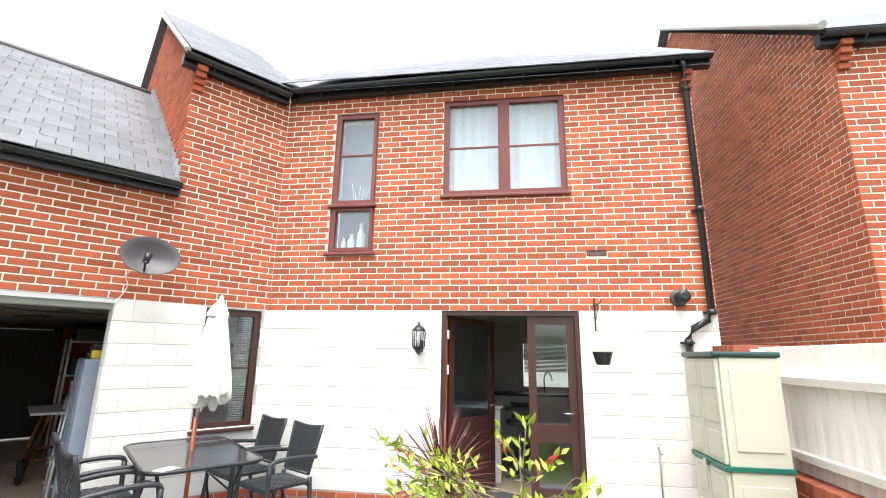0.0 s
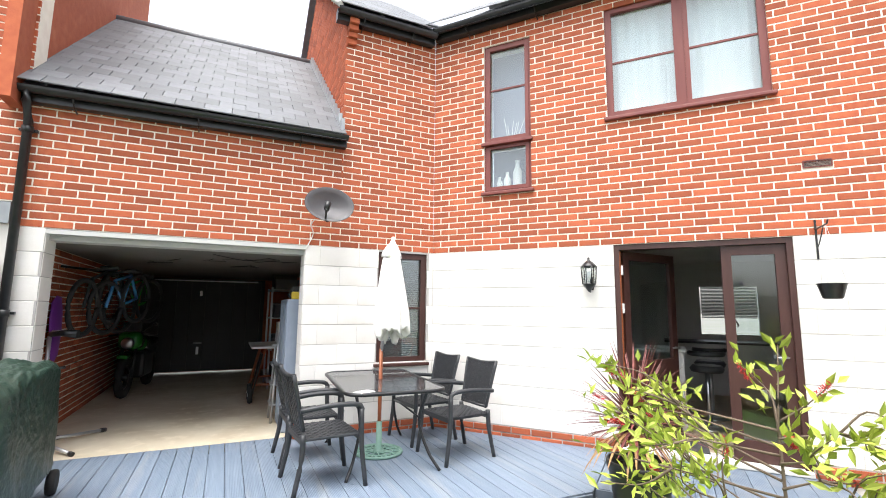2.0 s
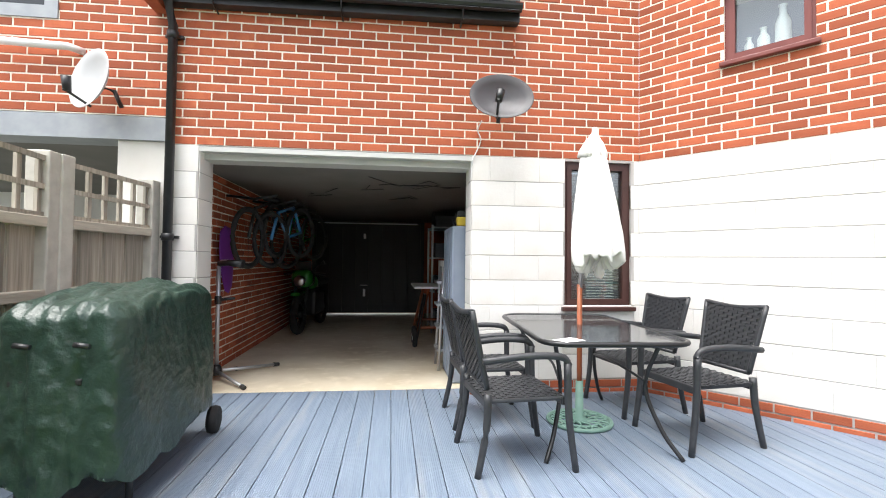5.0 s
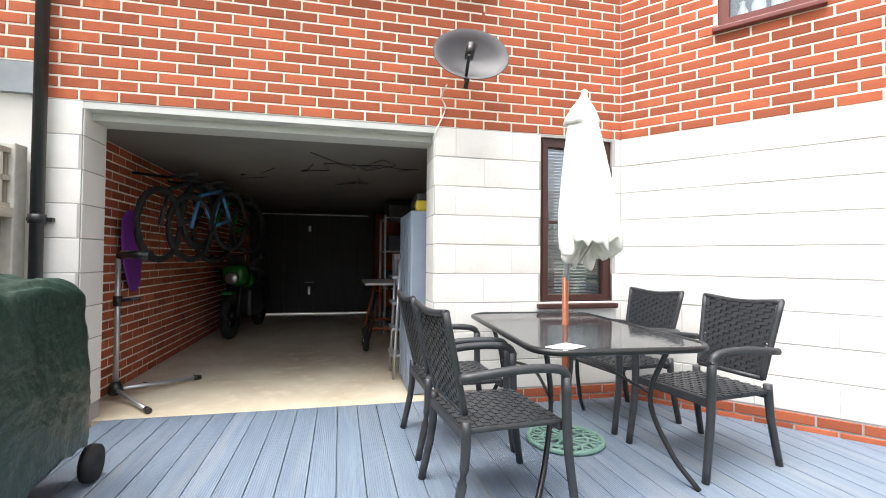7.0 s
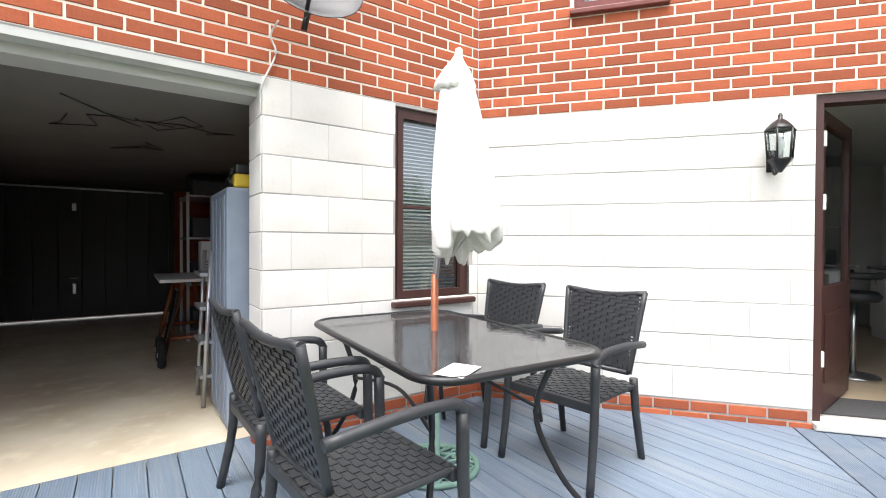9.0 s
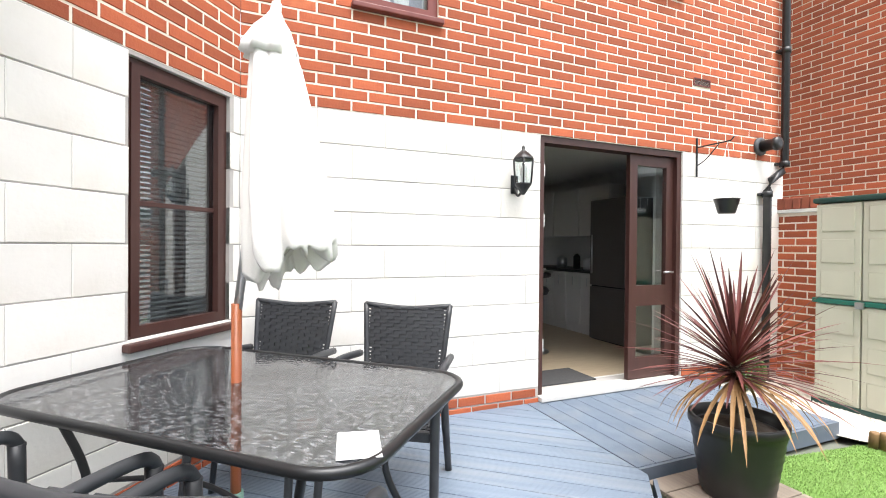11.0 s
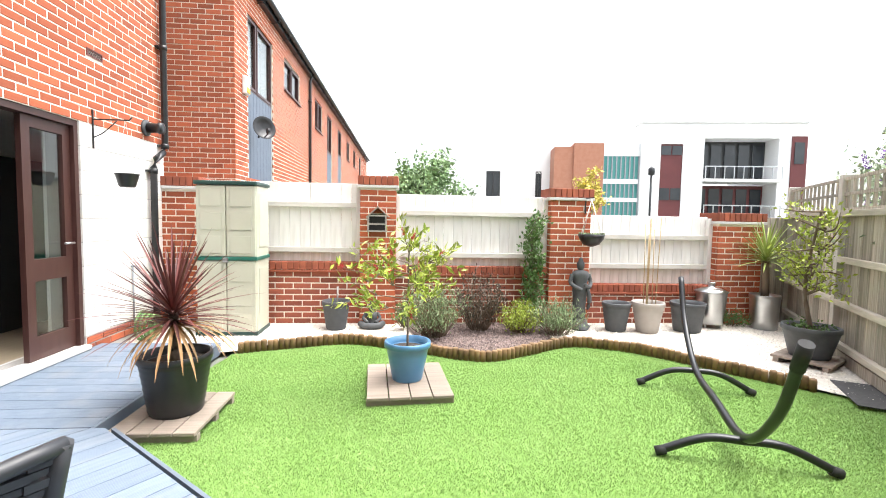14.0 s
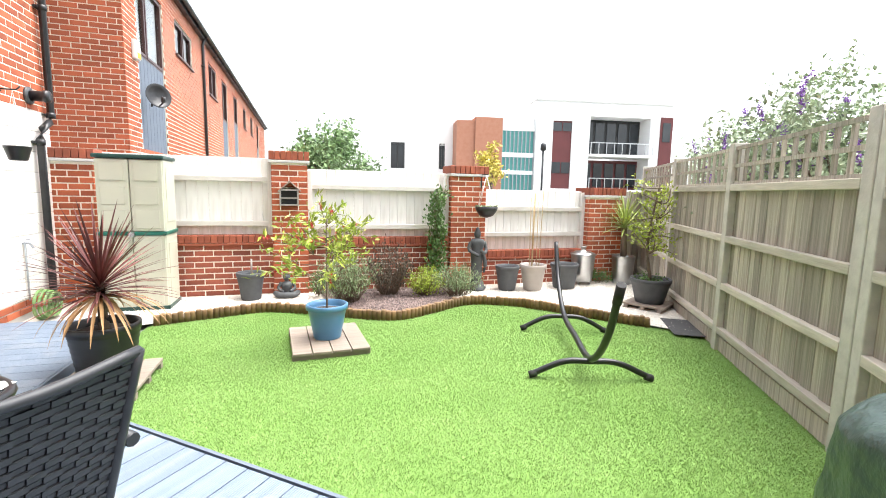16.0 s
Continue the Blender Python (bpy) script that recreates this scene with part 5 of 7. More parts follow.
def hung_bike(m, mat, label):
    """Bicycle hung level on the wall, with wheels, frame, saddle and bar."""
    bk = thing("bicycle", m, label, "bicycle", "bicycles on the garage wall")
    for y, z in ((0.0, 0.3), (0.62, 0.42)):
        wh = part("wheel", ring(BM(), (0, y, z), 0.3, 0.026), rubber_mat, bk)
        part("rim", ring(BM(), (0, y, z), 0.275, 0.008), metal_mat, wh)
        sp = BM()
        for k in range(12):
            a = k * math.tau / 12
            tube(sp, [(0, y, z), (0, y + 0.27 * math.cos(a), z + 0.27 * math.sin(a))], 0.0015, 4)
        part("spokes", sp, metal_mat, wh)
    fm = BM()
    for a, b in (((0, 0.0, 0.3), (0, 0.12, 0.62)), ((0, 0.12, 0.62), (0, 0.45, 0.72)), ((0, 0.12, 0.62), (0, 0.32, 0.34)), ((0, 0.45, 0.72), (0, 0.32, 0.34)), ((0, 0.32, 0.34), (0, 0.62, 0.42)), ((0, 0.45, 0.72), (0, 0.62, 0.42))):
        tube(fm, [a, b], 0.018, 8)
    part("frame", fm, mat, bk)
    part("saddle", box(BM(), -0.06, 0.06, 0.38, 0.6, 0.74, 0.79, 0.02), rubber_mat, bk)
    part("handlebar", tube(BM(), [(-0.28, 0.05, 0.75), (0, 0.1, 0.72), (0.28, 0.05, 0.75)], 0.014, 8), metal_mat, bk)
    return bk


hung_bike(pose(-3.62, 1.4, 1.2, 0, 0, -20), blue_paint_mat, "blue bicycle hung on the garage wall")
hung_bike(pose(-3.74, 0.98, 1.2, 0, 0, -12), metal_mat, "dark bicycle hung on the garage wall")
hung_bike(pose(-3.6, 2.1, 1.18, 0, 0, -24), green_paint_mat, "green bicycle hung on the garage wall")
bd = BM()
lathe(bd, [(0.001, -0.5), (0.14, -0.42), (0.24, -0.1), (0.25, 0.2), (0.19, 0.45), (0.001, 0.52)], 24)
for v in bd.verts:
    v.co.x *= 0.12
tagged(part("body_board", bd, purple_mat, at=pose(-3.99, 1.1, 1.26, 12, 0, 0) @ Matrix.Diagonal((0.8, 0.78, 0.72, 1)), smooth=True), "purple body board hung on the garage wall", "board")

sd = thing("repair_stand", pose(-3.92, 0.68, DK), "silver bicycle repair stand on folding feet", "stand")
part("pole", tube(BM(), [(0, 0, 0.05), (0, 0, 1.09)], 0.02, 12), alloy_mat, sd)
part("collar", tube(BM(), [(0, 0, 0.72), (0, 0, 0.8)], 0.032, 12), black_mat, sd)
part("knob", tube(BM(), [(0, 0, 0.76), (0.16, -0.02, 0.78)], 0.014, 8), black_mat, sd)
part("clamp", tube(BM(), [(0.0, 0, 1.11), (0.1, -0.02, 1.12), (0.24, -0.04, 1.11)], [0.03, 0.03, 0.045], 10), black_mat, sd)
part("clamp_arm", tube(BM(), [(0.02, 0, 1.13), (0.16, -0.03, 1.13)], 0.022, 10), alloy_mat, sd)
for a, b in ((0.44, 0.52), (0.37, -0.39), (0.08, 0.34)):
    lg = part("leg", tube(BM(), [(0, 0, 0.08), (a, b, 0.02)], 0.016, 8), alloy_mat, sd)
    part("foot", tube(BM(), [(a * 0.94, b * 0.94, 0.025), (a * 1.03, b * 1.03, 0.018)], 0.022, 8), black_mat, lg, "black rubber foot")
part("hub", lathe(BM(), [(0.04, 0.04), (0.055, 0.06), (0.05, 0.1), (0.03, 0.14)], 16), black_mat, sd)

mc = thing("motorcycle", pose(-3.68, 3.35, DK, 0, 0, -6), "black and green motorcycle parked in the garage", "motorcycle")
for y in (0.0, 1.35):
    w = part("wheel", ring(BM(), (0, y, 0.31), 0.25, 0.062), rubber_mat, mc)
    part("rim", ring(BM(), (0, y, 0.31), 0.18, 0.02), metal_mat, w)
    part("hub", tube(BM(), [(-0.06, y, 0.31), (0.06, y, 0.31)], 0.05, 12), metal_mat, w)
for s in (-1, 1):
    part("fork", tube(BM(), [(s * 0.09, 0.0, 0.31), (s * 0.09, 0.2, 0.86)], 0.024, 8), metal_mat, mc)
    part("mirror", tube(BM(), [(s * 0.12, 0.3, 0.98), (s * 0.28, 0.2, 1.1), (s * 0.34, 0.2, 1.12)], [0.008, 0.008, 0.035], 8), black_mat, mc)
part("handlebar", tube(BM(), [(-0.34, 0.32, 0.92), (-0.1, 0.26, 0.96), (0.1, 0.26, 0.96), (0.34, 0.32, 0.92)], 0.015, 8), black_mat, mc)
bm = box(BM(), -0.16, 0.16, 0.05, 0.4, 0.72, 1.0, 0.08)
part("front_fairing", bm, green_paint_mat, mc, "green fairing", smooth=True)
part("headlight", lathe(BM(), [(0.001, 0.05), (0.06, 0.045), (0.09, 0.02), (0.09, 0.0)], 20), steel_mat, mc, "bright headlight", smooth=True, at=pose(0, 0.04, 0.82, 90))
part("windscreen", box(BM(), -0.13, 0.13, 0.2, 0.23, 0.98, 1.14, 0.01), dark_glass_mat, mc, at=pose(0, 0, 0))
part("tank", box(BM(), -0.14, 0.14, 0.42, 0.85, 0.66, 0.9, 0.08), green_paint_mat, mc, smooth=True)
part("engine", box(BM(), -0.17, 0.17, 0.35, 0.95, 0.25, 0.66, 0.05), metal_mat, mc)
part("seat", box(BM(), -0.12, 0.12, 0.85, 1.5, 0.72, 0.84, 0.05), rubber_mat, mc)
part("front_mudguard", box(BM(), -0.07, 0.07, -0.2, 0.2, 0.6, 0.66, 0.025), green_paint_mat, mc)

tr = thing("trestle_bench", pose(-1.62, 2.75, DK), "wooden trestle workbench with a white top", "workbench")
part("top", box(BM(), -0.32, 0.5, -0.5, 0.6, 0.78, 0.81, 0.004), white_mat, tr)
for y in (-0.4, 0.5):
    for a, b in ((-0.3, -0.12), (0.2, 0.05)):
        part("leg", tube(BM(), [(a, y, 0), (b, y, 0.78)], 0.022, 4), orange_wood_mat, tr)
    part("rung", tube(BM(), [(-0.26, y, 0.24), (0.16, y, 0.24)], 0.018, 4), orange_wood_mat, tr)
bx = thing("white_box", pose(-1.45, 2.6, DK + 0.81), "white cardboard box standing on the workbench", "box")
part("carton", box(BM(), -0.12, 0.12, -0.12, 0.12, 0, 0.36, 0.004), white_mat, bx)
for k in range(4):
    part("print_bar", box(BM(), -0.09, 0.04, -0.1225, -0.12, 0.06 + k * 0.03, 0.07 + k * 0.03), grey_pot_mat, bx)
sk = thing("shelf_rack", pose(-1.3, 3.7, DK), "grey metal shelf rack full of dark clutter", "shelf")
for x in (-0.3, 0.25):
    for y in (-0.3, 0.5):
        part("post", box(BM(), x - 0.015, x + 0.015, y - 0.015, y + 0.015, 0, 1.75), alloy_mat, sk)
for z in (0.1, 0.65, 1.2, 1.7):
    part("shelf", box(BM(), -0.31, 0.26, -0.31, 0.51, z, z + 0.02), alloy_mat, sk)
    for k in range(3):
        tagged(part("storage_box", box(BM(), -0.25, 0.15, -0.28 + k * 0.26, -0.05 + k * 0.26, 0, random.uniform(0.15, 0.35), 0.01), dark_mat if k % 2 else grey_pot_mat, at=pose(-1.3, 3.7, DK + z + 0.02)), "dark storage box on the garage shelf", "box", "boxes on the rack")
st = thing("sack_truck", pose(-1.93, 2.2, DK), "folded sack truck with black wheels", "sack truck")
for y in (0.0, 0.3):
    part("wheel", lathe(BM(), [(0.03, -0.03), (0.11, -0.03), (0.125, 0.0), (0.11, 0.03), (0.03, 0.03)], 24), rubber_mat, st, at=pose(0, y, 0.125, 0, 90) @ pose(0, 0, 0, 0, 0, 0))
    part("hub_cap", lathe(BM(), [(0.03, 0), (0.05, 0.01), (0.02, 0.035)], 16), white_mat, st, at=pose(-0.0, y, 0.125, 0, -90))
part("frame", tube(BM(), [(0.03, 0.0, 0.12), (0.14, 0.0, 0.7), (0.14, 0.3, 0.7), (0.03, 0.3, 0.12)], 0.014, 8), metal_mat, st)
cbn = thing("tall_locker", pose(-1.53, 0.55, DK), "tall blue-grey plastic locker by the garage opening", "cabinet")
part("body", box(BM(), -0.16, 0.3, -0.2, 0.45, 0.0, 1.5, 0.02), cabinet_blue_mat, cbn)
for k in range(4):
    part("rib", box(BM(), -0.168, -0.158, -0.16 + k * 0.15, -0.08 + k * 0.15, 0.05, 1.45, 0.006), cabinet_blue_mat, cbn)
for k in range(3):
    tl = thing("power_tool", pose(-1.58 + 0.02 * k, 0.42 + k * 0.13, DK + 1.5), "black and yellow cordless tool on top of the locker", "tool", "tools on the locker")
    part("body", box(BM(), -0.06, 0.1, -0.045, 0.045, 0.0, 0.09, 0.015), yellow_mat, tl, "yellow casing")
    part("battery", box(BM(), -0.05, 0.06, -0.04, 0.04, 0.09, 0.15, 0.012), black_mat, tl)
    part("grip", tube(BM(), [(-0.06, 0, 0.12), (-0.09, 0, 0.05), (-0.06, 0, 0.01)], 0.014, 8), black_mat, tl)
lad = thing("stepladder", pose(-1.75, 0.9, DK), "folded aluminium stepladder leaning by the locker", "ladder")
for y in (-0.02, 0.3):
    part("rail", tube(BM(), [(0.0, y, 0.0), (0.05, y, 1.1)], 0.016, 6), alloy_mat, lad)
for k in range(4):
    part("tread", box(BM(), -0.02, 0.06, -0.02, 0.3, 0.2 + k * 0.24, 0.225 + k * 0.24), alloy_mat, lad)
tagged(part("orange_tub", lathe(BM(), [(0.07, 0), (0.08, 0.005), (0.09, 0.15), (0.085, 0.15), (0.07, 0.01), (0.001, 0.01)], 20), orange_mat, at=pose(-1.52, 0.1, DK), smooth=True), "small orange plastic tub by the pier", "tub")
cl = thing("ceiling_wiring", pose(0, 0, 0), "loose dark string lights pinned to the garage ceiling", "string lights")
for k in range(5):
    x, y = random.uniform(-3.3, -1.6), random.uniform(0.7, 2.6)
    pts = [(x, y, 2.135)]
    for q in range(6):
        x, y = x + random.uniform(-0.35, 0.35), y + random.uniform(-0.3, 0.35)
        pts.append((min(max(x, -3.6), -1.2), min(max(y, 0.5), 3.5), 2.135 - random.uniform(0, 0.02)))
    part("string", tube(BM(), pts, 0.0042, 5), black_mat, cl)


# ---- fence along the side ----
def fence_run(parent, x0, x1, boards_top, trellis_top, base=0.14):
    # built towards +y of the fence's frame being behind; the garden side faces +y
    n = max(1, int((x1 - x0) / 0.1))
    w = (x1 - x0) / n
    me = bpy.data.meshes.new("board")
    v, f = piece_verts(w + 0.004, boards_top - base, 0.016, 0.005)
    me.from_pydata(v, [], f)
    me.materials.append(fence_mat)
    for k in range(n):
        ob = new("board", me)
        ob.parent = parent
        ob.matrix_basis = pose(x0 + (k + 0.5) * w, 0.02 + (0.01 if k % 2 else 0), (boards_top + base) / 2, 0, 0, 180 + 3)
    for z in (base + 0.06, base + 0.48, base + 0.92, boards_top - 0.02):
        part("rail", box(BM(), x0, x1, 0.02, 0.08, z - 0.03, z + 0.03, 0.005), fence_rail_mat, parent)
    part("gravel_board", box(BM(), x0, x1, -0.01, 0.05, -0.02, base, 0.005), fence_mat, parent)
    if trellis_top:
        m = max(2, int((x1 - x0) / 0.15))
        for k in range(m + 1):
            x = x0 + 0.02 + (x1 - x0 - 0.04) * k / m
            part("lath", box(BM(), x - 0.017, x + 0.017, 0.025, 0.045, boards_top, trellis_top), fence_mat, parent)
        for z in (boards_top + 0.02, (boards_top + trellis_top) / 2, trellis_top - 0.02):
            part("lath", box(BM(), x0, x1, 0.046, 0.06, z - 0.015, z + 0.015), fence_mat, parent)


def fence(label, p, q, posts, tops):
    """A fence between two plan points, its rails on the garden side."""
    p, q = Vector(p), Vector(q)
    d = q - p
    fn = thing("fence", pose(p.x, p.y, 0, 0, 0, math.degrees(math.atan2(d.y, d.x))), label, "fence", kind="structure")
    for x in posts:
        part("post", box(BM(), x - 0.05, x + 0.05, -0.05, 0.08, -0.02, tops[1] + 0.03, 0.008), post_mat, fn, "concrete post")
    for a, b in zip(posts, posts[1:]):
        fence_run(fn, a + 0.05, b - 0.05, *tops)


fence("weathered close-board fence with concrete posts and trellis", (-4.21, -3.86), (-3.2, -9.5), [0.0, 1.85, 3.7, 5.6], (1.55, 1.9))
fence("weathered fence panel behind the barbecue", (-4.32, -1.04), (-4.22, -3.8), [0.0, 1.4, 2.7], (1.5, 1.87))
fence("short weathered trellis-topped panel by the garage", (-4.22, -0.04), (-4.31, -0.98), [0.02, 0.9], (1.5, 1.87))

# ---- white fence panels on the garden wall ----
for (a, b, top), (z0, z1, r1, r2) in zip(STRETCH, ((0.82, 1.83, 1.55, 0.97), (0.77, 1.71, 1.47, 0.92), (0.55, 1.49, 1.2, 0.8))):
    wf = thing("white_fence_panel", BACK, "white painted close-board panel on the garden wall", "fence panel", "white panels")
    n = int((b - a) / 0.125)
    w = (b - a) / n
    me = bpy.data.meshes.new("board")
    v, f = piece_verts(w - 0.003, z1 - z0, 0.02, 0.004)
    me.from_pydata(v, [], f)
    me.materials.append(white_fence_mat)
    for k in range(n):
        ob = new("board", me)
        ob.parent = wf
        ob.location = (a + (k + 0.5) * w, 0.13 + random.uniform(0, 0.006), (z0 + z1) / 2)
    for z in (r1, r2):
        part("rail", box(BM(), a, b, 0.055, 0.128, z - 0.032, z + 0.032, 0.005), white_rail_mat, wf, "weathered white rail")
    for x in (a + 0.03, b - 0.03):
        part("post", box(BM(), x - 0.03, x + 0.03, 0.05, 0.128, z0, z1 - 0.02, 0.004), white_fence_mat, wf)
bf = thing("corner_fence", BACK, "grey boards closing the garden corner", "fence", kind="structure")
for k in range(8):
    part("board", box(BM(), 7.83 + k * 0.11, 7.935 + k * 0.11, 0.1, 0.12, 0.0, 1.5, 0.003), fence_mat, bf)

# ---- plastic shed ----
sh = thing("storage_shed", at_uv(4.55, 0.62, 0.03, -90), "tall beige plastic storage cupboard with green trim", "shed")
part("body", box(BM(), 0.0, 0.66, 0.02, 0.46, 0.0, 1.70, 0.015), shed_mat, sh)
for k, (x0, x1) in enumerate(((0.01, 0.325), (0.335, 0.65))):
    for z0, z1 in ((0.02, 0.85), (0.9, 1.69)):
        d = part("door", box(BM(), x0, x1, -0.012, 0.018, z0, z1, 0.008), shed_mat, sh)
        for q in range(3):
            zz = z0 + (z1 - z0) * (q + 0.5) / 3
            part("raised_panel", box(BM(), x0 + 0.04, x1 - 0.04, -0.018, -0.011, zz - 0.1, zz + 0.1, 0.006), shed_mat, d)
part("middle_band", box(BM(), -0.012, 0.672, -0.022, 0.468, 0.855, 0.895, 0.006), green_mat, sh, "green plastic band")
part("latch", box(BM(), 0.3, 0.36, -0.045, -0.02, 0.835, 0.89, 0.006), steel_mat, sh)
bm = box(BM(), -0.015, 0.675, -0.03, 0.475, 1.70, 1.745, 0.015)
part("lid", bm, shed_lid_mat, sh, "dark green lid")
part("skirt", box(BM(), -0.01, 0.67, -0.02, 0.468, -0.005, 0.04, 0.004), shed_lid_mat, sh, "dark green base")
for q in range(2):
    part("side_panel", box(BM(), 0.66, 0.668, 0.08, 0.41, 0.12 + q * 0.88, 0.76 + q * 0.86, 0.004), shed_mat, sh)

# ---- log edging ----
ed = thing("log_edging", pose(0, 0, 0), "low edging of upright half-logs round the lawn", "edging")
me = bpy.data.meshes.new("log")
t = BM()
lathe(t, [(0.031, 0), (0.031, 0.105), (0.025, 0.116)], 10)
t.to_mesh(me)
t.free()
me.materials.append(log_mat)
acc = 0.0
for p, q in zip(EDGE, EDGE[1:]):
    acc += (q - p).length
    while acc >= 0.056:
        acc -= 0.056
        c = q - (q - p).normalized() * acc
        ob = new("log", me)
        ob.parent, ob.matrix_basis = ed, pose(c.x, c.y, random.uniform(-0.012, 0.006), random.uniform(-3, 3), random.uniform(-3, 3), random.uniform(0, 360))

# ---- wooden tiles under the pots ----
def deck_tile(m, w, d, label):
    pl = thing("deck_tile", m, label, "wooden tile", "wooden tiles on the lawn")
    n = 4
    for k in range(n):
        part("slat", box(BM(), -w / 2 + k * w / n + 0.004, -w / 2 + (k + 1) * w / n - 0.004, -d / 2, d / 2, 0.045, 0.07, 0.004), pallet_mat, pl)
    for y in (-d / 2 + 0.05, 0, d / 2 - 0.05):
        part("batten", box(BM(), -w / 2, w / 2, y - 0.025, y + 0.025, 0.0, 0.044, 0.003), pallet_mat, pl)


deck_tile(at_uv(2.39, 1.42, 0, -90), 0.54, 0.67, "grey weathered slatted tile under the black pot")
deck_tile(at_uv(2.97, 2.98, 0, -86), 0.66, 0.8, "grey weathered slatted tile under the blue pot")


def pot(name, m, r0, r1, h, mat, label, ridges=False, rim=0.012, category="plant pot", group=""):
    pt = thing(name, m, label, category, group)
    prof = [(r0 * 0.96, 0.0), (r0, 0.01)]
    n = 14 if ridges else 4
    for k in range(1, n):
        q = r0 + (r1 - r0) * k / n
        prof.append((q + (0.004 if ridges and k % 2 else 0), 0.01 + (h - 0.06) * k / n))
    prof += [(r1, h - 0.05), (r1 + rim, h - 0.045), (r1 + rim, h - 0.004), (r1 + rim * 0.6, h), (r1 - 0.006, h), (r1 - 0.012, h - 0.05), (r1 - 0.015, h - 0.06)]
    part("vessel", lathe(BM(), prof, 36), mat, pt)
    part("soil", lathe(BM(), [(r1 - 0.012, h - 0.062), (r1 * 0.5, h - 0.05), (0.001, h - 0.052)], 24), soil_mat, pt, "dark potting soil")
    return pt


def strap(bm, base, direction, length, width, droop, seg=6):
    """One long pointed leaf that arches under its weight."""
    d = Vector(direction).normalized()
    side = d.cross(Vector((0, 0, 1)))
    side = side.normalized() if side.length > 0.05 else Vector((1, 0, 0))
    p, rows = Vector(base), []
    for k in range(seg + 1):
        t = k / seg
        w = width * (0.55 + 0.9 * t) * (1 - t) ** 0.75 + 0.0006
        up = side.cross(d).normalized() * w * 0.35
        rows.append((bm.verts.new(p - side * w + up), bm.verts.new(p), bm.verts.new(p + side * w + up)))
        p = p + d * (length / seg)
        d = (d + Vector((0, 0, -droop * (0.4 + t)))).normalized()
    for a, b in zip(rows, rows[1:]):
        bm.faces.new((a[0], a[1], b[1], b[0]))
        bm.faces.new((a[1], a[2], b[2], b[1]))


def leaflet(bm, p, d, length, width):
    d = Vector(d).normalized()
    s = d.cross(Vector((random.uniform(-1, 1), random.uniform(-1, 1), random.uniform(0.2, 1)))).normalized() * width
    p = Vector(p)
    n = s.cross(d).normalized() * width * 0.4
    a, b, c, e = bm.verts.new(p), bm.verts.new(p + d * length * 0.45 + s + n), bm.verts.new(p + d * length), bm.verts.new(p + d * length * 0.45 - s + n)
    m = bm.verts.new(p + d * length * 0.45)
    bm.faces.new((a, m, b))
    bm.faces.new((m, c, b))
    bm.faces.new((a, e, m))
    bm.faces.new((m, e, c))


def rnd(s):
    return Vector((random.gauss(0, s), random.gauss(0, s), random.gauss(0, s)))


# red cordyline in the black pot
cp = pot("plant_pot", at_uv(2.40, 1.42, 0.07), 0.165, 0.215, 0.40, black_pot_mat, "ribbed black plastic pot standing on a wooden tile", ridges=True)
co = thing("cordyline", at_uv(2.40, 1.42, 0.42), "burgundy cordyline with drooping dry lower leaves", "plant")
part("trunk", tube(BM(), curve_points([(0, 0, -0.02), (0.02, 0.01, 0.15), (-0.02, 0, 0.32)], 5), [0.035 - 0.001 * k for k in range(11)], 10), bark_mat, co)
bm, dry = BM(), BM()
for k in range(120):
    a = k * 2.39996
    e = -0.12 + 1.45 * (k / 120) ** 1.15
    d = (math.cos(a) * math.cos(e), math.sin(a) * math.cos(e), math.sin(e))
    strap(bm, (-0.02, 0, 0.26 + 0.1 * k / 120), d, random.uniform(0.4, 0.6), 0.015, 0.085 * (1.15 - e / 1.5))
for k in range(34):
    a = k * 2.4 + 0.4
    e = random.uniform(-0.35, 0.15)
    strap(dry, (-0.02, 0, 0.24), (math.cos(a), math.sin(a), e), random.uniform(0.32, 0.55), 0.017, random.uniform(0.2, 0.5))
part("crown", bm, red_leaf_mat, co, "burgundy strap leaves")
part("dry_leaves", dry, tan_leaf_mat, co, "dry tan leaves")

# bottlebrush in the blue pot
pot("plant_pot", at_uv(2.97, 2.98, 0.07), 0.125, 0.175, 0.32, blue_pot_mat, "glazed blue pot standing on a wooden tile", rim=0.016)


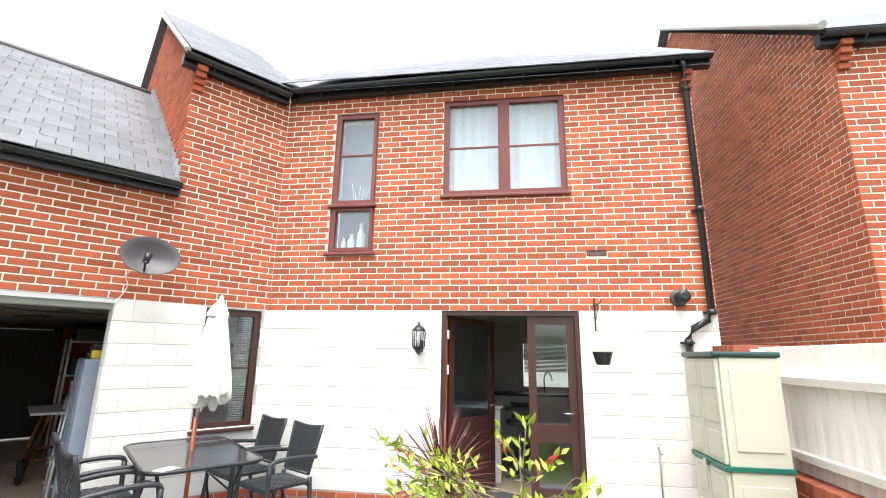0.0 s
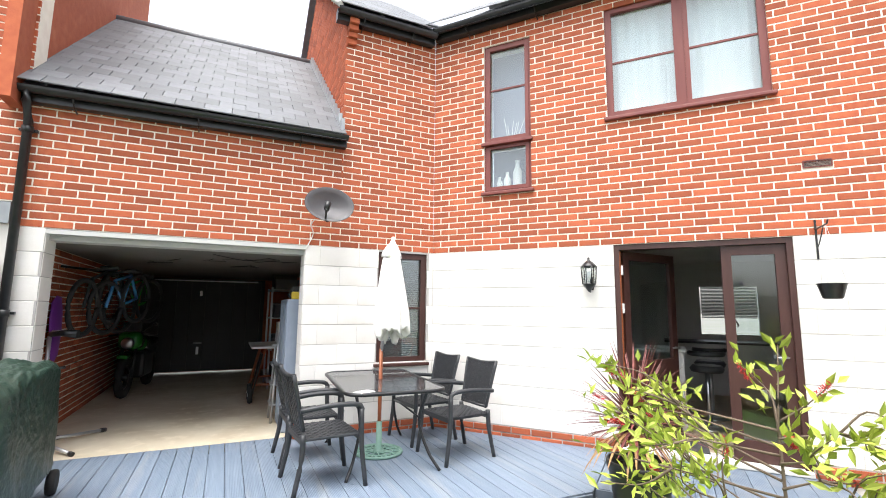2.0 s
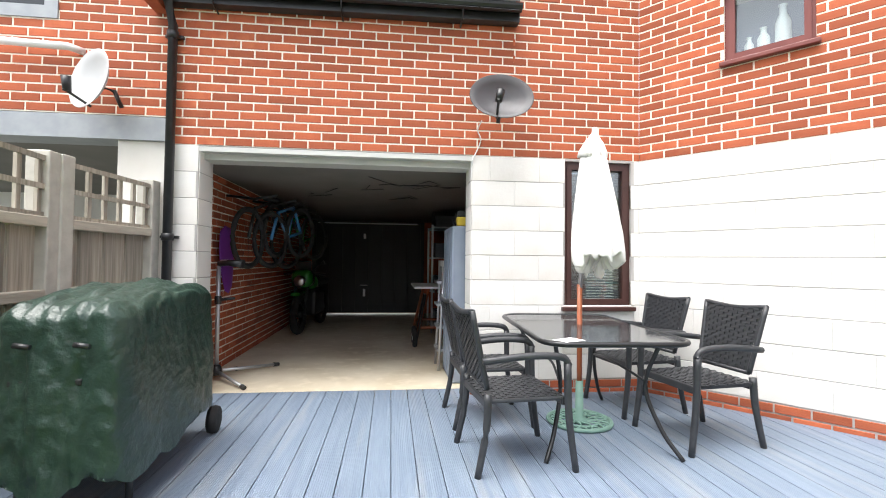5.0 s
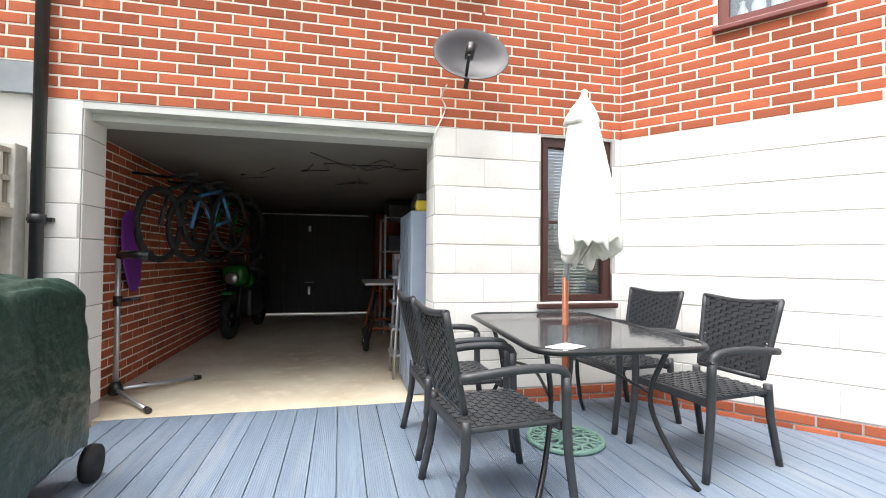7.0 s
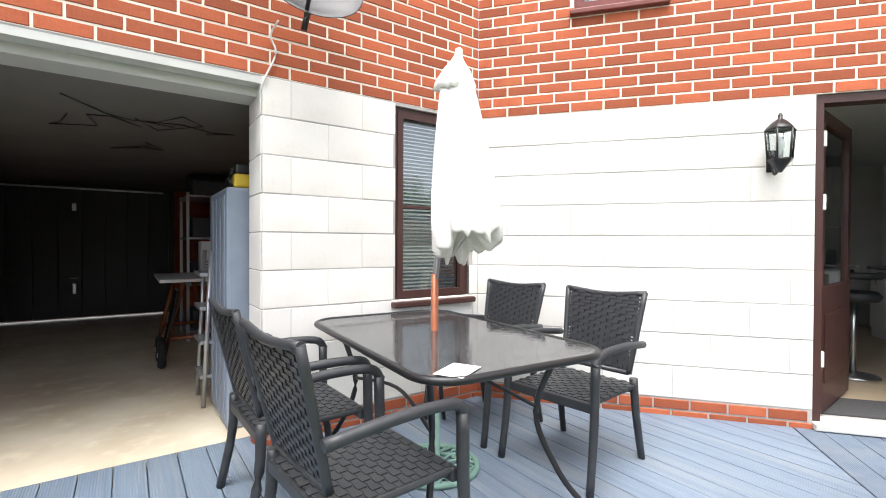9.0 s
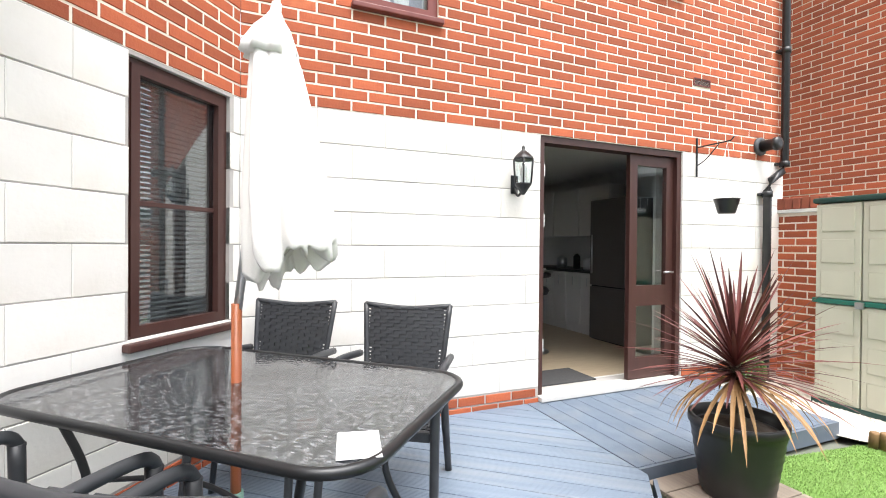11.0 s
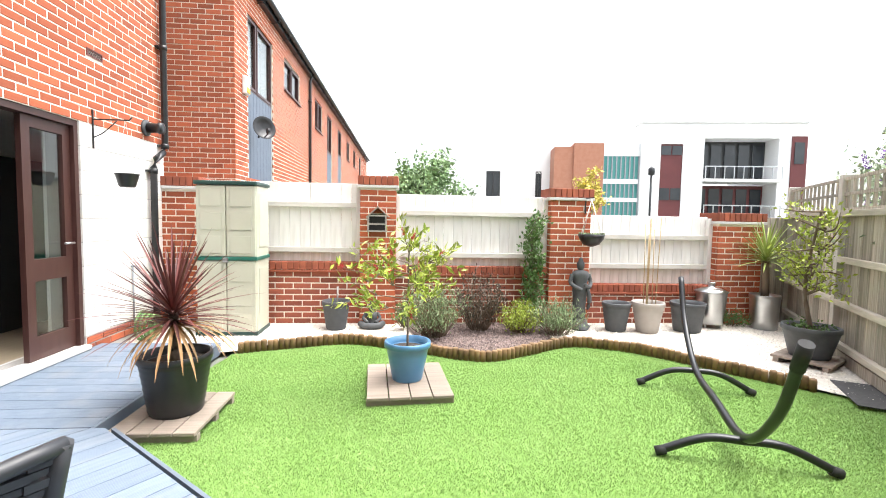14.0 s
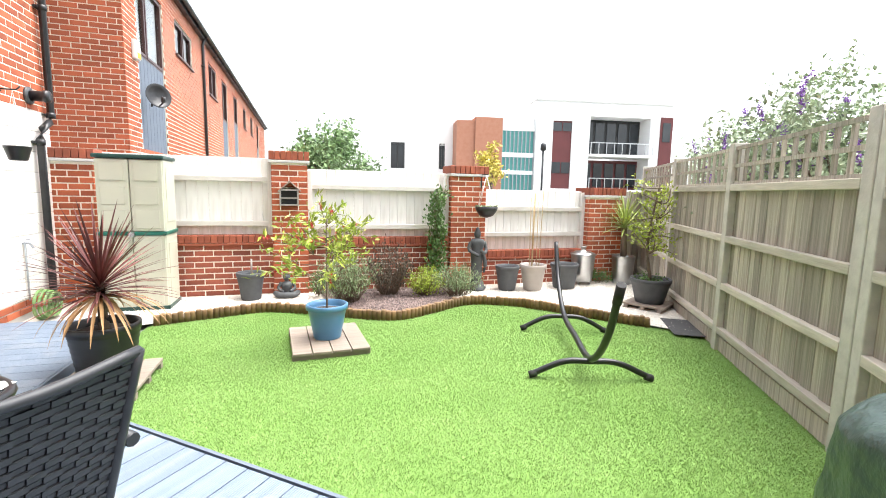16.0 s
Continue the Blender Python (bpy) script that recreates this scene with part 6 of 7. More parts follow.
def shrub(name, m, label, stems, tips, leaf_n, length, width, mat, spread, trunk_r=0.012, flowers=0, flower_mat=None, category="shrub", up=0.4):
    """Woody stems that fork, with leaves clustered round the shoots."""
    sb = thing(name, m, label, category)
    wood, bm, fl = BM(), BM(), BM()
    for i, (base, mid, top) in enumerate(stems):
        pts = curve_points([base, mid, top], 5)
        r = trunk_r * (0.5 if i else 1.0)
        part("branch" if i else "stem", tube(BM(), pts, [r * (1 - 0.6 * k / (len(pts) - 1)) for k in range(len(pts))], 7), bark_mat, sb)
    for p, q in tips:
        p, q = Vector(p), Vector(q)
        pts = curve_points([p, (p + q) / 2 + rnd(0.03), q], 4)
        tube(wood, pts, [trunk_r * 0.45 * (1 - 0.7 * k / (len(pts) - 1)) for k in range(len(pts))], 5)
        for k in range(leaf_n):
            t = random.uniform(0.25, 1.05)
            c = p.lerp(q, t) + rnd(spread)
            d = (q - p).normalized() * 0.6 + rnd(0.7) + Vector((0, 0, up))
            leaflet(bm, c, d, length * random.uniform(0.7, 1.25), width)
        if flowers and random.random() < flowers:
            d = (q - p).normalized()
            for k in range(70):
                leaflet(fl, q - d * random.uniform(0, 0.07), rnd(1), 0.02, 0.002)
    tagged(part("twig", wood, bark_mat, sb), kind="stuff")
    part("crown", bm, mat, sb)
    if fl.faces:
        part("flower_spike", fl, flower_mat, sb)
    else:
        fl.free()
    return sb


random.seed(5)
tips, stems = [], [((0, 0, 0), (0.01, 0, 0.35), (0, 0, 0.85))]
for k in range(17):
    a = radians(170 if k % 3 else -60) + random.uniform(-0.75, 0.75)
    r = random.uniform(0.35, 0.66) if k % 3 else random.uniform(0.2, 0.34)
    z0 = 0.3 + 0.5 * k / 17
    tip = Vector((r * math.cos(a), r * math.sin(a), z0 + random.uniform(-0.02, 0.24)))
    knee = Vector((tip.x * 0.55, tip.y * 0.55, z0 + 0.06))
    stems.append(((0, 0, z0), knee * 0.6 + Vector((0, 0, z0 * 0.4)), knee))
    for j in range(3):
        tips.append((knee, tip + rnd(0.07)))
tips += [((0, 0, 0.75), (0.03, 0.05, 1.08)), ((0, 0, 0.8), (-0.1, 0.06, 1.0)), ((0, 0, 0.8), (0.16, -0.05, 0.96))]
shrub("bottlebrush", at_uv(2.97, 2.98, 0.32), "young lime-green bottlebrush tree with red flower spikes", stems, tips, 15, 0.066, 0.0125, leaf_mat, 0.018, 0.011, 0.3, red_flower_mat, "tree")

# planted bed
def bush(u, v, r, h, mat, label, n, length, width, up=0.8, z=0.05):
    tips = []
    for k in range(n):
        a, q = random.uniform(0, math.tau), r * math.sqrt(random.random())
        tips.append(((q * 0.3 * math.cos(a), q * 0.3 * math.sin(a), 0.02), (q * math.cos(a), q * math.sin(a), h * (1 - 0.45 * (q / r) ** 2) * random.uniform(0.75, 1.1))))
    return shrub("shrub", at_uv(u, v, z), label, [((0, 0, 0), (0.01, 0, h * 0.3), (0, 0, h * 0.6))], tips, 16, length, width, mat, 0.03, 0.01, up=up)


bush(4.35, 3.3, 0.42, 0.62, grey_leaf_mat, "soft grey-green shrub in the planting bed", 120, 0.05, 0.007)
bush(4.66, 3.85, 0.36, 0.72, dark_leaf_mat, "dark bronze-leaved shrub against the wall", 90, 0.042, 0.009)
bush(4.55, 4.32, 0.3, 0.36, leaf_mat, "low bright green shrub in the planting bed", 75, 0.04, 0.009)
bush(4.42, 4.74, 0.36, 0.42, grey_leaf_mat, "low grey-green lavender clump by the edging", 110, 0.06, 0.005)
bush(4.8, 2.95, 0.16, 0.3, green_leaf_mat, "small green shrub at the foot of the pier", 25, 0.04, 0.008)
bush(4.95, 7.35, 0.2, 0.22, green_leaf_mat, "ground ivy at the foot of the pier", 20, 0.035, 0.01, z=0.03)
tips = [((0.02 * math.sin(k), random.uniform(-0.06, 0.06), 0.1 + 1.2 * k / 60), (random.uniform(-0.17, 0.17), random.uniform(-0.12, 0.08), 0.18 + 1.28 * k / 60)) for k in range(60)]
shrub("climbing_ivy", at_uv(4.98, 4.58, 0.03), "tall dark green climber against the white panel", [((0, 0, 0), (0.03, 0, 0.7), (0, 0, 1.3))], tips, 22, 0.06, 0.018, green_leaf_mat, 0.05, 0.012)

# pots and ornaments along the wall
pa = pot("plant_pot", at_uv(4.86, 2.12, 0.03), 0.115, 0.16, 0.35, grey_pot_mat, "ribbed grey pot by the brick wall", ridges=True, group="pots along the wall")
part("garden_fork_handle", tube(BM(), [(0.1, 0.0, 0.3), (0.13, 0.0, 0.5)], 0.012, 8), taupe_pot_mat, pa, "trowel handle")
pot("plant_pot", at_uv(4.75, 5.62, 0.03), 0.12, 0.165, 0.36, grey_pot_mat, "ribbed grey pot by the brick wall", ridges=True, group="pots along the wall")
pc = pot("plant_pot", at_uv(4.68, 6.0, 0.03), 0.13, 0.185, 0.38, taupe_pot_mat, "taupe pot with tall bamboo canes", group="pots along the wall")
for k in range(6):
    x, y = random.uniform(-0.09, 0.09), random.uniform(-0.09, 0.09)
    part("cane", tube(BM(), [(x, y, 0.25), (x * 1.3 + random.uniform(-0.03, 0.03), y, random.uniform(1.2, 1.45))], 0.006, 6), cane_mat, pc, "bamboo cane")
pot("plant_pot", at_uv(4.72, 6.55, 0.03), 0.16, 0.2, 0.37, grey_pot_mat, "wide dark grey pot by the brick wall", group="pots along the wall")
bn = thing("galvanised_bin", at_uv(4.92, 7.0, 0.03), "small galvanised steel incinerator bin with a lid", "bin")
part("body", lathe(BM(), [(0.13, 0.05), (0.15, 0.06), (0.17, 0.25), (0.185, 0.46), (0.19, 0.47), (0.18, 0.47)], 28), steel_mat, bn)
part("lid", lathe(BM(), [(0.2, 0.47), (0.2, 0.485), (0.12, 0.52), (0.04, 0.535), (0.04, 0.58), (0.05, 0.6), (0.001, 0.6)], 28), steel_mat, bn)
for k in range(3):
    a = k * math.tau / 3
    part("leg", tube(BM(), [(0.12 * math.cos(a), 0.12 * math.sin(a), 0), (0.12 * math.cos(a), 0.12 * math.sin(a), 0.08)], 0.015, 6), steel_mat, bn)
mp = pot("plant_pot", at_uv(4.85, 7.7, 0.03), 0.155, 0.175, 0.45, steel_mat, "tall brushed steel planter", rim=0.004)
yc = thing("spiky_palm", at_uv(4.85, 7.7, 0.42), "yellow-green spiky cordyline in the steel planter", "plant")
part("trunk", tube(BM(), [(0, 0, 0), (0.02, 0, 0.5)], [0.05, 0.04], 10), bark_mat, yc)
bm = BM()
for k in range(90):
    a, e = k * 2.39996, -0.1 + 1.45 * (k / 90) ** 0.9
    strap(bm, (0.02, 0, 0.48 + 0.08 * k / 90), (math.cos(a) * math.cos(e), math.sin(a) * math.cos(e), math.sin(e)), random.uniform(0.4, 0.58), 0.018, 0.09)
part("crown", bm, material("yellow_green_leaf", (0.3, 0.38, 0.1), 0.5, second=(0.4, 0.45, 0.16), scale=4, island=0.3), yc)
deck_tile(at_uv(3.42, 7.0, 0.025, -60), 0.5, 0.5, "dark weathered board under the tree pot")
pot("plant_pot", at_uv(3.42, 7.0, 0.095), 0.17, 0.235, 0.31, grey_pot_mat, "wide dark grey pot with a small tree", group="pots along the wall")
random.seed(9)
tips = []
for k in range(34):
    z = random.uniform(0.35, 1.2)
    a = random.uniform(0, math.tau)
    tips.append(((0.05 * math.sin(4 * z), 0.04 * math.cos(3 * z), z), (0.05 * math.sin(4 * z) + random.uniform(0.15, 0.4) * math.cos(a), random.uniform(0.1, 0.36) * math.sin(a), z + random.uniform(-0.05, 0.28))))
shrub("potted_tree", at_uv(3.42, 7.0, 0.34), "small crooked lime-leaved tree in a grey pot", [((0, 0, 0), (0.07, 0.03, 0.5), (-0.03, 0.0, 1.25))], tips, 24, 0.05, 0.014, leaf_mat, 0.04, 0.024, category="tree")
tips = [((0, 0, 0), (0.16 * math.cos(k), 0.16 * math.sin(k), 0.07)) for k in range(14)]
shrub("ground_cover", at_uv(3.42, 7.0, 0.34), "green weeds round the foot of the potted tree", [((0, 0, 0), (0, 0, 0.03), (0, 0, 0.05))], tips, 10, 0.04, 0.012, green_leaf_mat, 0.03, 0.004)
tagged(part("weed_membrane", box(BM(), -0.32, 0.32, -0.2, 0.2, 0.0, 0.006), mat_mat, at=at_uv(2.55, 6.75, 0.03, -30)), "dark weed membrane lying bare beside pale gravel", "membrane")

# statues
bm = BM()
tube(bm, curve_points([(-0.17, 0.03, 0.06), (-0.1, -0.1, 0.05), (0.1, -0.1, 0.05), (0.17, 0.03, 0.06)], 6), 0.05, 10)
tube(bm, [(-0.15, 0.02, 0.03), (0.15, 0.02, 0.03)], 0.05, 10)
tube(bm, curve_points([(0, 0.03, 0.02), (0, 0.03, 0.13), (0, 0.02, 0.22), (0, 0.02, 0.265)], 5), [0.1, 0.098, 0.09, 0.086, 0.083, 0.083, 0.085, 0.088, 0.09, 0.09, 0.085, 0.078, 0.066, 0.05, 0.035, 0.03], 14)
for sx in (-1, 1):
    tube(bm, curve_points([(sx * 0.08, 0.02, 0.24), (sx * 0.125, 0.0, 0.15), (sx * 0.06, -0.09, 0.1)], 5), 0.026, 8)
lathe(bm, [(0.028, 0.26), (0.034, 0.275), (0.052, 0.3), (0.056, 0.33), (0.048, 0.365), (0.026, 0.385), (0.026, 0.4), (0.016, 0.415), (0.001, 0.42)], 16, (0, 0.01))
tagged(part("buddha_statue", bm, stone_mat, smooth=True, at=at_uv(4.9, 2.55, 0.03, -90) @ Matrix.Scale(0.8, 4)), "small dark stone seated figure by the pier", "statue")
bm = BM()
lathe(bm, [(0.17, 0.0), (0.18, 0.03), (0.13, 0.07), (0.12, 0.12), (0.07, 0.16)], 14, wobble=lambda a, z: 1 + 0.16 * math.sin(3 * a + 9 * z) + 0.1 * math.sin(7 * a))
lathe(bm, [(0.085, 0.1), (0.082, 0.3), (0.09, 0.5), (0.1, 0.6), (0.085, 0.68), (0.1, 0.76), (0.115, 0.82), (0.09, 0.865), (0.04, 0.885), (0.034, 0.9)], 20, wobble=lambda a, z: 1 + 0.16 * math.cos(2 * a) + 0.05 * math.sin(9 * a + 6 * z))
lathe(bm, [(0.034, 0.885), (0.05, 0.91), (0.06, 0.95), (0.054, 0.99), (0.036, 1.02), (0.034, 1.04), (0.02, 1.065), (0.001, 1.075)], 16)
for sx in (-1, 1):
    tube(bm, curve_points([(sx * 0.125, 0.0, 0.82), (sx * 0.155, -0.02, 0.7), (sx * 0.1, -0.1, 0.64), (sx * 0.02, -0.13, 0.68 if sx > 0 else 0.6)], 5), 0.03, 8)
tube(bm, curve_points([(0.08, -0.1, 0.62), (0.12, -0.09, 0.45), (0.1, -0.07, 0.3)], 4), [0.03, 0.028, 0.03, 0.034, 0.036, 0.034, 0.03, 0.024, 0.016], 8)
tagged(part("standing_statue", bm, stone_mat, smooth=True, at=at_uv(4.86, 5.18, 0.03, -90) @ Matrix.Scale(0.85, 4)), "tall dark stone standing figure by the pier", "statue")

# bird house and hanging basket on the piers
bh = thing("bird_house", BACK @ pose(2.6, -0.07, 1.22), "small dark wooden bird feeder house on the pier", "bird house")
part("back", box(BM(), -0.11, 0.11, -0.015, 0.0, 0.0, 0.22, 0.002), dark_mat, bh)
part("floor", box(BM(), -0.12, 0.12, -0.12, -0.0, 0.0, 0.02, 0.003), dark_mat, bh)
for s in (-1, 1):
    part("roof_board", box(BM(), -0.005, 0.19, -0.14, 0.0, 0.0, 0.014, 0.002), pallet_mat, bh, at=pose(s * 0.0, 0, 0.31, 0, 42 if s > 0 else 138, 0))
    part("post", box(BM(), s * 0.1 - 0.01, s * 0.1 + 0.01, -0.12, -0.1, 0.02, 0.2), dark_mat, bh)
part("front_frame", core(BM(), -0.118, 0.118, 0.0, 0.21, -0.134, -0.121, [(-0.1, 0.1, 0.018, 0.088), (-0.1, 0.1, 0.106, 0.192)]), taupe_pot_mat, bh, "pale wooden front frame")
hk = thing("basket_hook", BACK @ pose(5.3, -0.07, 1.5), "black iron bracket on the brick pier", "bracket")
part("wall_bar", box(BM(), -0.008, 0.008, -0.012, 0, 0, 0.24), black_mat, hk)
part("arm", tube(BM(), [(0, -0.01, 0.2), (0, -0.26, 0.2)], 0.007, 6), black_mat, hk)
hg = thing("hanging_basket", BACK @ pose(5.3, -0.3, 1.08), "black hanging basket with trailing leaves", "hanging basket")
part("bowl", lathe(BM(), [(0.02, 0), (0.1, 0.03), (0.15, 0.1), (0.17, 0.16), (0.16, 0.16), (0.001, 0.1)], 28), black_mat, hg)
for k in range(4):
    a = k * math.tau / 4 + 0.3
    part("cord", tube(BM(), [(0.16 * math.cos(a), 0.16 * math.sin(a), 0.16), (0, 0.03, 0.6)], 0.004, 5), canvas_mat, hg)
bm = BM()
for k in range(120):
    a = random.uniform(0, math.tau)
    leaflet(bm, (0.12 * math.cos(a), 0.12 * math.sin(a), 0.15), (math.cos(a), math.sin(a), random.uniform(-0.2, 1)), 0.05, 0.012)
part("leaves", bm, grey_leaf_mat, hg)

# hammock chair stand
hs = thing("hammock_stand", pose(0, 0, 0), "curved dark steel hammock stand without its hammock", "hammock stand")
M1, M2 = Vector((-2.78, -4.375, 0.17)), Vector((-2.42, -5.56, 0.19))
ax = (M2 - M1).normalized()
part("beam", tube(BM(), curve_points([M1 - ax * 0.66 + Vector((0.0, 0, 0.72)), M1 - ax * 0.42 + Vector((0, 0, 0.3)), M1, M1.lerp(M2, 0.5) - Vector((0, 0, 0.02)), M2, M2 + ax * 0.5 + Vector((0, 0, 0.28)), M2 + ax * 0.78 + Vector((0, 0, 0.66))], 8), 0.026, 12), metal_mat, hs)
for c, e0, e1 in ((M1, (-2.35, -4.21, 0.03), (-3.23, -4.54, 0.03)), (M2, (-2.01, -5.41, 0.03), (-2.83, -5.71, 0.03))):
    lg = part("foot_arc", tube(BM(), curve_points([e0, Vector(e0).lerp(c, 0.55) + Vector((0, 0, 0.035)), c - Vector((0, 0, 0.02)), Vector(e1).lerp(c, 0.55) + Vector((0, 0, 0.035)), e1], 6), 0.024, 12), metal_mat, hs)
    for e in (e0, e1):
        d = (Vector(e) - c).normalized()
        part("end_cap", tube(BM(), [Vector(e) - d * 0.05, Vector(e) + d * 0.01], 0.029, 10), rubber_mat, lg, "black rubber foot")
part("tip_sleeve", tube(BM(), [M1 - ax * 0.6 + Vector((0, 0, 0.6)), M1 - ax * 0.67 + Vector((0, 0, 0.735))], 0.031, 12), rubber_mat, hs)

# small hose pot by the wall
hp = thing("hose_reel", at_uv(4.35, 0.22, 0.03), "green coiled garden hose on the gravel", "hose")
bm = BM()
for k in range(4):
    tube(bm, [((0.12 + 0.01 * k) * math.cos(a), 0.04 * k - 0.05, 0.16 + (0.12 + 0.01 * k) * math.sin(a)) for a in [i * math.tau / 20 for i in range(21)]], 0.016, 8)
part("coil", bm, material("hose_green", (0.1, 0.22, 0.05), 0.5, second=(0.3, 0.36, 0.2), scale=25), hp)


# ---- beyond the garden ----
HD = Vector((0.489, -0.8724)).normalized()
FAR = 42.0
C0 = Vector((-2.9, -1.1)) + HD * FAR
FARM = pose(C0.x, C0.y, 0, 0, 0, math.degrees(math.atan2(HD.y, HD.x)) - 90)
K = FAR / 812


def fx(x):
    return (x - 784) * K


def fz(y):
    return 1.4 + (351 - y) * K


# orange brick with its overexposure put into a paler colour
overexposed_brick_mat = material("overexposed_brick", (0.42, 0.2, 0.13), 0.9, second=(0.36, 0.15, 0.09), scale=3)
fb = thing("apartment_block", FARM, "white rendered modern apartment block with balconies", "apartment building")
part("wall", core(BM(), fx(1048), fx(1310), 0, fz(184), 0, 8, [(fx(1150), fx(1268), fz(340), fz(208)), (fx(1080), fx(1116), fz(340), fz(218))]), render_mat, fb, "white render")
part("wall", core(BM(), fx(690), fx(905), 0, fz(215), 3, 8, [(fx(788), fx(814), fz(308), fz(260)), (fx(879), fx(890), fz(308), fz(264))]), render_mat, fb, "white render")
part("roof", box(BM(), fx(1047), fx(1312), -0.06, 8, fz(184), fz(181)), pale_mat, fb)
part("brick_wall", box(BM(), fx(905), fx(988), 0.5, 8, 0, fz(222)), overexposed_brick_mat, fb, "orange brick wall")
part("brick_wall", box(BM(), fx(938), fx(988), 0.3, 8, 0, fz(216)), overexposed_brick_mat, fb, "orange brick wall")
part("glazed_stair", box(BM(), fx(988), fx(1047), 0.4, 8, 0, fz(238)), teal_mat, fb, "teal glazed stairwell")
part("stair_render", box(BM(), fx(988), fx(1048), 0.35, 7.9, fz(238), fz(216)), render_mat, fb, "white render")
for y0, y1 in ((285, 277), (316, 309)):
    part("floor_band", box(BM(), fx(988), fx(1047), 0.3, 0.5, fz(y0), fz(y1)), render_mat, fb, "white band")
for k in range(9):
    x = fx(988) + (fx(1047) - fx(988)) * k / 8
    part("mullion", box(BM(), x - 0.05, x + 0.05, 0.32, 0.4, 0, fz(238)), lead_mat, fb)
part("maroon_panel", box(BM(), fx(1079), fx(1117), 0.1, 0.3, 0, fz(218)), maroon_mat, fb, "maroon cladding")
for y0, y1 in ((236, 221), (312, 292)):
    for q in (0, 1):
        w = part("window", box(BM(), fx(1081 + q * 18), fx(1097 + q * 18), 0.05, 0.12, fz(y0), fz(y1)), dark_glass_mat, fb, "dark window")
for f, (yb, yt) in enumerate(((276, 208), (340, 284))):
    # upper recess back is near-black, the balcony's shade put into its colour
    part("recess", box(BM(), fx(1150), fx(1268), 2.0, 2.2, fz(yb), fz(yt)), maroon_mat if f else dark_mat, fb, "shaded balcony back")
    for k in range(5):
        x0 = fx(1152 + k * 23)
        part("window", box(BM(), x0 + 0.15, x0 + 1.05, 1.9, 1.98, fz(yb) + 0.3, fz(yt) - 0.3), dark_glass_mat, fb, "dark balcony door")
    part("balcony_slab", box(BM(), fx(1148), fx(1270), -0.6, 2.0, fz(yb) - 0.25, fz(yb)), render_mat, fb, "white slab")
    part("balcony_rail", box(BM(), fx(1148), fx(1270), -0.6, -0.55, fz(yb) + 1.0, fz(yb) + 1.08), steel_mat, fb)
    for k in range(9):
        x = fx(1149) + (fx(1269) - fx(1149)) * k / 8
        part("baluster", box(BM(), x - 0.03, x + 0.03, -0.6, -0.54, fz(yb), fz(yb) + 1.05), steel_mat, fb)
part("maroon_panel", box(BM(), fx(1287), fx(1311), -0.1, 0.0, 0, fz(205)), maroon_mat, fb, "maroon cladding")
part("window", box(BM(), fx(1291), fx(1306), -0.16, -0.08, fz(250), fz(215)), dark_glass_mat, fb, "dark window")
for x0, x1 in ((788, 814), (879, 890)):
    part("window", box(BM(), fx(x0), fx(x1), 3.1, 3.2, fz(308), fz(260)), dark_glass_mat, fb, "dark window")
    part("window_frame", core(BM(), fx(x0), fx(x1), fz(308), fz(260), 3.0, 3.1, [(fx(x0) + 0.12, (fx(x0) + fx(x1)) / 2 - 0.05, fz(306), fz(263)), ((fx(x0) + fx(x1)) / 2 + 0.05, fx(x1) - 0.12, fz(306), fz(263))]), dark_mat, fb)
sl = thing("street_lamp", FARM @ pose(fx(1064) * 0.5, -21, 0), "slim dark street lamp behind the garden", "street lamp")
part("pole", tube(BM(), [(0, 0, 0), (0, 0, 3.45)], 0.05, 8), black_mat, sl)
part("lantern", lathe(BM(), [(0.05, 3.45), (0.14, 3.5), (0.14, 3.75), (0.02, 3.85)], 10), black_mat, sl)


def tree(m, h, r, mat, label, n, leaf=0.28, flowers=0):
    """Trunk, limbs and a ragged crown of many leaves."""
    tr = thing("tree", m, label, "tree")
    wood, bm, fl = BM(), BM(), BM()
    tube(wood, curve_points([(0, 0, 0), (0.1, 0.05, h * 0.3), (0, 0, h * 0.6)], 5), [0.05 * h * (1 - 0.06 * k) * 0.5 for k in range(11)], 8)
    for k in range(16):
        a, e = random.uniform(0, math.tau), random.uniform(0.1, 1.3)
        q = Vector((math.cos(a) * math.cos(e) * r, math.sin(a) * math.cos(e) * r, h * 0.5 + math.sin(e) * h * 0.45)) * random.uniform(0.75, 1.05)
        tube(wood, curve_points([(0, 0, h * 0.35), q * 0.5 + Vector((0, 0, h * 0.2)), q], 4), [0.012 * h * (1 - 0.1 * j) for j in range(9)], 6)
        for c in range(4):
            cc = q + rnd(r * 0.22)
            for j in range(n):
                leaflet(bm, cc + rnd(r * 0.16), rnd(1), leaf * random.uniform(0.6, 1.2), leaf * 0.28)
            if flowers and random.random() < flowers:
                d = (q.normalized() + rnd(0.4) + Vector((0, 0, 0.3))).normalized()
                for j in range(110):
                    leaflet(fl, cc + d * (0.1 + random.uniform(0, 0.22)) + rnd(0.012), rnd(1), 0.03, 0.008)
    part("trunk", wood, bark_mat, tr)
    part("crown", bm, mat, tr)
    if fl.faces:
        part("flower_spike", fl, purple_flower_mat, tr, "purple flower spikes")
    else:
        fl.free()


random.seed(21)
street_leaf_mat = material("street_tree_leaf", (0.16, 0.26, 0.1), 0.55, second=(0.27, 0.37, 0.2), scale=3, island=0.4)
tree(FARM @ pose(fx(683) * 0.62, -16, 0), 4.5, 1.9, street_leaf_mat, "rounded green street tree beyond the wall", 60)
tree(FARM @ pose(fx(640) * 0.6, -15, 0), 4.2, 1.5, street_leaf_mat, "rounded green street tree beyond the wall", 50)
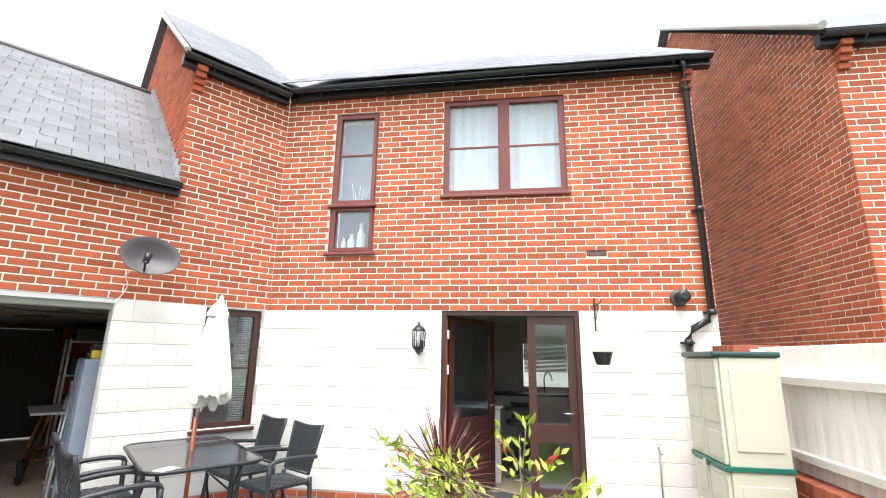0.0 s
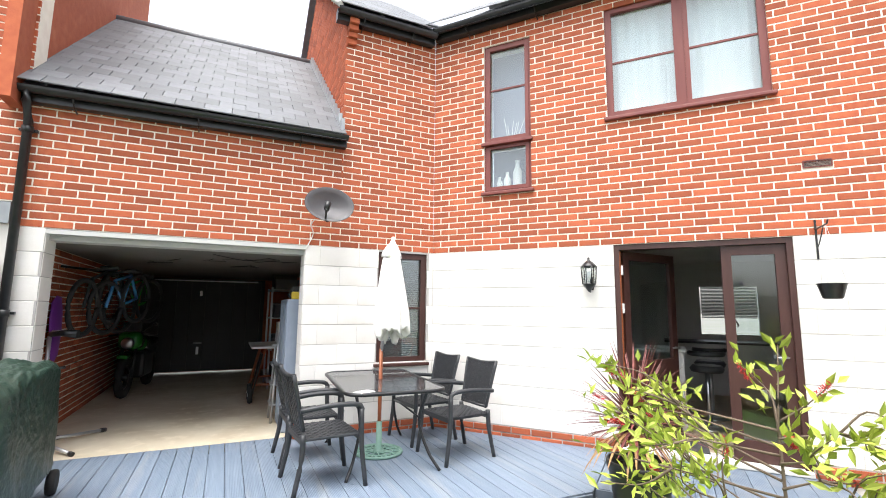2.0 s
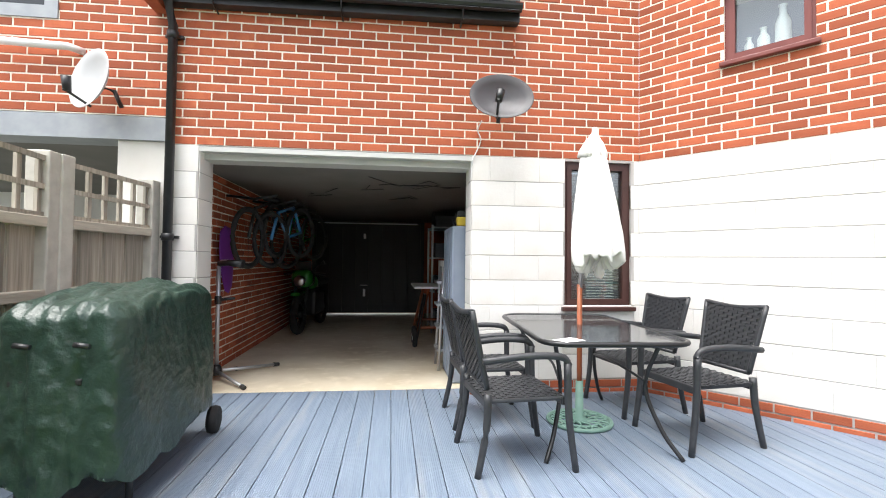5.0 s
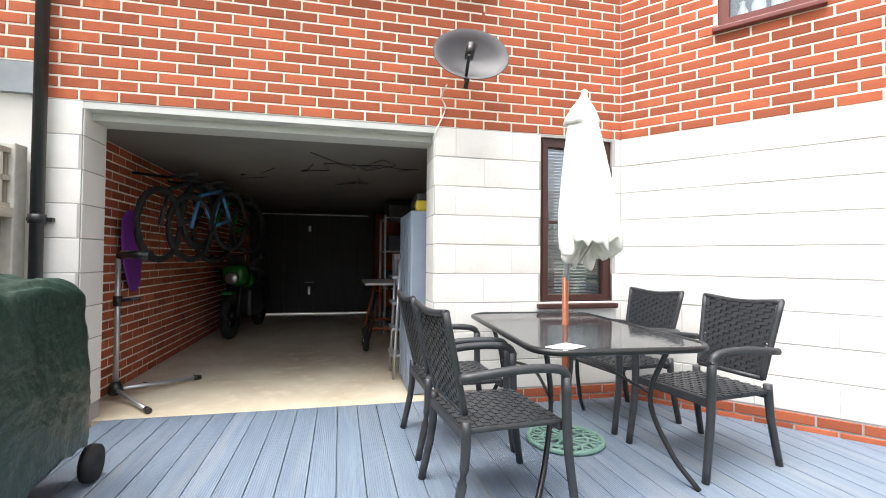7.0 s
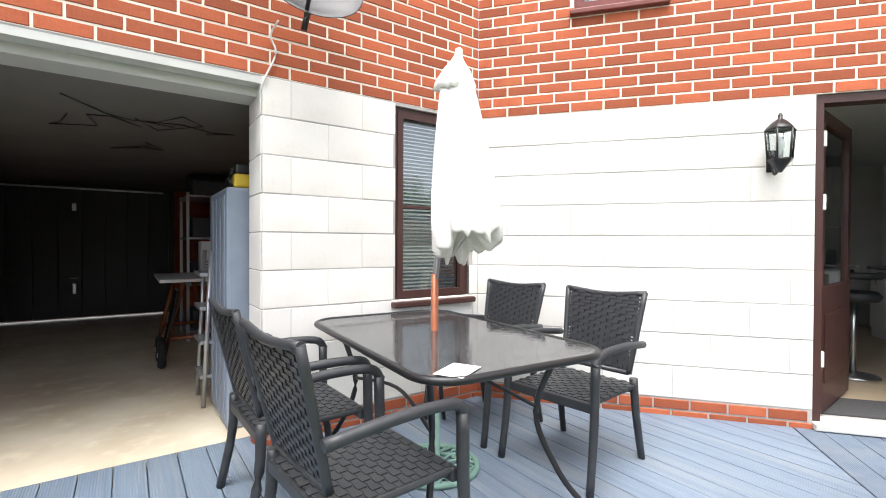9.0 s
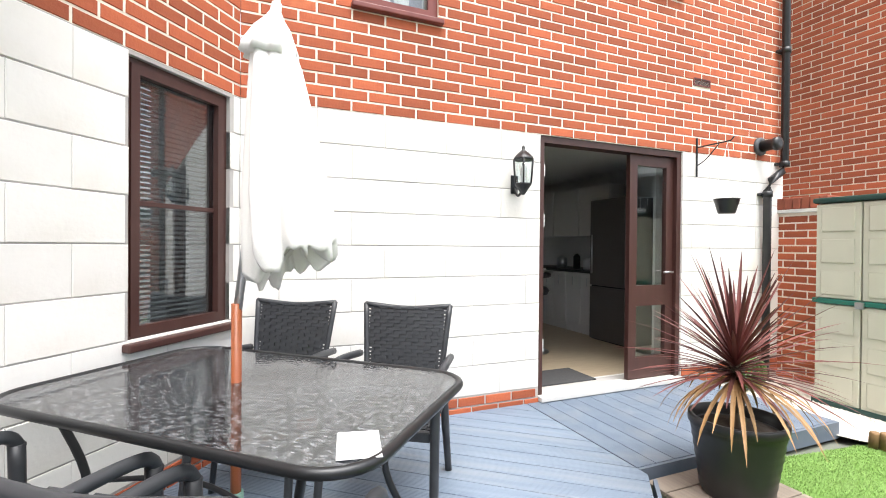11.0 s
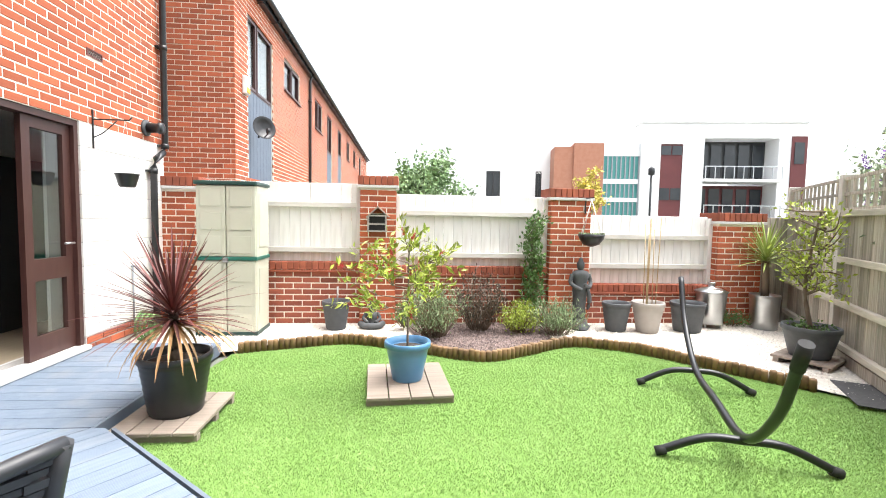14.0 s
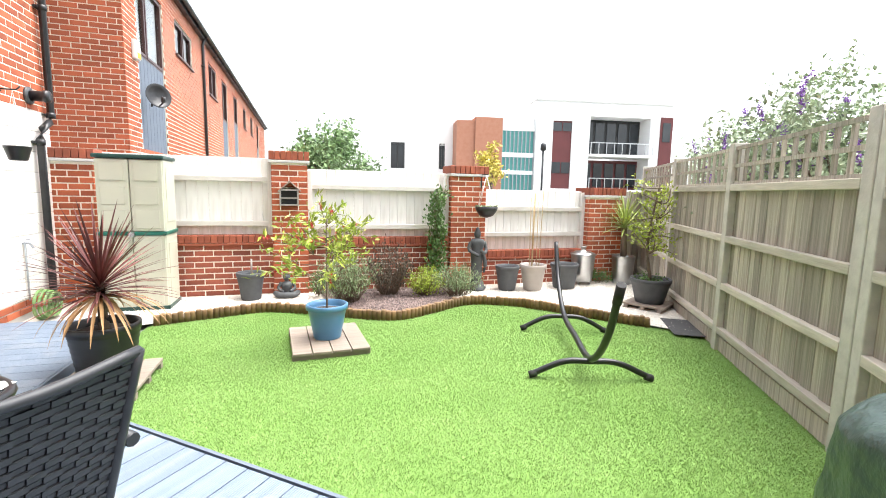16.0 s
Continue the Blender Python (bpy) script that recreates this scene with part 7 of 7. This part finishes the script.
tree(FARM @ pose(fx(965) * 0.7, -13, 0), 4.7, 0.9, material("golden_leaf", (0.5, 0.42, 0.08), 0.6, second=(0.55, 0.45, 0.08), scale=3, island=0.3), "golden-leaved street tree beyond the wall", 16)
buddleia_mat = material("buddleia_leaf", (0.34, 0.42, 0.27), 0.6, second=(0.46, 0.52, 0.4), scale=4, island=0.35)
for k, (x, y) in enumerate(((-4.5, -6.3), (-4.3, -7.6), (-4.1, -8.9), (-4.9, -5.0))):
    tree(pose(x - 0.45, y, 0), (2.4, 2.35, 2.3, 2.05)[k], 0.8, buddleia_mat, "buddleia with a few purple flower spikes behind the fence", 120, 0.075, 0.45)
hd = thing("hedge_backdrop", FARM, "distant row of low white houses", "houses", kind="structure")
part("wall", box(BM(), -70, fx(690), 10, 14, 0, 3.4), render_mat, hd)
part("wall", box(BM(), fx(1312), 70, 4, 10, 0, 5.5), render_mat, hd)


# ---- bricks, blocks and slates ----
lay(wall_main, "brick", courses(0.0, 5.14, 2.224, 5.2, BH, BW, BJ, [SMALL, LARGE, (3.82, 4.04, 2.844, 2.916)]), brick_mat, brick_rest_mat, (2.2, 2.6))
lay(wall_main, "block", courses(0.0, 5.14, 0.24, 2.218, KH, KW, KJ, [DOOR], upright=0.0022), block_mat, block_mat, (2.5, 1.2), depth=0.03)
lay(wall_main, "plinth_brick", courses(0.0, 5.14, 0.09, 0.235, BH, BW, BJ, [DOOR]), brick_mat, brick_rest_mat, (1.0, 0.2), proud=0.004)
lay(wall_north, "brick", courses(-4.1, 0.0, 2.224, 3.5, BH, BW, BJ) + courses(-1.2, 0.0, 3.5, 5.1, BH, BW, BJ), brick_mat, brick_rest_mat, (-1.5, 2.5))
lay(wall_north, "block", courses(-4.1, 0.0, 0.24, 2.218, KH, KW, KJ, [GARAGE, NWIN], upright=0.001), block_mat, block_mat, (-1.5, 1.2), depth=0.03)
lay(wall_north, "plinth_brick", courses(-4.1, 0.0, 0.09, 0.235, BH, BW, BJ, [GARAGE]), brick_mat, brick_rest_mat, (-1.0, 0.2), proud=0.004)
for k in range(9):
    for x, s in ((-3.86, 1), (-1.56, -1)):
        part("reveal_block", box(BM(), min(x, x + s * 0.008), max(x, x + s * 0.008), 0.012, 0.3, 0.24 + k * 0.22, 0.24 + k * 0.22 + 0.214, 0.003), block_mat, wall_north)
lay(side, "brick", courses(-5.2, -0.0, 3.0, 7.1, BH, BW, BJ, rake=lambda z: (-5.2, 0.0) if z < 5.16 else (-5.2 + (z - 5.16) * 1.27, -(z - 5.16) * 1.27)), brick_mat, brick_rest_mat, (-0.5, 4.5), limit=200)
lay(garage_left, "brick", courses(0.3, 6.2, 0.12, 2.14, BH, BW, BJ), brick_mat, brick_rest_mat, (1.0, 1.2), proud=0.0)
lay(nl, "brick", courses(-9.0, -4.1, 2.45, 5.5, BH, BW, BJ, [(-6.44, -4.96, 3.2, 4.64)]), brick_mat, brick_rest_mat, (-4.2, 2.8), limit=250)
lay(nb, "brick", courses(6.46, 30.0, 1.2, 5.1, BH, BW, BJ, TERR), brick_mat, brick_rest_mat, (6.6, 2.8), limit=250)
lay(nb_side, "brick", courses(-8.5, 0.0, 1.2, 8.5, BH, BW, BJ, rake=lambda z: (-8.5, 0.0) if z < 5.2 else (-8.5 + (z - 5.2) * 1.25, -(z - 5.2) * 1.25)), brick_mat, brick_rest_mat, (-0.5, 3.0), limit=300)
cells = []
for a, b, top in STRETCH:
    cells += courses(a, b, 0.03, top, BH, BW, BJ)
lay(wall_back, "brick", cells, old_brick_mat, old_brick_rest_mat, (2.5, 0.4), limit=300)
cells = []
for a, b, top in PIERS:
    cells += courses(a, b, 0.03, top, BH, BW, BJ)
lay(wall_back, "pier_brick", cells, brick_mat, brick_rest_mat, (2.5, 0.8), proud=0.07, limit=300)
for a, b, top in PIERS:
    sides = [(a, 90 - 180), (b, 90)]
    for x, turn in sides:
        fr = new("pier_side")
        fr.parent = wall_back
        fr.matrix_basis = pose(x, -0.07 if turn > 0 else 0.3, 0, 0, 0, turn)
        lay(fr, "brick", courses(0.0, 0.37, 0.03, top, BH, BW, BJ), brick_mat, brick_rest_mat, (0.2, 0.8), proud=0.0, limit=40)
    n = int(round((b - a + 0.06) / 0.075))
    for k in range(n):
        w = (b - a + 0.06) / n
        part("coping_brick", box(BM(), a - 0.03 + k * w + 0.004, a - 0.03 + (k + 1) * w - 0.004, -0.1, 0.32, top + 0.036, top + 0.15, 0.006), tile_mat, wall_back)
for a, b, top in STRETCH:
    n = int(round((b - a) / 0.075))
    for k in range(n):
        w = (b - a) / n
        part("coping_brick", box(BM(), a + k * w + 0.004, a + (k + 1) * w - 0.004, -0.02, 0.215, top, top + 0.1, 0.005), tile_mat, wall_back)
    part("tile_course", box(BM(), a, b, -0.03, 0.215, top - 0.03, top - 0.004, 0.003), tile_mat, wall_back, "tile creasing course")

def kneeler(parent, x0, z_top, side):
    """Brick courses that step out under an eave's end."""
    for k in range(4):
        w = 0.11
        part("kneeler_brick", box(BM(), min(x0, x0 + side * w), max(x0, x0 + side * w), -0.03 - 0.035 * (3 - k) - 0.01, 0.02, z_top - 0.075 * (k + 1) + 0.012, z_top - 0.075 * k, 0.003), brick_mat, parent)


kneeler(wall_north, -1.19, 5.02, 1)
kneeler(wall_main, 5.13, 5.08, -1)
kneeler(nb, 6.48, 5.06, 1)
slates(roof_garage, -4.22, -1.2, 3.0, SL, 3.5, -0.22, (-2.0, 1.5))
slates(roof_tall, -1.3, 0.25, 2.75, SL, 5.12, -0.22, (-0.8, 1.0), limit=120)
slates(roof_main, -0.1, 5.36, 2.8, 0.78, 5.2, -0.24, (2.5, 0.5), limit=200)
for x in (-1.24,):
    fl = thing("lead_flashing", pose(0, 0, 0), "stepped lead flashing where the roof meets brick", "flashing", kind="structure")
    for k in range(18):
        y = -0.15 + k * 0.16
        part("step", box(BM(), x - 0.012, x + 0.03, y, y + 0.15, 3.52 + (y + 0.2) * SL, 3.68 + (y + 0.2) * SL, 0.003), lead_mat, fl)
bm = BM()
tube(bm, [(-4.24, 2.74, 5.86), (-1.2, 2.74, 5.86)], 0.07, 10)
part("ridge_tile", bm, slate_mat, roof_garage, "slate-grey ridge tiles")
bm = BM()
tube(bm, [(-1.33, -0.2, 5.1), (-1.33, 2.6, 7.34)], 0.035, 6)
part("verge", bm, pale_mat, roof_tall, "pale mortar verge")
bm = BM()
tube(bm, [(6.28, -0.2, 5.2), (6.28, 4.25, 8.74)], 0.05, 6)
part("verge", bm, pale_mat, roof_terrace, "pale mortar verge")
